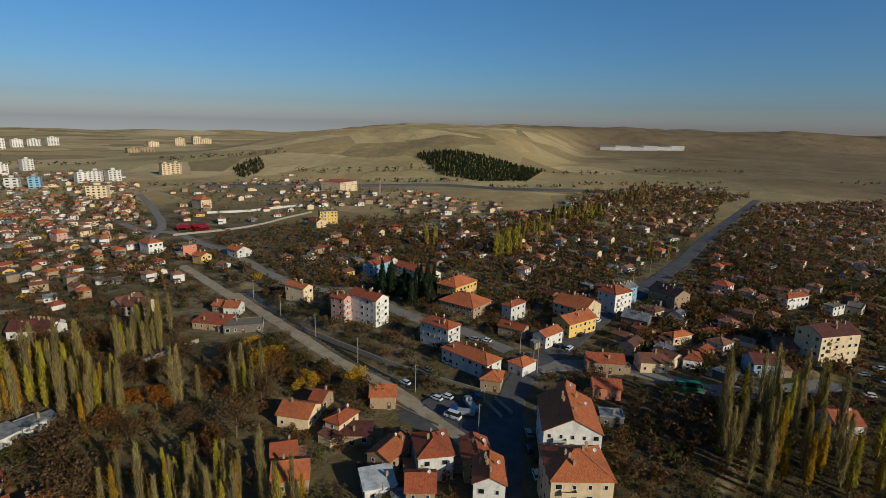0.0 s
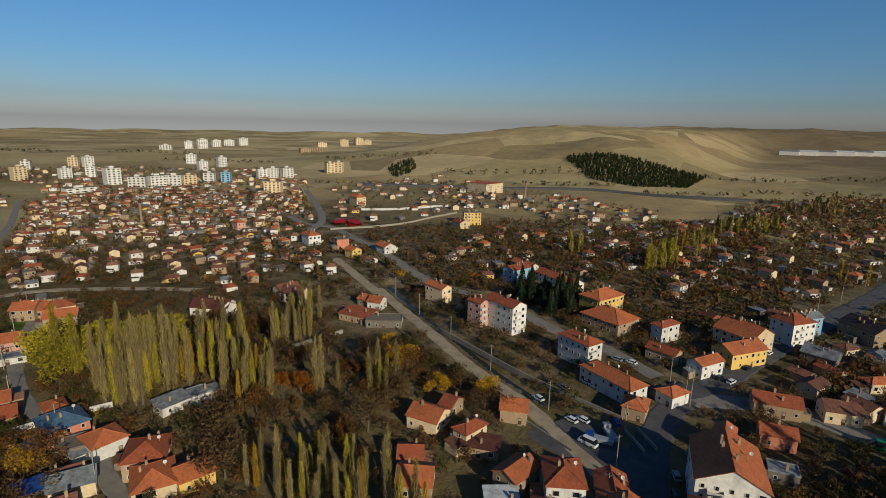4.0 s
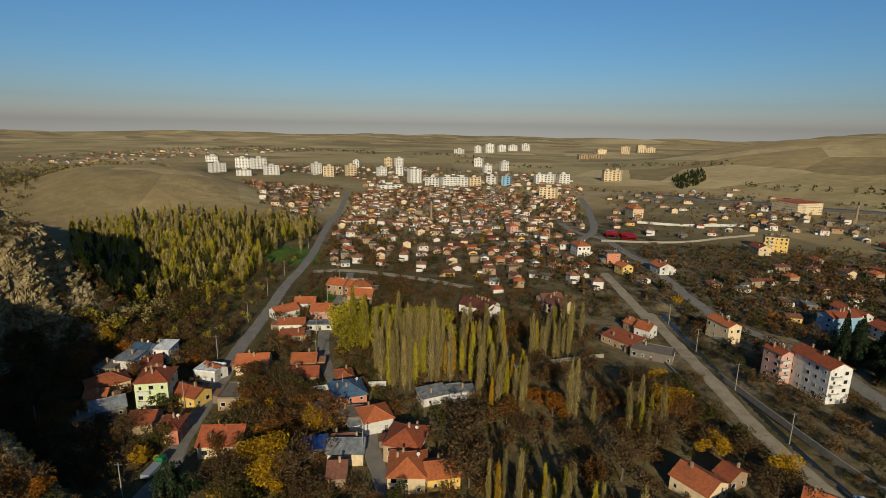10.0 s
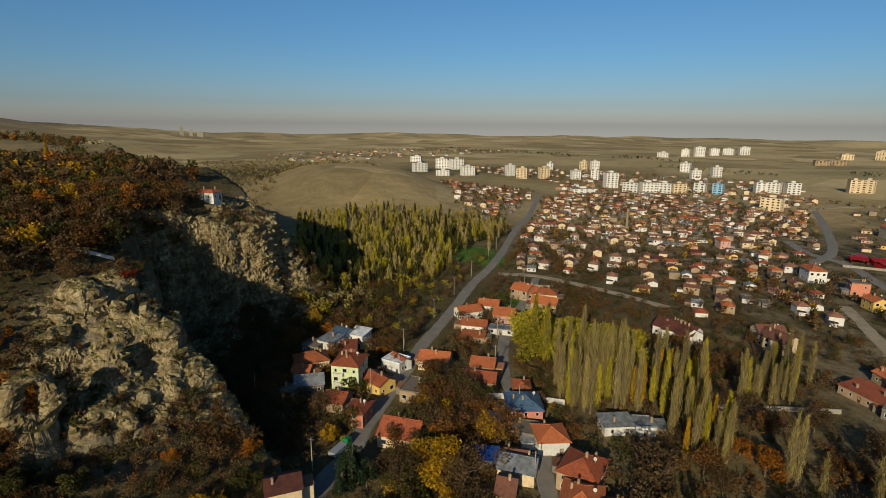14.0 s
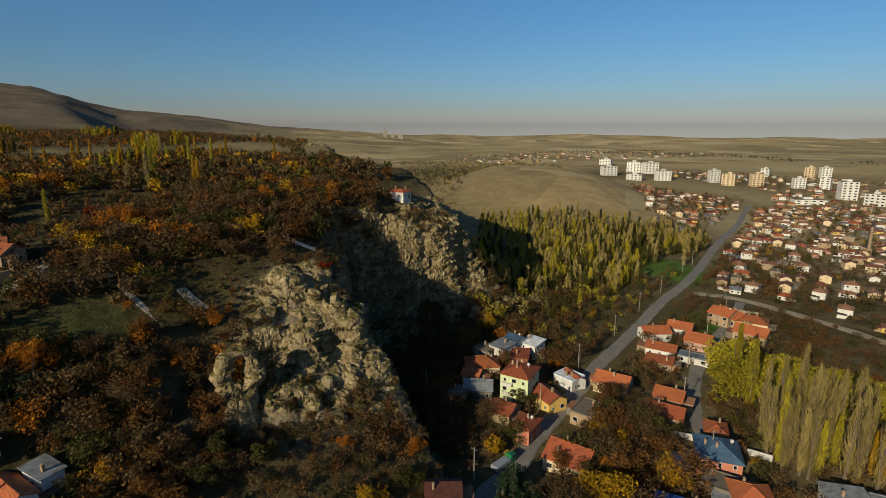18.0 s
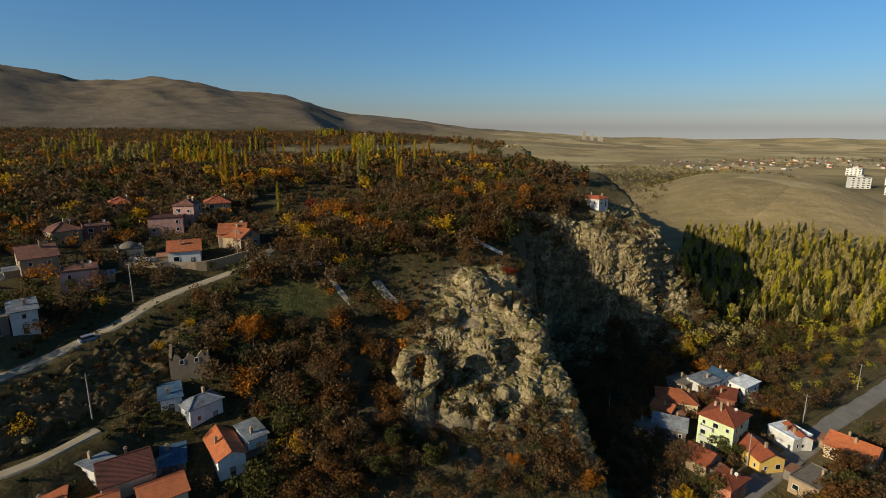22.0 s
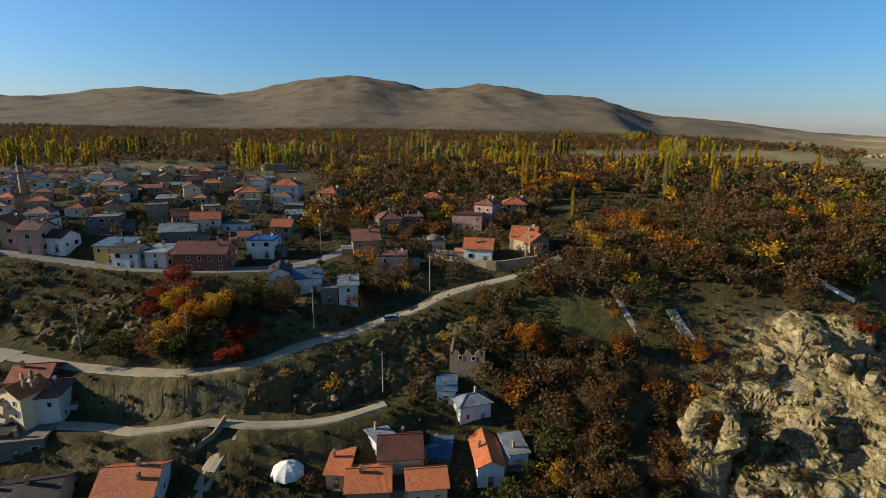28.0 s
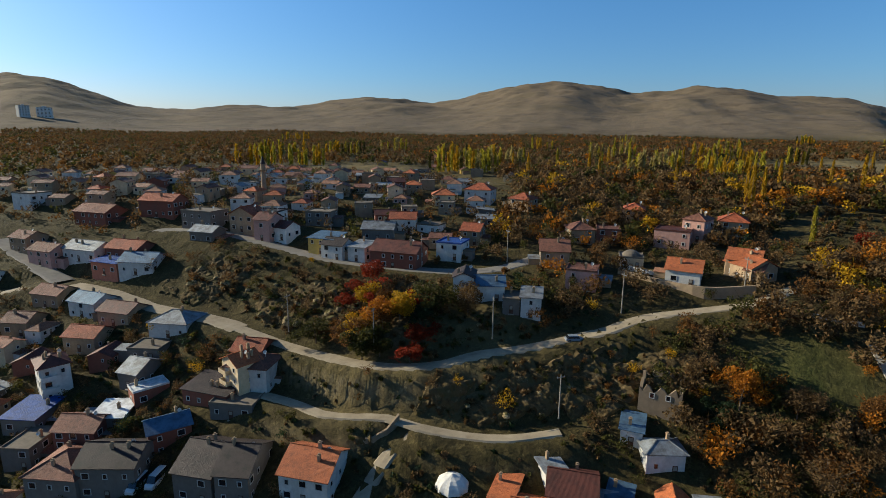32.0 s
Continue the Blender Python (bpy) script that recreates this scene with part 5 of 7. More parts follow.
house(-142.1, -188.7, 56.0, 136, 11.2, 9.0, 6.0, "white", "red", "hip")
house(-125.1, -188.6, 55.4, 159, 8.9, 8.0, 5.0, "cream", "orange", "hip")
house(-151.5, -169.6, 55.3, 119, 8.8, 8.0, 4.5, "tan", "red", "hip")
house(-74.6, -183.3, 52.1, 150, 9.4, 8.0, 4.5, "grey", "concrete", "flat")
house(-20.8, -216.7, 53.0, 145, 14.7, 9.0, 6.0, "brick", "red", "gable")
house(31.6, -259.7, 52.1, 138, 10.8, 9.0, 7.0, "white", "concrete", "flat", chimneys=2)
house(1.8, -225.9, 49.6, 139, 15.6, 10.0, 5.0, "brick", "brown", "gable")
house(-11.6, -192.3, 42.2, 141, 13.1, 9.0, 4.0, "brick", "red", "gable")
house(2.1, -201.6, 41.1, 138, 14.7, 9.0, 4.0, "white", "tin", "gable")
house(-16.2, -181.2, 39.8, 152, 11.5, 9.0, 4.0, "white", "bluetin", "gable")
house(-6.7, -186.6, 39.1, 138, 11.1, 7.0, 4.0, "salmon", "cobalt", "shed")
house(15.2, -207.9, 39.3, 138, 10.9, 8.0, 5.0, "pink", "brown", "gable")
house(24.9, -223.4, 41.6, 136, 9.3, 8.0, 5.0, "tan", "brown", "gable")
house(-3.6, -168.0, 31.2, 138, 10.3, 8.0, 4.5, "white", "bluetin", "gable")
house(-12.7, -158.2, 30.7, 142, 10.5, 8.0, 4.0, "tan", "maroon", "gable")
house(-27.3, -144.5, 30.4, 149, 11.2, 9.0, 4.0, "white", "tin", "hip")
house(-20.9, -138.8, 26.8, 153, 8.4, 7.0, 3.0, "grey", "concrete", "flat")
house(-45.6, -120.8, 28.6, 148, 7.5, 8.0, 4.0, "brick", "red", "gable")
house(1.3, -140.0, 19.3, -159, 6.4, 8.1, 9.0, "white", "maroon", "hip", chimneys=5)
house(-19.4, -131.3, 23.1, 140, 5.6, 9.0, 4.0, "grey", "tin", "gable")
house(-21.4, -124.1, 21.1, -159, 7.8, 5.0, 4.0, "brick", "white", "flat")
house(-26.3, -108.6, 16.8, -168, 8.4, 6.8, 5.5, "brick", "bluetin", "gable")
house(-45.0, -113.1, 25.8, 148, 10.1, 8.0, 6.0, "white", "brown", "hip")
house(-42.4, -112.5, 25.0, 116, 7.1, 6.0, 8.0, "cream", "orange", "gable_y", chimneys=5)
house(-36.4, -114.2, 22.9, 140, 12.1, 8.0, 4.0, "brick", "dark", "shed")
house(-41.0, -107.6, 22.5, 149, 10.0, 7.0, 3.4, "grey", "concrete", "flat")
house(-35.1, -94.9, 14.4, 145, 8.4, 13.0, 6.0, "grey", "dark", "gable")
house(-41.2, -90.5, 15.2, 152, 6.7, 12.0, 6.0, "grey", "dark", "gable")
house(-53.9, -82.4, 16.8, 143, 9.9, 11.0, 5.5, "white", "orange", "gable")
house(-8.7, -119.6, 15.7, 155, 9.4, 8.0, 4.5, "brick", "brown", "gable")
house(-7.8, -108.2, 10.6, 152, 11.0, 11.0, 7.0, "grey", "brown", "hip", chimneys=2)
house(-17.3, -104.2, 12.7, 158, 11.6, 10.0, 7.0, "grey", "dark", "gable", chimneys=2)
house(2.2, -121.6, 12.7, 155, 6.4, 9.0, 5.0, "grey", "concrete", "flat")
house(-14.4, -121.2, 18.4, 160, 7.0, 7.0, 3.0, "grey", "white", "shed")
house(4.2, -132.2, 15.7, 153, 8.4, 9.0, 4.0, "grey", "cobalt", "shed")
house(8.4, -180.8, 31.8, 141, 10.3, 8.0, 4.0, "tan", "brown", "gable")
house(14.9, -172.0, 26.7, 154, 7.8, 8.0, 4.0, "tan", "brown", "gable")
house(-4.6, -153.2, 26.3, 150, 9.3, 8.0, 4.0, "tan", "red", "gable")
house(-269.0, 28.0, 51.2, 144, 6.4, 4.6, 3.2, "white", "red", "hip")
house(-167.6, -81.6, 47.9, 81, 9.2, 8.0, 4.0, "tan", "orange", "gable")
house(-271.5, 24.3, 51.2, 98, 4.0, 4.0, 3.0, "white", "red", "gable")


# ---- apartment blocks in the distance ----
block(-858, 550, 80, 15.7, 20.2, "white")
block(-814, 549, 43, 18.8, 18.4, "cream")
block(-801, 585, 76, 17.1, 19.6, "cream")
block(-948, 706, 40, 13.6, 14.8, "white")
block(-767, 628, 73, 15.2, 15.5, "white")
block(-919, 771, 36, 16.1, 18.8, "cream")
block(-909, 791, 71, 16.2, 18.9, "white")
block(-754, 661, 35, 13.4, 16.7, "white")
block(-637, 590, 70, 18.3, 22.6, "white")
block(-589, 585, 32, 20.6, 13.8, "white")
block(-579, 607, 66, 20.8, 13.9, "white")
block(-565, 624, 29, 20.9, 14.0, "white")
block(-557, 642, 63, 17.8, 13.2, "cream")
block(-804, 938, 27, 17.8, 19.3, "white")
block(-695, 838, 62, 15.7, 15.9, "white")
block(-543, 669, 25, 14.8, 14.3, "white")
block(-709, 909, 60, 16.6, 19.2, "white")
block(-522, 679, 24, 13.1, 15.1, "blue")
block(-510, 749, 56, 13.8, 15.1, "white")
block(-502, 769, 19, 15.8, 15.3, "white")
block(-484, 780, 54, 17.5, 16.2, "white")
block(-390, 598, 19, 20.4, 14.8, "cream")
block(-456, 874, 50, 14.1, 18.4, "cream")
block(-445, 889, 13, 14.3, 18.6, "cream")
block(-1186, 1432, 62, 28.7, 29.2, "white")
block(-1211, 1403, 27, 21.4, 23.3, "white")
block(-1226, 1547, 61, 26.6, 22.8, "white")
block(-1236, 1628, 23, 31.3, 21.4, "white")
block(-1220, 1682, 58, 31.3, 26.1, "white")
block(-1205, 1303, 29, 31.3, 14.9, "white")
block(-938, 1738, 50, 31.3, 16.6, "cream")
block(-900, 1842, 12, 27.7, 25.8, "cream")
block(-908, 1980, 47, 29.4, 27.4, "cream")
block(-889, 2024, 10, 29.9, 18.6, "cream")
block(-821, 1420, 52, 31.3, 12.0, "tan")
block(-807, 1472, 15, 31.3, 12.3, "tan")
block(-601, 508, 72, 31.3, 6.0, "white")
block(-1251, 524, 54, 26.3, 14.3, "white")
block(-1000, 429, 89, 27.4, 17.2, "white")
block(-1060, 506, 51, 25.0, 21.0, "white")
block(-1023, 522, 86, 26.7, 21.8, "white")
block(-909, 439, 51, 25.4, 10.6, "white")
block(-896, 482, 84, 23.6, 17.1, "white")
block(-1045, 520, 50, 15.8, 18.4, "white")
block(382, -1614, -143, 22.9, 26.7, "white")
block(347, -1651, -181, 31.3, 23.5, "white")


# ---- the rest of the town, by quarters ----
hamlet([(-577, 420), (-566, 515), (-376, 637), (-237, 435), (-193, 350), (-142, 281), (-162, 265), (-172, 226), (-236, 211), (-289, 193), (-328, 223)], 13.0, 1, 50, keep=0.82, room=3.6, scale=0.72)
hamlet([(-707, 545), (-450, 777), (-344, 626), (-541, 493), (-588, 454)], 20, 2, 40, keep=0.8, room=3.6, scale=0.8)
hamlet([(-181, 308), (-125, 314), (-92, 380), (-71, 454), (-13, 474), (134, 587), (132, 386), (91, 275), (52, 264), (26, 302), (-8, 311), (-51, 321), (-57, 283), (-92, 294)], 16, 3, 45, keep=0.6, room=3.6, scale=0.75)
hamlet([(-210, 689), (-68, 746), (73, 598), (71, 486), (-3, 476), (-80, 552), (-159, 519)], 24, 4, 30, keep=0.75, room=3.6, scale=0.8)
hamlet([(113, 287), (225, 439), (388, 658), (605, 729), (250, 288), (168, 243), (129, 203), (110, 234)], 17, 5, 40, keep=0.6, room=3.6, scale=0.75)
hamlet([(67, 212), (94, 220), (120, 192), (103, 172), (80, 184), (60, 188)], 14, 6, 45, room=3.6, scale=0.8)
hamlet([(94, 402), (197, 489), (315, 624), (433, 750), (304, 790), (125, 542)], 24, 7, 40, keep=0.7, room=3.6, scale=0.8)
hamlet([(53, -296), (12, -327), (-79, -346), (-152, -241), (-151, -181), (-121, -134), (-91, -148), (-84, -162), (-68, -180), (-48, -191), (-23, -205), (-5, -203), (41, -249)], 10.5, 8, 155, 4.2, scale=0.8)
hamlet([(-100, -339), (-225, -408), (-195, -229), (-156, -189), (-118, -230), (-86, -258)], 24, 9, 150, keep=0.6, room=3.6, scale=0.8)

hamlet([(-823, 392), (-632, 450), (-514, 353), (-411, 256), (-435, 244), (-493, 259)], 16, 101, 50, keep=0.75, room=3.6, scale=0.75)
hamlet([(-381, 724), (-253, 886), (-160, 818), (-116, 560), (-165, 438), (-222, 451)], 26, 102, 35, keep=0.5, room=3.6, scale=0.8)
hamlet([(125, 542), (285, 719), (448, 824), (337, 877), (158, 697)], 24, 103, 35, keep=0.7, room=3.6, scale=0.8)
hamlet([(75, 240), (103, 267), (108, 242), (144, 235), (147, 209), (120, 192), (87, 201)], 14, 104, 45, keep=0.7, room=3.6, scale=0.8)
hamlet([(-1751, 226), (-1787, 641), (-1362, 554), (-1322, 209)], 60, 105, 35, keep=0.6)
hamlet([(-1236, 250), (-1482, 657), (-1498, 1014), (-1677, 1135), (-1954, 685), (-1681, 340)], 60, 106, 35, keep=0.5)
hamlet([(-1100, 500), (-1060, 640), (-850, 800), (-560, 900), (-470, 800), (-720, 560)], 24, 107, 40, keep=0.6, room=3.6, scale=0.8)
hamlet([(95, 320), (130, 390), (143, 454), (260, 590), (330, 640), (240, 470), (160, 350), (115, 292)], 18, 108, 40, keep=0.6, room=3.6, scale=0.8)
hamlet([(-45, -78), (-2, -92), (40, -110), (45, -215), (20, -222), (-14, -168), (-24, -132), (-40, -100)], 8.6, 109, 150, 3.0, scale=0.72)
finish_small_houses()

# ---- trees ----
for x, y, r in ((-312, 175, 8), (-328, 190, 11), (-346, 210, 11)):
    take(x, y, r)  # the meadow stays open
for x, y, r in ((-163, -49, 2), (-158, -42, 2), (-154, -36, 2), (-152, -32, 2), (-168, -36, 2.5), (-165, -31, 3), (-161, -25, 2.5), (-205, -12, 2), (-204, -6, 2), (-148, -46, 5), (-150, -53, 4), (-144, -58, 4),
                (-100, 222, 6), (-112, 228, 7), (-90, 196, 7), (-78, 205, 6), (-100, 205, 5), (-62, 214, 5)):
    take(x, y, r)  # stairs, terraces and bare plots
BROWNS = ("brown",) * 9 + ("rust",) * 5 + ("olive",) * 3
WARM = ("brown",) * 9 + ("rust",) * 4 + ("olive",) * 4 + ("gold", "orange")
ASHES = ("poplar_ash",) * 4 + ("poplar_lime",)
ORCHARD = ("round_brown",) * 6 + ("round_rust",) * 3 + ("round_olive", "round_olive", "round_gold", "round_orange")
grove([(-174, 124), (-188, 133), (-180, 146), (-160, 166), (-145, 172), (-150, 150), (-156, 136)], 7.0, ("round_lime", "round_lime", "poplar_lime"), 120, (1.05, 1.45))
grove([(-152, 127), (-130, 118), (-119, 130), (-132, 146), (-138, 152), (-155, 147)], 4.0, ("poplar_ash",) * 7 + ("poplar_lime",), 11, (0.8, 1.0))
grove([(-126, 134), (-115, 142), (-112, 158), (-124, 170), (-132, 166), (-130, 150)], 4.4, ("poplar_gold", "poplar_gold", "poplar_lime", "poplar_ash"), 12, (0.8, 1.0))
grove([(-120, 146), (-100, 127), (-87, 134), (-98, 151), (-111, 152)], 4.4, ASHES + ("poplar_gold", "round_brown"), 13, (0.68, 0.86))
grove([(-118, 175), (-110, 168), (-105, 191), (-112, 196), (-117, 194)], 4.2, ASHES, 17, (0.62, 0.76))
grove([(-89, 155), (-86, 148), (-68, 146), (-72, 155)], 5.0, ("poplar_ash",), 21, (0.7, 0.85))
grove([(-72, 162), (-69, 153), (-53, 148), (-56, 158)], 3.7, ASHES, 23, (0.7, 0.84))
grove([(-76, 104), (-68, 117), (-38, 116), (-27, 107), (-30, 98), (-70, 97)], 4.6, ASHES[:3] + ("poplar_lime", "poplar_lime", "poplar_gold"), 14, (0.55, 0.72))
grove([(-128, 205), (-118, 212), (-108, 206), (-116, 196)], 5, ASHES, 27, (0.6, 0.8))
grove([(84, 149), (107, 162), (135, 166), (123, 145), (128, 137), (110, 114), (70, 112)], 6, ASHES + ("poplar_gold",), 15, (0.6, 0.9))
for x, y, size in ((-91, 112, 1.5), (-82, 104, 1.5), (-57, 134, 1.3), (-126, 91, 1.1), (-61, 127, 1.1), (-99, 121, 1.3), (-128, 186, 1.2), (-140, 182, 1.3), (-150, 188, 1.2)):
    tree("round_brown" if size > 1.25 else "round_rust", x, y, size)
thicket([(-237, 168), (-161, 207), (-105, 220), (-112, 173), (-142, 157), (-218, 160)], 13, WARM, 217, (4, 8), 260, 0.27, 0.6, fine=10)
grove([(-120, 156), (-95, 194), (-63, 187), (-31, 167), (-43, 147), (-67, 122), (-87, 124)], 13, ORCHARD + ("poplar_ash",), 18)
grove([(-170, 88), (-156, 102), (-130, 95), (-119, 80), (-131, 70), (-152, 79)], 7, ORCHARD + ("round_gold",), 19)
grove([(-78, 202), (-34, 167), (-15, 160), (-15, 143), (-40, 159), (-69, 177)], 7, ORCHARD + ("round_rust", "round_orange"), 20)
thicket([(-403, 267), (-334, 217), (-289, 147), (-247, 113), (-269, 93), (-261, 58), (-380, 120)], 14, ("lime", "ash", "olive", "ash"), 221, (9, 15), 220, 0.22, 0.6, "poplar", slim=0.08)
thicket([(-495, 102), (-485, 174), (-450, 217), (-403, 267), (-334, 217), (-289, 147), (-260, 58)], 6, ("lime", "ash", "olive", "ash", "lime", "olive", "ash"), 22, (6, 13), 90, 0.3, kind="poplar", slim=0.12)
thicket([(-244, 35), (-300, 60), (-320, 120), (-285, 148), (-228, 99), (-216, 79), (-222, 52), (-200, 33), (-222, 28)], 11, WARM, 223, (4, 8), 260, 0.27, 0.6, fine=10)
grove([(-155, 30), (-229, 53), (-220, 60), (-170, 45)], 6, ORCHARD + ("round_rust",), 24)
grove([(-171, 71), (-187, 88), (-172, 95), (-152, 102), (-139, 91), (-121, 69), (-129, 59)], 8, ORCHARD, 25)
grove([(-135, -51), (-147, -45), (-157, -30), (-154, -14), (-142, -13), (-130, -5), (-116, -13), (-108, -27), (-124, -36), (-127, -47)], 7.5, ORCHARD[:9], 26, (0.5, 0.9))
grove([(-69, -128), (-81, -129), (-85, -108), (-81, -93), (-70, -100), (-65, -110)], 6, ("round_rust", "round_olive", "round_gold", "round_red", "round_brown"), 27, (0.6, 1.0))
thicket([(-107, -154), (-148, -143), (-196, -88), (-171, -79), (-127, -83), (-113, -89), (-106, -106)], 10, WARM, 228, (4, 8), 260, 0.27, 0.6, fine=10)
grove([(-119, -32), (-135, -23), (-141, -17), (-123, -5), (-95, -30)], 6, ORCHARD, 29, (0.5, 0.9))
thicket([(-171, -75), (-180, -51), (-184, -27), (-213, -9), (-247, 16), (-268, 26), (-264, -9), (-244, -54), (-207, -78)], 10, WARM, 230, (4.6, 10.0), 300, 0.27, 0.6, fine=10)
grove([(-36, 266), (-20, 234), (-2, 247), (0, 285), (-32, 310)], 6, ("pine", "pine", "round_green"), 31, (0.9, 1.3))
thicket([(-93, 229), (-65, 263), (-21, 232), (28, 207), (26, 235), (-48, 308), (-78, 320), (-112, 280)], 18, WARM, 232, (4, 8), 260, 0.27, 0.6, fine=10)
thicket([(52, 418), (89, 475), (94, 424), (53, 358)], 9, ("lime", "ash", "gold", "lime"), 233, (9, 15), 200, 0.22, 0.6, "poplar")
thicket([(-172, -228), (-217, -184), (-242, -103), (-248, -56), (-269, -10), (-279, 23), (-353, -5), (-439, -124), (-323, -247), (-228, -324)], 6.0, WARM, 41, (4.6, 10.6), 105, 0.5, fine=0)
thicket([(-166, -358), (-311, -347), (-545, -275), (-655, -119), (-384, -30), (-500, -60), (-655, -70), (-1097, -454), (-944, -967), (-493, -1243)], 11, BROWNS + ("orange",), 42, (5, 9), 44, 0.74)
thicket([(53, -296), (-13, -372), (-128, -405), (-225, -311), (-333, -266), (-311, -347), (-493, -1243), (-213, -1521), (346, -1317)], 11, BROWNS, 43, (5, 9), 36, 0.8)
thicket([(-577, 420), (-566, 515), (-376, 637), (-237, 435), (-193, 350), (-142, 281), (-162, 265), (-172, 226), (-236, 211), (-289, 193), (-328, 223)], 8.0, BROWNS + ("olive", "olive", "gold"), 44, (3.5, 6.5), 60, 0.5)
thicket([(-181, 308), (-125, 314), (-92, 380), (-71, 454), (-13, 474), (134, 587), (132, 386), (91, 275), (52, 264), (26, 302), (-8, 311), (-51, 321), (-57, 283), (-92, 294)], 7.5, BROWNS + ("olive",), 45, (3.5, 7.5), 34)
thicket([(113, 287), (225, 439), (388, 658), (605, 729), (250, 288), (168, 243), (129, 203), (110, 234)], 7.5, BROWNS, 46, (3.5, 8), 34)
thicket([(-707, 545), (-450, 777), (-344, 626), (-541, 493), (-588, 454)], 15, BROWNS, 47, (4, 7), 18)
thicket([(-210, 689), (-68, 746), (73, 598), (71, 486), (-3, 476), (-80, 552), (-159, 519)], 14, BROWNS, 48, (4, 7), 18)
thicket([(94, 402), (197, 489), (315, 624), (433, 750), (304, 790), (125, 542)], 9, BROWNS + ("ash", "ash", "olive"), 49, (5, 12), 24)
thicket([(-60, 1089), (14, 1134), (128, 1087), (194, 1069), (136, 897), (57, 855), (-7, 907)], 6.2, ("green", "green", "olive"), 50, (4, 8), 22, kind="pine", size=1.4)
thicket([(-376, 947), (-368, 1073), (-316, 947), (-313, 831)], 8, ("green", "olive"), 51, (5, 9), 16, kind="pine", size=1.4)
thicket([(-1386, 42), (-1413, 249), (-732, 224), (-641, 240), (-762, 127), (-330, 30)], 13, ("olive", "brown", "ash"), 52, (5, 9), 16)
thicket([(53, -296), (12, -327), (-79, -346), (-152, -241), (-151, -181), (-121, -134), (-91, -148), (-48, -191), (-5, -203), (41, -249)], 7.5, BROWNS, 53, (3.5, 7), 70, 0.45)
thicket([(-53, -139), (-75, -127), (-93, -105), (-108, -88), (-101, -86), (-79, -93), (-59, -113), (-47, -133)], 5, ("brown", "brown", "olive", "rust"), 54, (1.0, 2.5), 40, 1.3)
thicket([(-60, -100), (-75, -91), (-102, -80), (-121, -69), (-115, -67), (-102, -67), (-86, -73), (-63, -91)], 5, ("brown", "brown", "olive", "rust"), 55, (0.9, 2.2), 40, 1.3)
thicket([(-135, -51), (-157, -30), (-154, 10), (-142, 20), (-116, -13), (-108, -27), (-127, -47)], 4.5, ("brown", "olive", "rust", "brown"), 56, (1.0, 2.8), 50, 1.1)
for x, y, rnd in spots([(-172, -228), (-217, -184), (-242, -103), (-248, -56), (-353, -35), (-439, -124), (-323, -247), (-228, -324)], 30, 61):
    tree(rnd.choice(("poplar_gold", "poplar_lime", "poplar_gold", "round_orange")), x, y, rnd.uniform(0.7, 1.0))
clumps = random.Random(62)
for k in range(26):
    a, r = radians(clumps.uniform(104, 176)), clumps.uniform(300, 900)
    x, y, u, v = -20 - r * math.sin(a), 10 + r * math.cos(a), clumps.uniform(12, 34), clumps.uniform(-14, 14)
    thicket([(x - u, y - v - 5), (x + u, y + v - 5), (x + u, y + v + 5), (x - u, y - v + 5)], 5.5, (("gold", "lime"), ("lime", "ash"), ("gold", "lime", "olive"))[k % 3], 620 + k, (9, 15), 70, 0.42, kind="poplar")
# undergrowth and garden trees over the near ground
thicket([(-250, 215), (-150, 250), (-60, 300), (60, 250), (130, 190), (160, 130), (90, 90), (20, 90), (-60, 85), (-110, 60), (-170, 60), (-225, 110)], 6.0, BROWNS + ("olive",), 71, (2.5, 6.5), 192, 0.30, 0.5, fine=15)
thicket([(-100, -35), (-140, -5), (-175, -35), (-200, -70), (-160, -75), (-125, -70), (-110, -60)], 5.4, WARM + ("olive", "olive"), 72, (4.0, 9.4), 420, 0.24, 0.5, fine=15)
thicket([(-180, -70), (-210, -75), (-245, -55), (-270, -10), (-270, 24), (-215, -2), (-185, -25)], 5.2, WARM, 73, (4.6, 10.6), 380, 0.26, 0.5, fine=15)
thicket([(-150, 22), (-200, 20), (-250, 40), (-330, 60), (-320, 130), (-230, 95), (-190, 60), (-160, 45)], 5.0, BROWNS + ("olive", "olive"), 74, (3, 7), 240, 0.30, 0.5, fine=15)
thicket([(-60, -100), (-30, -130), (-20, -160), (-75, -170), (-120, -130), (-125, -85), (-105, -85)], 4.5, ("brown",) * 4 + ("olive", "rust"), 75, (0.8, 2.6), 60, 1.2, 0.5, fine=20)
thicket([(-50, -75), (-30, -85), (-60, -100), (-120, -70), (-110, -60), (-85, -62)], 3.6, ("brown",) * 3 + ("olive", "olive"), 76, (0.6, 1.8), 40, 1.6, 0.5, fine=15)
thicket([(-105, -90), (-130, -85), (-175, -78), (-205, -90), (-180, -130), (-120, -150)], 7, BROWNS + ("olive", "green"), 77, (2.5, 6.5), 240, 0.30, 0.5, fine=10)
thicket([(-5, -90), (-45, -75), (-60, -110), (-30, -150), (10, -170), (30, -140)], 7, BROWNS + ("olive",), 78, (2, 5), 208, 0.30, 0.5, fine=10)
thicket([(-823, 392), (-632, 450), (-514, 353), (-411, 256), (-435, 244), (-493, 259)], 9, BROWNS + ("olive",), 111, (4, 7), 26)
thicket([(-230, 300), (-150, 430), (-60, 500), (120, 540), (150, 430), (95, 280), (30, 240), (-70, 250), (-140, 260)], 8, BROWNS + ("olive",), 112, (3, 7.5), 30)
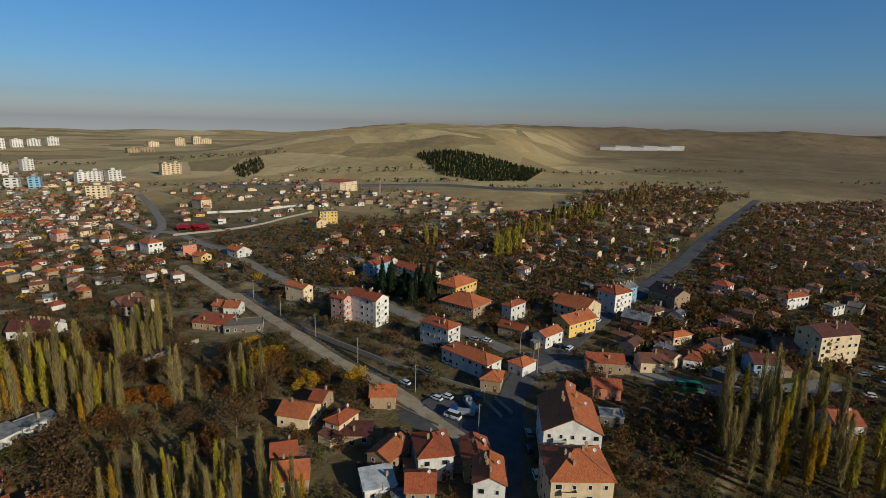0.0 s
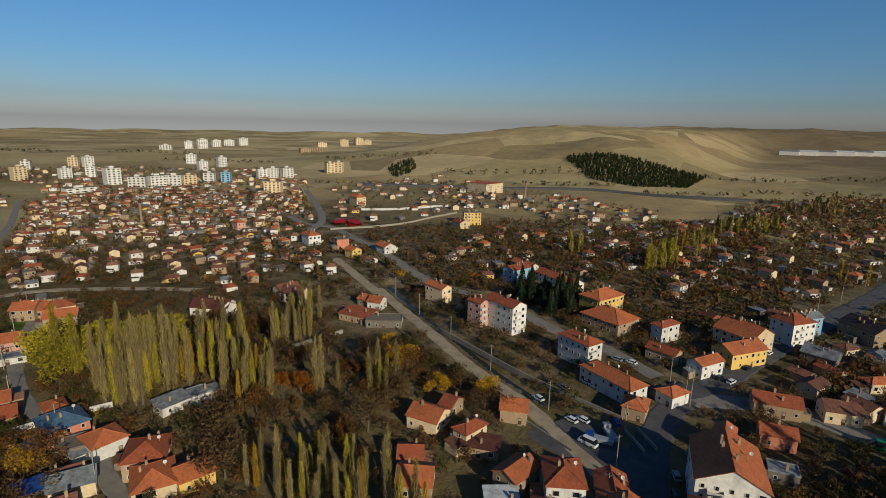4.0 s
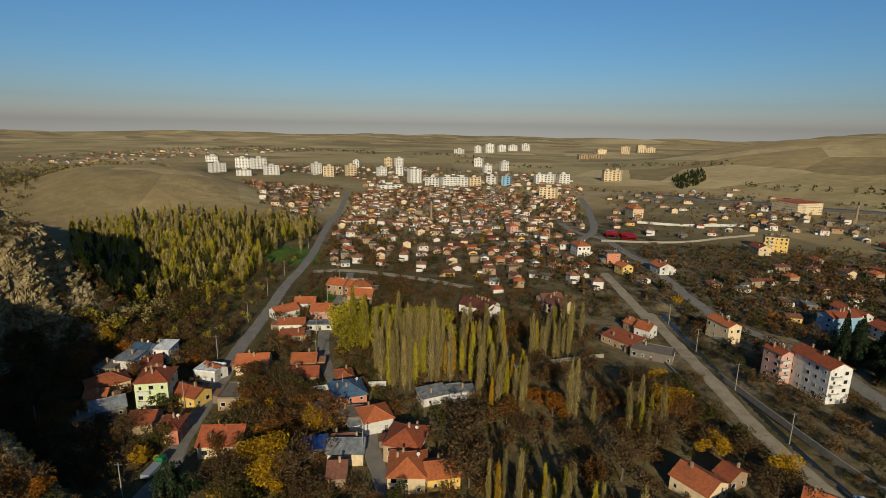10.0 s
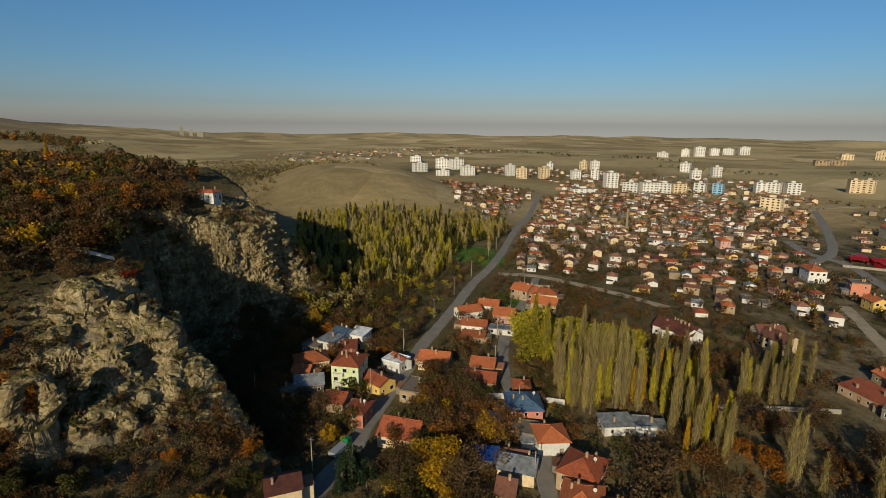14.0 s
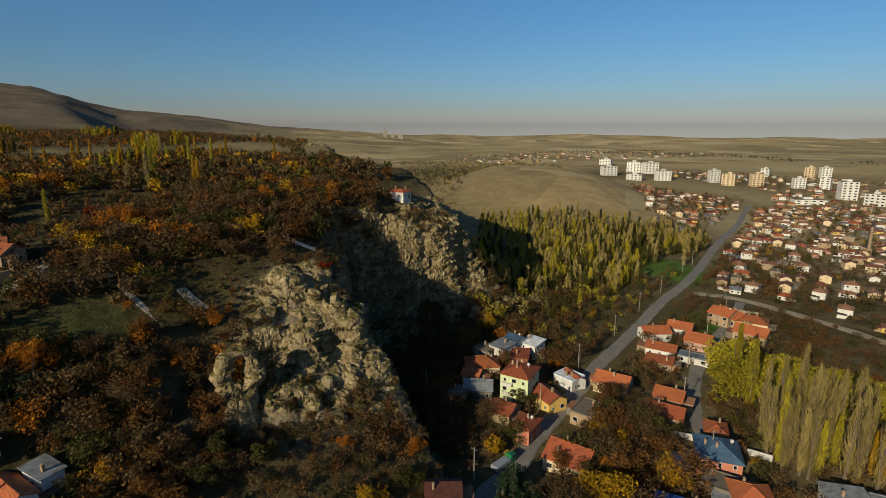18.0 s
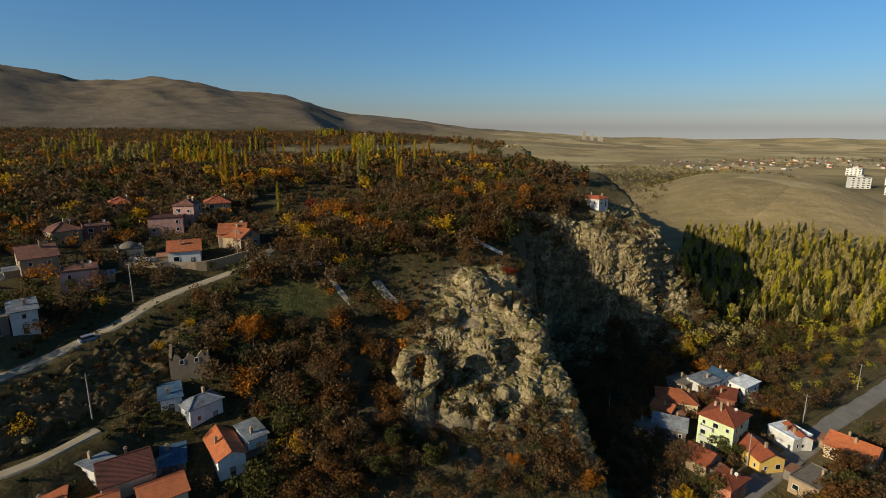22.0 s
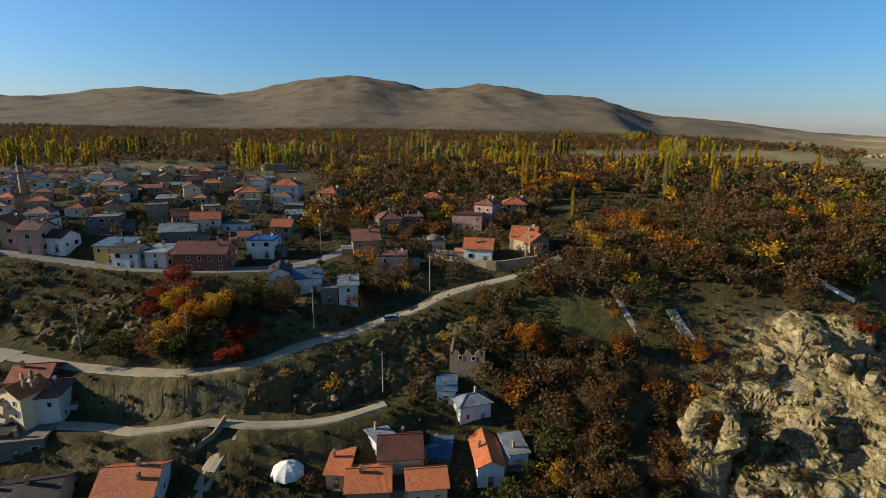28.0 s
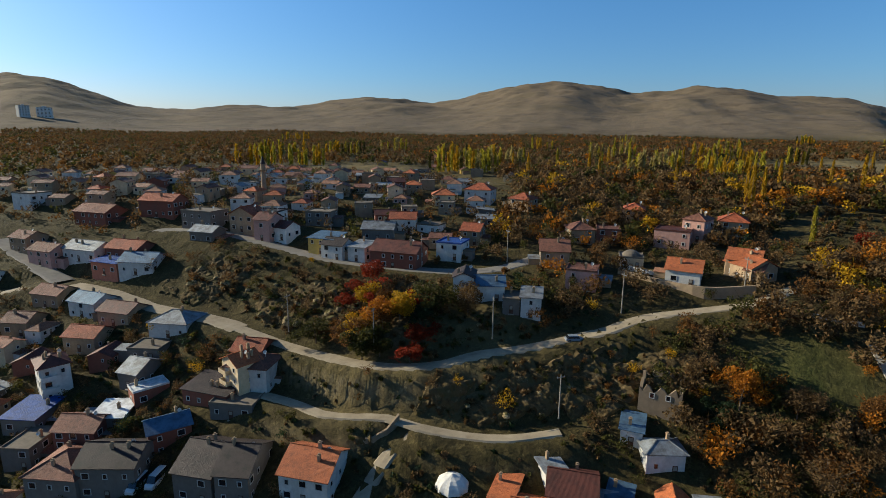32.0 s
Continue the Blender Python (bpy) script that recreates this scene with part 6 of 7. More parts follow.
thicket([(-381, 724), (-253, 886), (-160, 818), (-116, 560), (-165, 438), (-222, 451)], 17, BROWNS, 113, (3, 6), 20)
thicket([(125, 542), (285, 719), (448, 824), (337, 877), (158, 697)], 12, BROWNS + ("ash", "olive"), 114, (4, 12), 22)
thicket([(47, 141), (89, 163), (118, 164), (75, 134), (58, 112), (43, 112)], 5, BROWNS, 115, (2.5, 6), 50, fine=40)
thicket([(75, 240), (103, 267), (108, 242), (144, 235), (170, 215), (150, 180), (120, 192), (87, 201)], 6.5, BROWNS, 116, (3, 7), 50, fine=30)
thicket([(-95, -25), (-88, 22), (-120, 32), (-150, 30), (-150, 12), (-130, -20)], 3.8, ("brown",) * 4 + ("olive", "olive", "rust"), 117, (2, 5), 240, 0.24, 0.4, fine=10)
thicket([(-1351, 250), (-1482, 657), (-1498, 1014), (-1677, 1135), (-1954, 685), (-1681, 340)], 30, ("olive", "brown"), 118, (6, 10), 14)
thicket([(-1100, 500), (-1060, 640), (-850, 800), (-560, 900), (-470, 800), (-720, 560)], 17, BROWNS + ("olive",), 119, (4, 8), 18)

for k in range(9):
    x, y = -1900 + 330 * k, 900 + 60 * (k * 7 % 5)
    thicket([(x, y), (x + 260, y + 30), (x + 250, y + 75), (x - 10, y + 40)], 20, ("olive", "brown", "green"), 130 + k, (6, 11), 14, 0.9)
thicket([(-120, -150), (-160, -185), (-180, -230), (-330, -266), (-240, -110), (-190, -100), (-150, -120)], 5.8, WARM, 141, (4.0, 9.4), 110, 0.46, fine=5)
thicket([(126, 270), (165, 330), (210, 380), (260, 470), (330, 560), (250, 330), (190, 260), (160, 240)], 8, BROWNS, 142, (3, 7), 30)
thicket([(95, 150), (75, 200), (120, 250), (190, 300), (260, 290), (210, 190), (150, 140)], 6.5, BROWNS + ("olive",), 143, (3, 7), 45, fine=25)
thicket([(20, 200), (0, 260), (60, 330), (110, 300), (80, 230), (50, 200)], 8, BROWNS, 144, (3, 6.5), 40, fine=20)
# gardens on both sides of the long road, and the river bank
thicket([(-60, 20), (-126, 36), (-157, 70), (-199, 100), (-228, 95), (-215, 55), (-165, 18), (-110, 0)], 5.2, BROWNS + ("olive", "olive"), 151, (2.5, 6), 256, 0.27, 0.6, fine=15)
thicket([(-60, 30), (-122, 50), (-150, 82), (-195, 115), (-235, 150), (-190, 165), (-130, 120), (-90, 95), (-40, 90)], 5.2, BROWNS + ("olive", "gold"), 152, (2.5, 6), 256, 0.27, 0.6, fine=15)
thicket([(-199, 112), (-265, 168), (-308, 206), (-400, 282), (-340, 300), (-230, 215), (-170, 170)], 6.0, BROWNS + ("olive",), 153, (3, 6.5), 110, 0.34, 0.6, fine=8)
thicket([(-215, 60), (-260, 110), (-330, 190), (-400, 262), (-440, 240), (-380, 130), (-300, 60)], 6.5, ("lime", "olive", "brown", "olive", "ash"), 154, (4, 9), 110, 0.38, 0.6, fine=20)
grove([(-70, 25), (-120, 40), (-150, 72), (-200, 108), (-215, 90), (-200, 50), (-150, 20), (-100, 5)], 11, ORCHARD + ("round_olive", "round_gold"), 155, (0.6, 0.95))
grove([(-60, 35), (-118, 52), (-146, 84), (-165, 104), (-120, 108), (-90, 92), (-40, 85)], 10, ORCHARD + ("round_gold", "round_olive", "round_green"), 156, (0.6, 1.0))
# grass and low scrub on the banks below the village
thicket([(-5, -60), (-60, -55), (-115, -60), (-150, -70), (-130, -95), (-100, -100), (-60, -135), (-20, -165), (15, -150), (20, -100)], 2.6, ("olive", "brown", "olive", "brown", "olive", "green"), 157, (0.5, 1.3), 16, 2.4, 0.4)
thicket([(-60, -20), (-95, -10), (-120, -20), (-125, -60), (-90, -62), (-50, -60), (-30, -40)], 2.4, ("olive", "brown", "olive", "green"), 158, (0.5, 1.2), 16, 2.4, 0.4)
thicket([(-125, -70), (-180, -78), (-240, -110), (-250, -40), (-200, -40), (-150, -35), (-120, -50)], 4.2, ("brown", "rust", "olive", "brown"), 159, (1.5, 3.5), 60, 0.9, 0.4, fine=20)
thicket([(-135, -22), (-190, -15), (-185, 25), (-150, 35), (-132, 15)], 4.6, ("olive", "brown", "rust", "brown"), 160, (1.2, 3.2), 90, 0.7, 0.4, fine=25)
thicket([(-120, 5), (-150, 28), (-190, 25), (-230, 20), (-262, 30), (-280, 75), (-240, 75), (-200, 45), (-150, 40)], 4.4, ("brown", "olive", "brown", "rust"), 161, (3, 7), 300, 0.22, 0.4, fine=10)
thicket([(-20, -70), (-75, -60), (-120, -62), (-165, -76), (-175, -95), (-120, -105), (-80, -140), (-30, -190), (0, -170), (25, -120)], 9, ("brown", "olive", "rust", "brown", "olive", "gold"), 162, (2, 5), 280, 0.24, 0.5, fine=15)
thicket([(10, -95), (-30, -92), (-50, -105), (-45, -130), (-10, -160), (25, -150)], 6, ("brown", "olive", "rust", "green", "olive", "gold"), 163, (2, 4.5), 280, 0.24, 0.5, fine=15)
thicket([(-155, -28), (-195, -15), (-205, 12), (-180, 8), (-160, -8)], 4.5, ("brown", "olive", "rust", "brown"), 164, (1.5, 5), 240, 0.26, 0.4, fine=15)
thicket([(-70, 205), (-30, 178), (0, 160), (14, 158), (10, 164), (-25, 188), (-60, 214)], 3.0, ("olive", "brown", "olive", "green"), 165, (1, 2.5), 60, 0.6, 0.4)
for key, x, y, size in (("round_olive", -157, 86, 1.2), ("round_gold", -151, 80, 0.9), ("round_gold", -121, 70, 1.4), ("round_green", -129, 50, 1.2), ("round_green", -124, 53, 1.1), ("round_olive", -118, 62, 1.1),
                        ("round_brown", -113, 74, 1.2), ("round_olive", -141, 74, 1.1), ("round_rust", -136, 66, 1.0), ("round_olive", -72, -100, 1.1), ("round_gold", -78, -103, 1.0), ("round_green", -82, -100, 0.9), ("round_olive", -86, -104, 1.1), ("round_rust", -67, -107, 1.0), ("round_olive", -60, -116, 0.9), ("round_brown", -95, -101, 1.0), ("round_gold", -147, 50, 0.8), ("round_olive", -152, 56, 0.8)):
    tree(key, x, y, size)
thicket([(-198, 104), (-230, 128), (-264, 156), (-308, 194), (-400, 268), (-410, 255), (-330, 185), (-262, 108), (-222, 62), (-195, 75)], 5.6, ("brown", "olive", "rust", "lime", "brown", "olive"), 166, (3, 7), 190, 0.26, 0.5, fine=8)
thicket([(95, 320), (130, 390), (143, 454), (260, 590), (330, 640), (240, 470), (160, 350), (115, 292)], 7.5, BROWNS + ("olive", "ash"), 167, (3, 7), 34)
thicket([(-150, -48), (-215, -45), (-215, 5), (-170, 0), (-140, -25)], 3.4, ("olive", "brown", "brown", "rust"), 168, (0.7, 2.4), 40, 1.0, 0.4)
for k, (x, y) in enumerate(((-300, 760), (-120, 820), (60, 790), (-420, 720), (200, 860), (-20, 900), (330, 900), (-560, 640))):
    thicket([(x, y), (x + 150, y + 20), (x + 150, y + 30), (x, y + 10)], 9, ("brown", "olive", "ash", "green"), 170 + k, (4, 9), 20, 0.9)
thicket([(34, 344), (54, 356), (51, 386), (36, 372)], 5, ("lime", "lime", "ash"), 191, (12, 18), 170, 0.26, 0.5, "poplar", slim=0.075)
thicket([(98, 480), (158, 517), (165, 552), (108, 525)], 7, ("ash", "olive", "ash", "lime"), 192, (9, 14), 90, 0.3, 0.5, "poplar", slim=0.07)
thicket([(182, 610), (252, 647), (284, 750), (212, 697)], 9, ("olive", "ash", "brown"), 193, (9, 15), 60, 0.36, 0.5, "poplar", slim=0.08)
thicket([(-18, 374), (-1, 376), (-6, 408), (-14, 404)], 6, ("ash", "lime"), 194, (9, 14), 120, 0.26, 0.5, "poplar")
thicket([(136, 348), (164, 356), (168, 372), (140, 364)], 8, ("gold", "lime", "ash"), 195, (8, 13), 120, 0.26, 0.5, "poplar")
thicket([(-50, -72), (0, -88), (45, -110), (45, -225), (10, -225), (-14, -168), (-42, -125)], 3.2, ("olive", "brown", "green", "rust", "brown"), 196, (0.8, 2.6), 90, 0.4, 0.1)
thicket([(-62, -72), (0, -70), (45, -110), (45, -215), (20, -220), (-15, -170), (-42, -125)], 4.2, ("olive", "brown", "olive", "rust", "green", "brown"), 180, (1.2, 4.2), 130, 0.36, 0.7)
thicket([(-25, -178), (-45, -150), (-52, -128), (-66, -108), (-90, -98), (-110, -92), (-105, -110), (-80, -136), (-50, -172)], 3.4, ("olive", "brown", "brown", "rust", "olive"), 181, (1.0, 3.2), 90, 0.42, 0.5)
thicket([(-62, -96), (-84, -84), (-118, -76), (-122, -66), (-104, -63), (-84, -72), (-66, -86)], 3.0, ("olive", "brown", "brown", "rust"), 182, (0.8, 2.4), 80, 0.46, 0.5)
thicket([(-76, -64), (-52, -64), (-56, -92), (-66, -84)], 2.6, ("olive", "green", "olive", "brown"), 183, (0.8, 2.0), 70, 0.5, 0.4)
thicket([(-140, -22), (-152, -28), (-160, -6), (-150, 12), (-138, 4)], 3.6, ("olive", "brown", "olive", "green", "rust"), 184, (1.2, 3.6), 160, 0.32, 0.4)
thicket([(-96, -66), (-118, -60), (-140, -62), (-160, -40), (-150, -22), (-120, -12), (-98, -22), (-92, -44)], 4.4, WARM + ("olive", "green"), 197, (1.5, 6.0), 260, 0.26, 0.4, fine=10)
plant_thickets()


# ---- rock faces, crags and boulders ----
def facet(q):
    """Broken, tilted blocks: each cell of rock has its own height and slope."""
    d, p = noise.voronoi(q)
    h = noise.cell_vector(p[0] * 7.3)
    crack = min(1.0, (d[1] - d[0]) * 7)
    return ((h.x - 0.5) * 1.1 + (q - p[0]).dot(Vector((h.y - 0.5, h.z - 0.5, h.x - 0.5))) * 1.7) * crack - 0.45 * (1 - crack)


def rock_push(p, bite, layered):
    """How far a point of a rock face stands out: beds, buttresses, hollows and broken edges."""
    bulge = noise.noise(p * 0.085) * 1.3 + noise.noise(p * 0.21 + Vector((3, 8, 2))) * 0.6
    bed = p.z * 0.36 + 0.9 * noise.noise(p * 0.06)
    bed = (bed - math.floor(bed)) ** 0.55 - 0.6
    hollow = -1.7 * max(0.0, noise.noise(p * 0.24 + Vector((11, 4, 7))) - 0.18) - 1.2 * max(0.0, noise.noise(p * 0.55 + Vector((1, 14, 5))) - 0.25)
    q = Vector((p.x * 0.2, p.y * 0.2, p.z * 0.3))
    return bite * (0.5 * bulge + layered * bed + 0.6 * hollow + 0.6 * facet(q) + 0.4 * facet(q * 2.2) + 0.25 * noise.fractal(p * 0.9, 0.9, 2.1, 4))


def crag_patch(cx, cy, rx, ry, step, label, bite=1.6, material=None, layered=0.75, proud=0.0):
    """A rock face that wraps the land round a place; it sinks into the ground at its rim."""
    nx, ny = int(2 * rx / step), int(2 * ry / step)
    X, Y = np.meshgrid(cx + np.linspace(-rx, rx, nx), cy + np.linspace(-ry, ry, ny), indexing="ij")
    Z = graded(X, Y, land(X, Y))

    def rim(x, y):
        return ((x - cx) / rx) ** 2 + ((y - cy) / ry) ** 2 + 0.22 * grain(np.asarray(x), np.asarray(y), 7, 31)

    edge = rim(X, Y)
    bm = bmesh.new()
    grid = [[bm.verts.new((X[i, j], Y[i, j], Z[i, j])) for j in range(ny)] for i in range(nx)]
    for i in range(nx - 1):
        for j in range(ny - 1):
            if edge[i, j] < 1.15:
                bm.faces.new((grid[i][j], grid[i + 1][j], grid[i + 1][j + 1], grid[i][j + 1]))
    for v in [v for v in bm.verts if not v.link_faces]:
        bm.verts.remove(v)
    bmesh.ops.triangulate(bm, faces=bm.faces)
    for limit in (2.4 * step, 2.4 * step):
        bmesh.ops.subdivide_edges(bm, edges=[e for e in bm.edges if e.calc_length() > limit], cuts=1)
        bmesh.ops.triangulate(bm, faces=[f for f in bm.faces if len(f.verts) > 3])
    bm.normal_update()
    places = np.array([v.co for v in bm.verts])
    fade = 1 - np.clip((rim(places[:, 0], places[:, 1]) - 0.55) / 0.5, 0, 1)
    moves = []
    for v, f in zip(bm.verts, fade):
        a = f * (rock_push(v.co, bite, layered) + proud) - (1 - f) * 1.4
        if not is_free(v.co.x, v.co.y, 1.2):
            a = min(a, 0) - 0.5
        moves.append(v.normal * a)
    for v, m in zip(bm.verts, moves):
        v.co += m
    return tagged(part("rock_face", bm, material or M_CRAG), label, "rock", kind="structure")


crag_patch(-167, 2, 31, 27, 0.42, "fractured pale limestone face above the gorge", 1.35, None, 1.1, 0.9)
crag_patch(-262, 46, 27, 22, 0.5, "weathered limestone crag over the gorge", 2.0, None, 0.9, 1.5)
crag_patch(-141, -9, 13, 15, 0.4, "broken limestone below the rock arch", 1.4, None, 0.8, -0.1)
crag_patch(-154, 20, 15, 13, 0.42, "limestone nose above the lower houses", 1.6, None, 0.9, 1.2)
for x, y, rx, ry in ((-102, -75, 24, 9), (-76, -86, 20, 9), (-76, -113, 24, 14), (-52, -133, 18, 13), (-34, -160, 17, 12), (-120, -66, 14, 8)):
    crag_patch(x, y, rx, ry, 0.5, "broken earth and rock bank beside the road", 1.0, M_BANK, 0.6, 0.55)
crag_patch(-236, 22, 20, 24, 0.6, "shaded limestone wall at the head of the gorge", 1.8, None, 0.8, 0.8)
crag_patch(-655, -58, 80, 34, 1.6, "dark distant rocky headland", 3.0)


def boulder_mesh(seed, squash):
    bm = bmesh.new()
    bmesh.ops.create_icosphere(bm, subdivisions=3, radius=1.0)
    for v in bm.verts:
        p = v.co + Vector((seed * 3.1, seed, 0))
        v.co *= 0.95 + 0.3 * facet(p * 0.9) + 0.1 * noise.fractal(p * 2.2, 1.0, 2.0, 4)
        v.co.z *= squash
    me = bpy.data.meshes.new("boulder")
    bm.to_mesh(me)
    bm.free()
    me.materials.append(M_CRAG)
    return me


BOULDERS = [boulder_mesh(k, q) for k, q in enumerate((0.7, 0.85, 1.0, 0.6))]


def boulder(x, y, r, seed=0, z=None):
    rnd = random.Random(int(x * 17 + y * 5) + seed)
    ob = new("boulder", rnd.choice(BOULDERS))
    ob.matrix_basis = pose(x, y, (float(land(x, y)) if z is None else z) + 0.15 * r, 0, 0, rnd.uniform(0, 360)) @ Matrix.Diagonal((r, r * rnd.uniform(0.7, 1.1), r, 1))
    return tagged(ob, "pale weathered limestone boulder on the slope", "rock", "boulders")


boulder(-164, 36, 5.0)
boulder(-268, 92, 5.5)
boulder(-386, 117, 6)
boulder(-262, 80, 4)
for poly, gap, size, seed in (([(-130, -20), (-150, -25), (-160, 15), (-140, 22), (-128, 0)], 7, (0.8, 2.2), 81), ([(-60, -92), (-85, -80), (-120, -70), (-118, -64), (-86, -70), (-62, -85)], 6, (0.4, 1.2), 82),
                              ([(-50, -138), (-80, -125), (-105, -92), (-98, -88), (-60, -112)], 7, (0.5, 1.5), 83), ([(-30, -172), (-48, -152), (-70, -132), (-88, -112), (-72, -104), (-50, -128), (-28, -154)], 6.5, (0.6, 1.9), 85), ([(-225, 50), (-270, 62), (-300, 50), (-285, 75), (-240, 80)], 9, (1, 2.6), 84)):
    for x, y, rnd in spots(poly, gap, seed, 0.5):
        boulder(x, y, rnd.uniform(*size))


def rock_arch(x, y, z):
    """A pinnacle with a hole through it, on a stump of rock."""
    bm = bmesh.new()
    bmesh.ops.create_cone(bm, segments=28, radius1=5.2, radius2=3.4, depth=12, cap_ends=True, matrix=pose(0, 0, -1.5))
    ring = []
    for a in range(26):
        t = 2 * math.pi * a / 26
        c = Vector((math.cos(t) * 3.3, 0, 8.8 + math.sin(t) * 4.6))
        w = 1.5 + 0.45 * math.sin(3 * t + 1) + 0.9 * max(0, -math.sin(t)) + 0.5 * max(0, -math.cos(t))
        out = Vector((math.cos(t), 0, math.sin(t)))
        ring.append([bm.verts.new(c + out * (w * math.cos(s)) + Vector((0, 1.7 * math.sin(s), 0))) for s in (2 * math.pi * b / 12 for b in range(12))])
    for a in range(26):
        for b in range(12):
            bm.faces.new((ring[a][b], ring[(a + 1) % 26][b], ring[(a + 1) % 26][(b + 1) % 12], ring[a][(b + 1) % 12]))
    bmesh.ops.recalc_face_normals(bm, faces=bm.faces)
    bmesh.ops.subdivide_edges(bm, edges=bm.edges, cuts=2, use_grid_fill=True)
    bm.normal_update()
    moves = [v.normal * rock_push(v.co + Vector((40, 7, 3)), 0.8, 0.7) + Vector((0.9 * noise.noise(v.co * 0.2), 0.5 * noise.noise(v.co * 0.2 + Vector((5, 0, 0))), 0)) for v in bm.verts]
    for v, m in zip(bm.verts, moves):
        v.co += m
    ob = part("rock_arch", bm, M_CRAG)
    ob.matrix_basis = pose(x, y, z, 0, 0, 112) @ Matrix.Scale(1.15, 4)
    return tagged(ob, "tall limestone pinnacle with a hole through it", "rock")


rock_arch(-140, -14, 17)


# ---- ruin, tower, walls and other built things on the hillside ----
def ruin(x, y, turn):
    root = new("ruined_tower")
    tagged(root, "roofless ruined stone tower house on the slope", "ruin")
    for name, (x0, x1, y0, y1), top in (("wall", (-4.0, 4.0, -4.0, -3.4), 4.0), ("wall", (-4.0, -3.4, -3.4, 3.4), 4.6), ("wall", (3.4, 4.0, -3.4, 3.4), 3.2), ("wall", (-4.0, 4.0, 3.4, 4.0), 4.4)):
        bm = bmesh.new()
        n, rnd, rows = 12, random.Random(int(top * 10)), []
        for k in range(n + 1):
            t = top - rnd.uniform(0, 1.8)
            if x1 - x0 > y1 - y0:
                a = x0 + (x1 - x0) * k / n
                rows.append([bm.verts.new(p) for p in ((a, y0, -3), (a, y1, -3), (a, y1, t), (a, y0, t))])
            else:
                a = y0 + (y1 - y0) * k / n
                rows.append([bm.verts.new(p) for p in ((x0, a, -3), (x1, a, -3), (x1, a, t), (x0, a, t))])
        for a, b in zip(rows[:-1], rows[1:]):
            for k in range(4):
                bm.faces.new((a[k], a[(k + 1) % 4], b[(k + 1) % 4], b[k]))
        bm.faces.new(rows[0])
        bm.faces.new(rows[-1])
        bmesh.ops.recalc_face_normals(bm, faces=bm.faces)
        part(name, bm, WALL["stone"], root)
    # framed dark panes stand in for the shade inside uncut openings
    for u in (-1.5, 1.5):
        link("window_hole", WINDOW["small"], root, "framed dark pane for the shade of an empty window", pose(u, -4.01, 1.4))
    root.matrix_basis = pose(x, y, float(land(x, y, False)), 0, 0, turn)
    take(x, y, 4)


ruin(-121, -63, 130)


def garden_wall(points, h, t, material, label, name="garden_wall", sink=1.2):
    """A wall that follows the land through points."""
    c = curve(points, 2.5)
    z = land(c[:, 0], c[:, 1], False)
    d = np.gradient(c, axis=0)
    d /= np.linalg.norm(d, axis=1)[:, None]
    bm = bmesh.new()
    rows = [[bm.verts.new((p[0] - q[1] * s, p[1] + q[0] * s, k + e)) for s, e in ((-t / 2, -sink), (-t / 2, h), (t / 2, h), (t / 2, -sink))] for p, q, k in zip(c, d, z)]
    for a, b in zip(rows[:-1], rows[1:]):
        for s in range(3):
            bm.faces.new((a[s], a[s + 1], b[s + 1], b[s]))
    bm.faces.new(rows[0])
    bm.faces.new(rows[-1])
    bmesh.ops.recalc_face_normals(bm, faces=bm.faces)
    return tagged(part(name, bm, material), label, "wall", kind="structure")


garden_wall([(-145, -105), (-149, -96), (-153, -84)], 1.8, 0.35, WALL["white"], "long whitewashed garden wall")
garden_wall([(-141, -101), (-145, -90), (-150, -80), (-160, -74)], 2.2, 0.6, WALL["stone"], "stone retaining wall above the road", sink=3)
garden_wall([(-115, 164), (-106, 180), (-96, 197)], 1.6, 0.3, M_CONCRETE, "pale concrete field wall")
garden_wall([(-209, -17), (-206, -11), (-204, -4)], 1.4, 0.5, WALL["white"], "low white wall on the cliff edge")
garden_wall([(-150, 101), (-144, 112), (-136, 122)], 1.8, 0.25, WALL["white"], "white garden wall beside the lane")
garden_wall([(-71, -83), (-68, -81.6), (-65, -81.6), (-62, -83)], 1.3, 0.5, WALL["stone"], "curved stone retaining wall beside the path", sink=2.5)
garden_wall([(-161, -61), (-164, -57), (-167, -53)], 1.3, 0.4, WALL["white"], "broken pale wall among the bushes")
garden_wall([(-66, 64), (-56, 76), (-50, 90)], 1.6, 0.25, M_CONCRETE, "grey concrete garden wall")
garden_wall([(-78, 210), (-45, 180), (-20, 158), (0, 142)], 0.9, 0.3, M_CONCRETE, "low canal parapet")
garden_wall([(-60, 215), (-30, 192), (-18, 183), (-2, 173), (14, 163)], 1.0, 0.35, M_CONCRETE, "pale concrete edge of the canal")
for a, b in (((14.5, 156), (19, 147)), ((18, 158), (22.5, 149)), ((30, 150), (33, 143))):
    garden_wall([a, ((a[0] + b[0]) / 2, (a[1] + b[1]) / 2), b], 1.1, 0.5, M_CONCRETE, "pale concrete bridge parapet", "bridge_parapet")
garden_wall([(-205, 395), (-160, 440), (-130, 520)], 1.6, 0.3, M_CONCRETE, "pale boundary wall of a school yard")
garden_wall([(-225, 500), (-185, 520), (-150, 560)], 2.2, 0.4, WALL["white"], "long pale wall in front of the barracks")
garden_wall([(-280, 203), (-255, 182), (-243, 196)], 1.0, 0.3, M_CONCRETE, "low wall beside the meadow")


def slab(x0, y0, x1, y1, w):
    """A leaning concrete stair slab on the slope."""
    garden_wall([(x0, y0), ((x0 + x1) / 2 + 0.8, (y0 + y1) / 2), (x1, y1)], 0.25, w, M_CONCRETE, "sloping concrete stair on the hillside", "concrete_stair", 2.0)


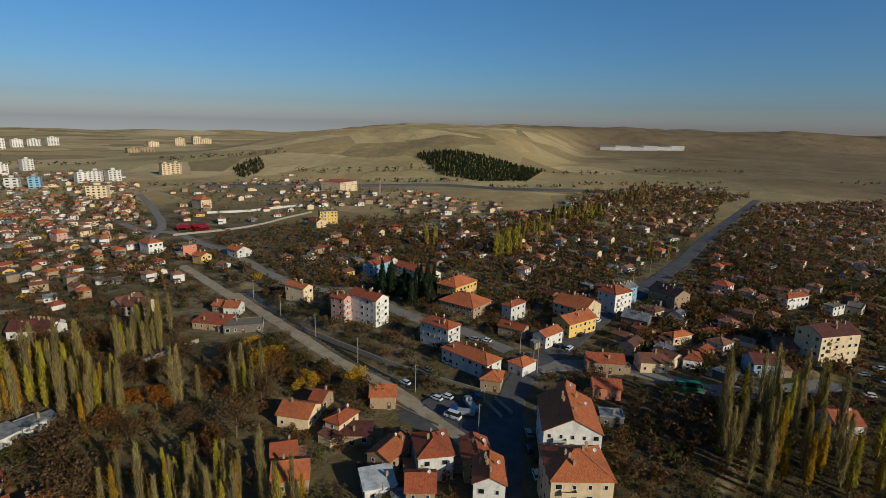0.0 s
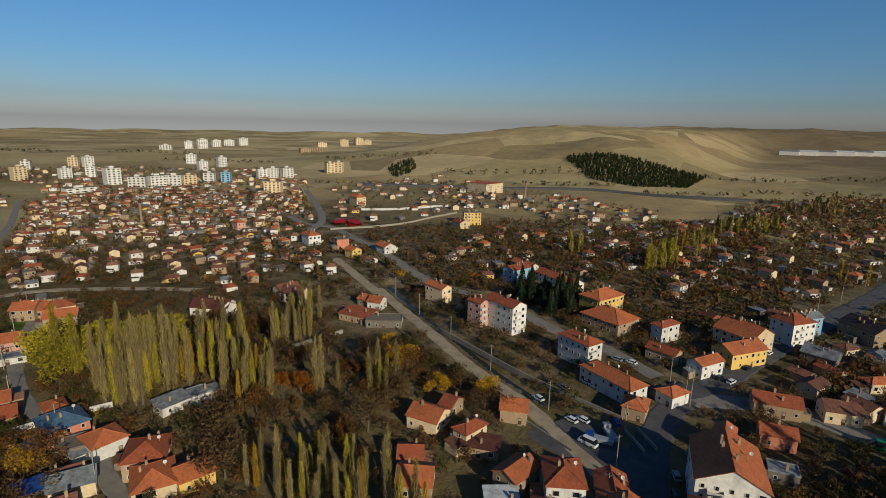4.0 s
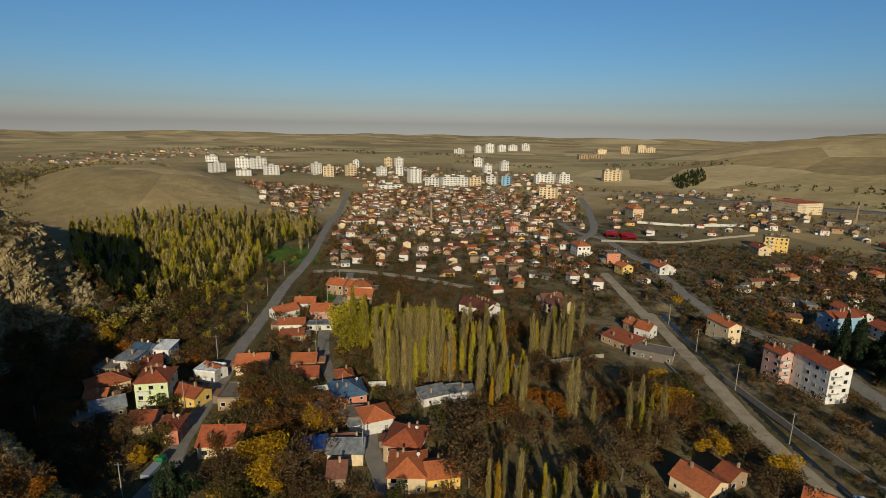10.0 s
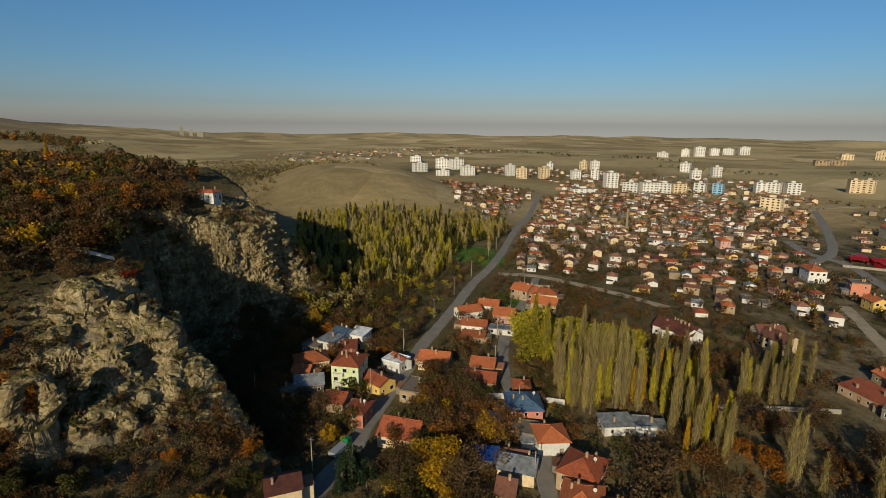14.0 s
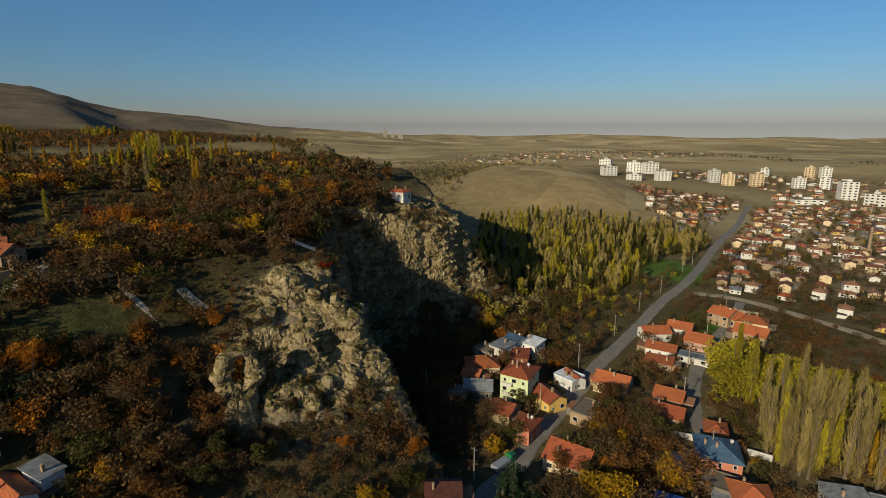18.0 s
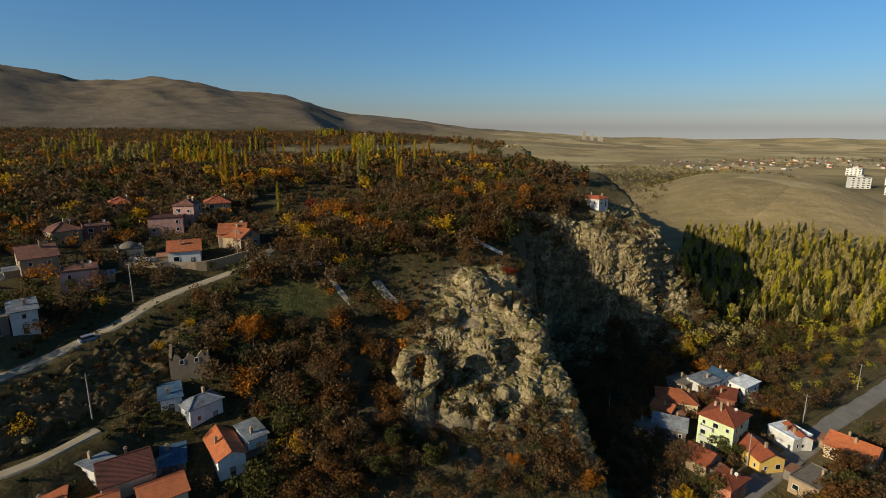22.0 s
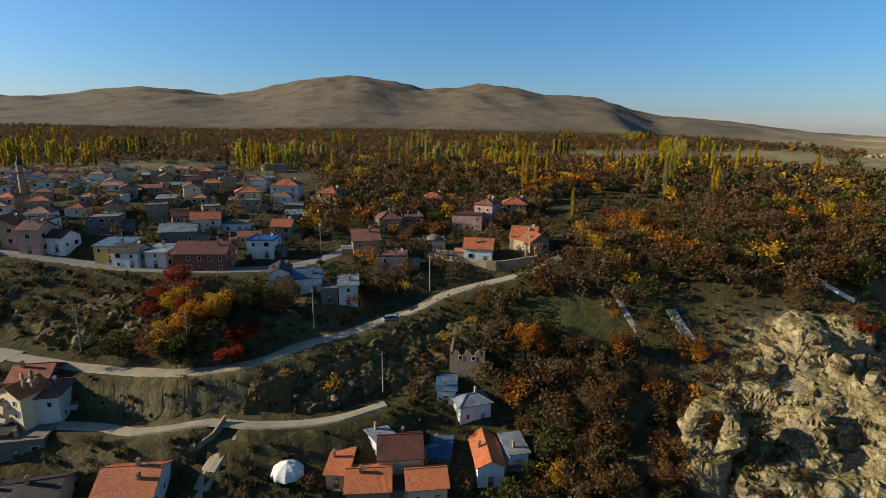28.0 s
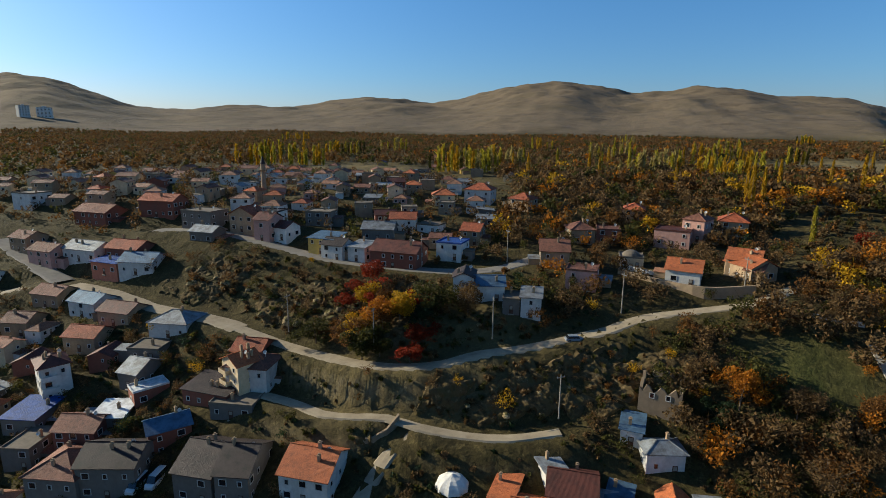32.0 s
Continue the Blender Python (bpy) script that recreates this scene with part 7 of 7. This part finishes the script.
slab(-168, -36, -161, -25, 2.6)
slab(-163, -49, -152, -32, 1.6)


def minaret(x, y, h):
    root = new("minaret")
    tagged(root, "slender stone minaret with a pointed cap", "minaret")
    bm = bmesh.new()
    quad_box(bm, -1.4, 1.4, -1.4, 1.4, -2, h * 0.2)
    part("base", bm, WALL["stone"], root)
    bm = bmesh.new()
    tube(bm, [(0, 0, h * 0.2), (0, 0, h * 0.85)], [1.1, 0.95], 12)
    part("shaft", bm, WALL["stone"], root)
    bm = bmesh.new()
    bmesh.ops.create_cone(bm, segments=14, radius1=1.0, radius2=1.7, depth=0.8, cap_ends=True, matrix=pose(0, 0, h * 0.68))
    part("balcony", bm, WALL["stone"], root)
    bm = bmesh.new()
    bmesh.ops.create_cone(bm, segments=12, radius1=1.15, radius2=0.03, depth=h * 0.2, cap_ends=True, matrix=pose(0, 0, h * 0.94))
    part("cap", bm, ROOF["dark"], root)
    root.matrix_basis = pose(x, y, float(land(x, y, False)))


minaret(-58, -222, 17)
minaret(-350, 350, 24)
minaret(-82, 676, 22)


def dome_tent(x, y):
    bm = bmesh.new()
    rings = []
    for k in range(7):
        a = k / 6 * math.pi / 2
        rings.append([bm.verts.new(((3.0 + (0.25 if s % 2 else 0)) * math.cos(a) * math.cos(t), (3.0 + (0.25 if s % 2 else 0)) * math.cos(a) * math.sin(t), 2.3 * math.sin(a) - 0.1)) for s, t in ((s, 2 * math.pi * s / 20) for s in range(20))] if k < 6 else [bm.verts.new((0, 0, 2.5))])
    for a, b in zip(rings[:-2], rings[1:-1]):
        for s in range(20):
            bm.faces.new((a[s], a[(s + 1) % 20], b[(s + 1) % 20], b[s]))
    for s in range(20):
        bm.faces.new((rings[-2][s], rings[-2][(s + 1) % 20], rings[-1][0]))
    ob = part("dome_tent", bm, WALL["white"])
    ob.matrix_basis = pose(x, y, float(land(x, y, False)))
    tagged(ob, "white pleated dome tent on rough ground", "tent")


dome_tent(-76, -67)


# ---- cars, vans and poles ----
PAINT = {k: plain(k + "_car_paint", c, 0.3, 0.1, 1.0, 0.08, 0.05) for k, c in (("white", lin(226, 226, 222)), ("silver", lin(150, 154, 158)), ("dark", lin(36, 38, 44)), ("red", lin(150, 30, 26)), ("blue", lin(40, 78, 150)), ("green", lin(40, 130, 76)))}
CARS = {}


def car_form(kind, paint):
    """Body, glass house and four wheels."""
    long, wide, hood, top = {"car": (4.3, 1.75, 0.85, 1.45), "van": (5.8, 2.0, 1.2, 2.4), "truck": (8.0, 2.4, 1.2, 2.6), "bus": (11.0, 2.5, 1.2, 3.0)}[kind]
    root = new({"car": "car", "van": "van", "truck": "truck", "bus": "bus"}[kind])
    tagged(root, f"{paint} parked {kind} with dark windows beside the road", kind, "parked vehicles")
    x, y = wide / 2, long / 2
    nose, tail = {"car": (0.3, 0.12), "van": (0.14, 0.02), "truck": (0.02, 0.02), "bus": (0.03, 0.02)}[kind]

    def shell(sections, material, name, slot_label=""):
        bm = bmesh.new()
        rows = [[bm.verts.new(p) for p in ((-hx, yy, z0), (hx, yy, z0), (hx * 0.98, yy, z1 - 0.1), (hx * 0.85, yy, z1), (-hx * 0.85, yy, z1), (-hx * 0.98, yy, z1 - 0.1))] for yy, hx, z0, z1 in sections]
        for a, b in zip(rows[:-1], rows[1:]):
            for k in range(6):
                bm.faces.new((a[k], a[(k + 1) % 6], b[(k + 1) % 6], b[k]))
        bm.faces.new(rows[0])
        bm.faces.new(rows[-1])
        bmesh.ops.recalc_face_normals(bm, faces=bm.faces)
        part(name, bm, material, root, slot_label)

    if kind == "truck":
        shell([(-y, x, 0.45, top * 0.62), (y * 0.35, x, 0.45, top * 0.62)], PAINT["silver"], "cargo_bed")
        shell([(y * 0.42, x * 0.95, 0.45, top), (y * 0.9, x * 0.95, 0.45, top * 0.9), (y, x * 0.9, 0.45, hood)], PAINT[paint], "body")
        shell([(y * 0.6, x * 0.97, hood, top * 0.86), (y * 0.93, x * 0.93, hood, top * 0.84)], M_GLASS, "window", "dark glass")
    else:
        shell([(-y, x * 0.9, 0.3, hood * 0.95), (-y * 0.92, x, 0.28, hood), (y * 0.8, x, 0.28, hood), (y, x * 0.85, 0.32, hood * 0.75)], PAINT[paint], "body")
        shell([(-y * (1 - tail) * 0.98, x * 0.88, hood - 0.05, hood + 0.1), (-y * (1 - tail) * 0.8, x * 0.86, hood - 0.05, top - 0.07), (y * (0.62 - nose), x * 0.86, hood - 0.05, top - 0.07), (y * (0.95 - nose * 1.6), x * 0.9, hood - 0.05, hood + 0.08)], M_GLASS, "window", "dark glass")
        shell([(-y * (1 - tail) * 0.8, x * 0.8, top - 0.12, top), (y * (0.6 - nose), x * 0.8, top - 0.12, top)], PAINT[paint], "roof")
    for sx in (-1, 1):
        for sy in (-0.62, 0.64):
            bm = bmesh.new()
            bmesh.ops.create_cone(bm, segments=12, radius1=0.33, radius2=0.33, depth=0.22, cap_ends=True, matrix=pose(sx * (x - 0.1), sy * y, 0.33, 0, 90, 0))
            wheel = part("wheel", bm, M_RUBBER, root)
            bm = bmesh.new()
            bmesh.ops.create_cone(bm, segments=10, radius1=0.19, radius2=0.19, depth=0.25, cap_ends=True, matrix=pose(sx * (x - 0.1), sy * y, 0.33, 0, 90, 0))
            part("rim", bm, M_METAL, wheel, "grey metal rim")
    return root


def car(kind, paint, x, y, turn, lift=0.15):
    if (kind, paint) not in CARS:
        CARS[kind, paint] = ob = car_form(kind, paint)
    else:
        ob = copy_thing(CARS[kind, paint], Matrix.Identity(4))
    ob.matrix_basis = pose(x, y, float(land(x, y, False)) + lift, 0, 0, turn)


car("van", "white", -21, -99, -28)
car("van", "white", -24.5, -98, -28)
car("car", "white", -32, -91.5, 60)
car("car", "silver", -113, -82, 70)
car("car", "white", -15.5, -158, 130)
car("truck", "green", -142, 51, 40)
car("bus", "green", 84, 167, 80)
for paint, x, y, turn in (("white", -1, 158, 55), ("white", 2.4, 159, 55), ("silver", 26, 138, 5), ("dark", 25, 130, 5), ("white", 25, 119, 5), ("silver", -4.5, 178, 50), ("white", 2.8, 184, 50), ("white", 5.6, 181.6, 50),
                          ("silver", 8.2, 180, 50), ("silver", 13.5, 205.5, 60), ("white", 18.6, 204, 60), ("dark", 48, 201, -40), ("white", 51.5, 199, -40), ("white", 154, 187, 70), ("silver", 156, 182, 70), ("dark", 150, 171, 70),
                          ("white", 166, 187, 70), ("red", 142, 161, 70), ("silver", 160, 176, 70), ("white", 146, 166, 70), ("dark", 60, 214, -38), ("silver", 66, 222, -38), ("white", 72, 232, -38), ("red", 86, 250, -38),
                          ("silver", -166, 101, 40), ("dark", -196, 126, 40), ("white", -12, 168, 50), ("blue", 12, 160, 20), ("dark", 33, 190, -35)):
    car("car", paint, x, y, turn)
car("van", "white", 4, 147, 60)
car("truck", "silver", 10, 153, 20)
car("truck", "blue", 7, 149, 80)


def pole(x, y, h=9.0, arms=True, turn=0):
    root = new("utility_pole")
    tagged(root, "grey concrete utility pole with a crossarm", "pole", "utility poles")
    if "pole" not in CARS:
        bm = bmesh.new()
        tube(bm, [(0, 0, -0.6), (0, 0, 9.0)], [0.17, 0.1], 7)
        arm = bmesh.new()
        quad_box(arm, -0.9, 0.9, -0.06, 0.06, 8.4, 8.55)
        for k in (-0.8, 0, 0.8):
            quad_box(arm, k - 0.04, k + 0.04, -0.04, 0.04, 8.55, 8.75)
        CARS["pole"], CARS["arm"] = bpy.data.meshes.new("post"), bpy.data.meshes.new("crossarm")
        for me, b, mat in ((CARS["pole"], bm, M_CONCRETE), (CARS["arm"], arm, M_METAL)):
            b.to_mesh(me)
            b.free()
            me.materials.append(mat)
    link("post", CARS["pole"], root)
    link("crossarm", CARS["arm"], root)
    root.matrix_basis = pose(x, y, float(land(x, y, False)), 0, 0, turn) @ Matrix.Diagonal((1, 1, h / 9, 1))


for k, every, side in ((MAIN, 12, 5.2), (HILL_ROAD, 9, -4.2), (CANAL, 10, 5.6), (STREET, 11, 8.0), (LANE, 10, 3.2), (VILLAGE_ROAD, 9, 3.6)):
    c, z, half = TRACKS[k]
    for i in range(4, len(c) - 2, every):
        d = c[i + 1] - c[i - 1]
        d = d / np.linalg.norm(d)
        x, y = c[i, 0] - d[1] * side, c[i, 1] + d[0] * side
        if math.hypot(x, y) < 420:
            pole(x, y, 9.5, turn=math.degrees(math.atan2(d[1], d[0])) + 90)
pole(33.6, 179, 14)
pole(34.6, 176, 14)
pole(-100.5, -69.3, 9)
pole(-181, 33, 9)


# ---- far works ----
def long_shed(x, y, turn, w, d, h, roof, label):
    root = new("factory_hall")
    tagged(root, label, "factory")
    part("wall", wall_bmesh(w, d, h, "gable", d * 0.12), WALL["white"], root)
    part("roof", roof_bmesh(w, d, h, "gable", d * 0.12), ROOF[roof], root)
    root.matrix_basis = pose(x, y, float(land(x, y, False)), 0, 0, turn)


for k in range(6):
    long_shed(690 + 66 * k, 2300 + 20 * k, -20, 62, 40, 14, "white" if k % 2 else "tin", "long white factory hall on the far plain")
for k, (x, y) in enumerate(((-207, 416), (-200, 425), (-193, 418), (-212, 424))):
    bm = roof_bmesh(9, 7, 2.6, "gable", 1.4)
    quad_box(bm, -4.3, -4.15, -3.3, 3.3, 0, 2.6)
    quad_box(bm, 4.15, 4.3, -3.3, 3.3, 0, 2.6)
    ob = part("market_tent", bm, PAINT["red"])
    ob.matrix_basis = pose(x, y, float(land(x, y, False)), 0, 0, 35 + 20 * k)
    tagged(ob, "bright red market tent on an open yard", "tent", "market tents")
for k, (h, r) in enumerate(((46, 9), (30, 8), (24, 13))):
    bm = bmesh.new()
    quad_box(bm, -r, r, -r, r, -4, h)
    quad_box(bm, -r * 0.6, r * 0.6, -r * 0.6, r * 0.6, h, h + 8)
    ob = part("silo_tower", bm, M_CONCRETE)
    ob.matrix_basis = pose(-3480, -20 + 48 * k, float(land(-3480, -20 + 48 * k, False)), 0, 0, 10)
    tagged(ob, "grey concrete works tower far on the plain", "tower", "works towers")
# railway bank across the north of the town
garden_wall([(-330, 720), (-181, 756), (0, 790), (171, 760), (420, 800)], 3.0, 9, M_DARKROAD, "dark railway bank across the fields", "railway_bank")

# ---- single trees that stand out ----
for key, x, y, s in (("round_orange", -131, -53, 1.0), ("round_green", -126, -54, 0.9), ("round_red", -77, -93, 0.9), ("round_orange", -74, -104, 1.0), ("round_olive", -68, -101, 1.1), ("poplar_gold", -218, -124, 1.05),
                     ("poplar_gold", -214, -119, 1.0), ("poplar_gold", -221, -120, 0.9), ("poplar_gold", -263, -63, 0.9), ("poplar_lime", -201, -88, 0.65), ("poplar_ash", -249, -84, 0.7), ("poplar_ash", -250, -77, 0.7),
                     ("round_red", -212, -80, 0.9), ("round_orange", -210, -71, 1.0), ("round_orange", -205, -66, 0.9), ("round_gold", -117, 69, 1.25), ("round_gold", -121, 71, 1.2), ("round_brown", -119, 61, 1.1), ("pine", -127, 50, 0.8),
                     ("pine", -124, 46, 0.7), ("round_red", -182, 2, 0.5), ("round_orange", -131, 11, 0.5), ("round_orange", -158, -24, 0.8), ("round_gold", -232, 62, 0.9), ("round_orange", -222, 66, 0.9), ("round_rust", -215, 72, 1.0)):
    tree(key, x, y, s)


for forms in PROTO.values():
    for t in forms:
        if t.name not in USED:
            for o in (*t.children, t):
                bpy.data.objects.remove(o)
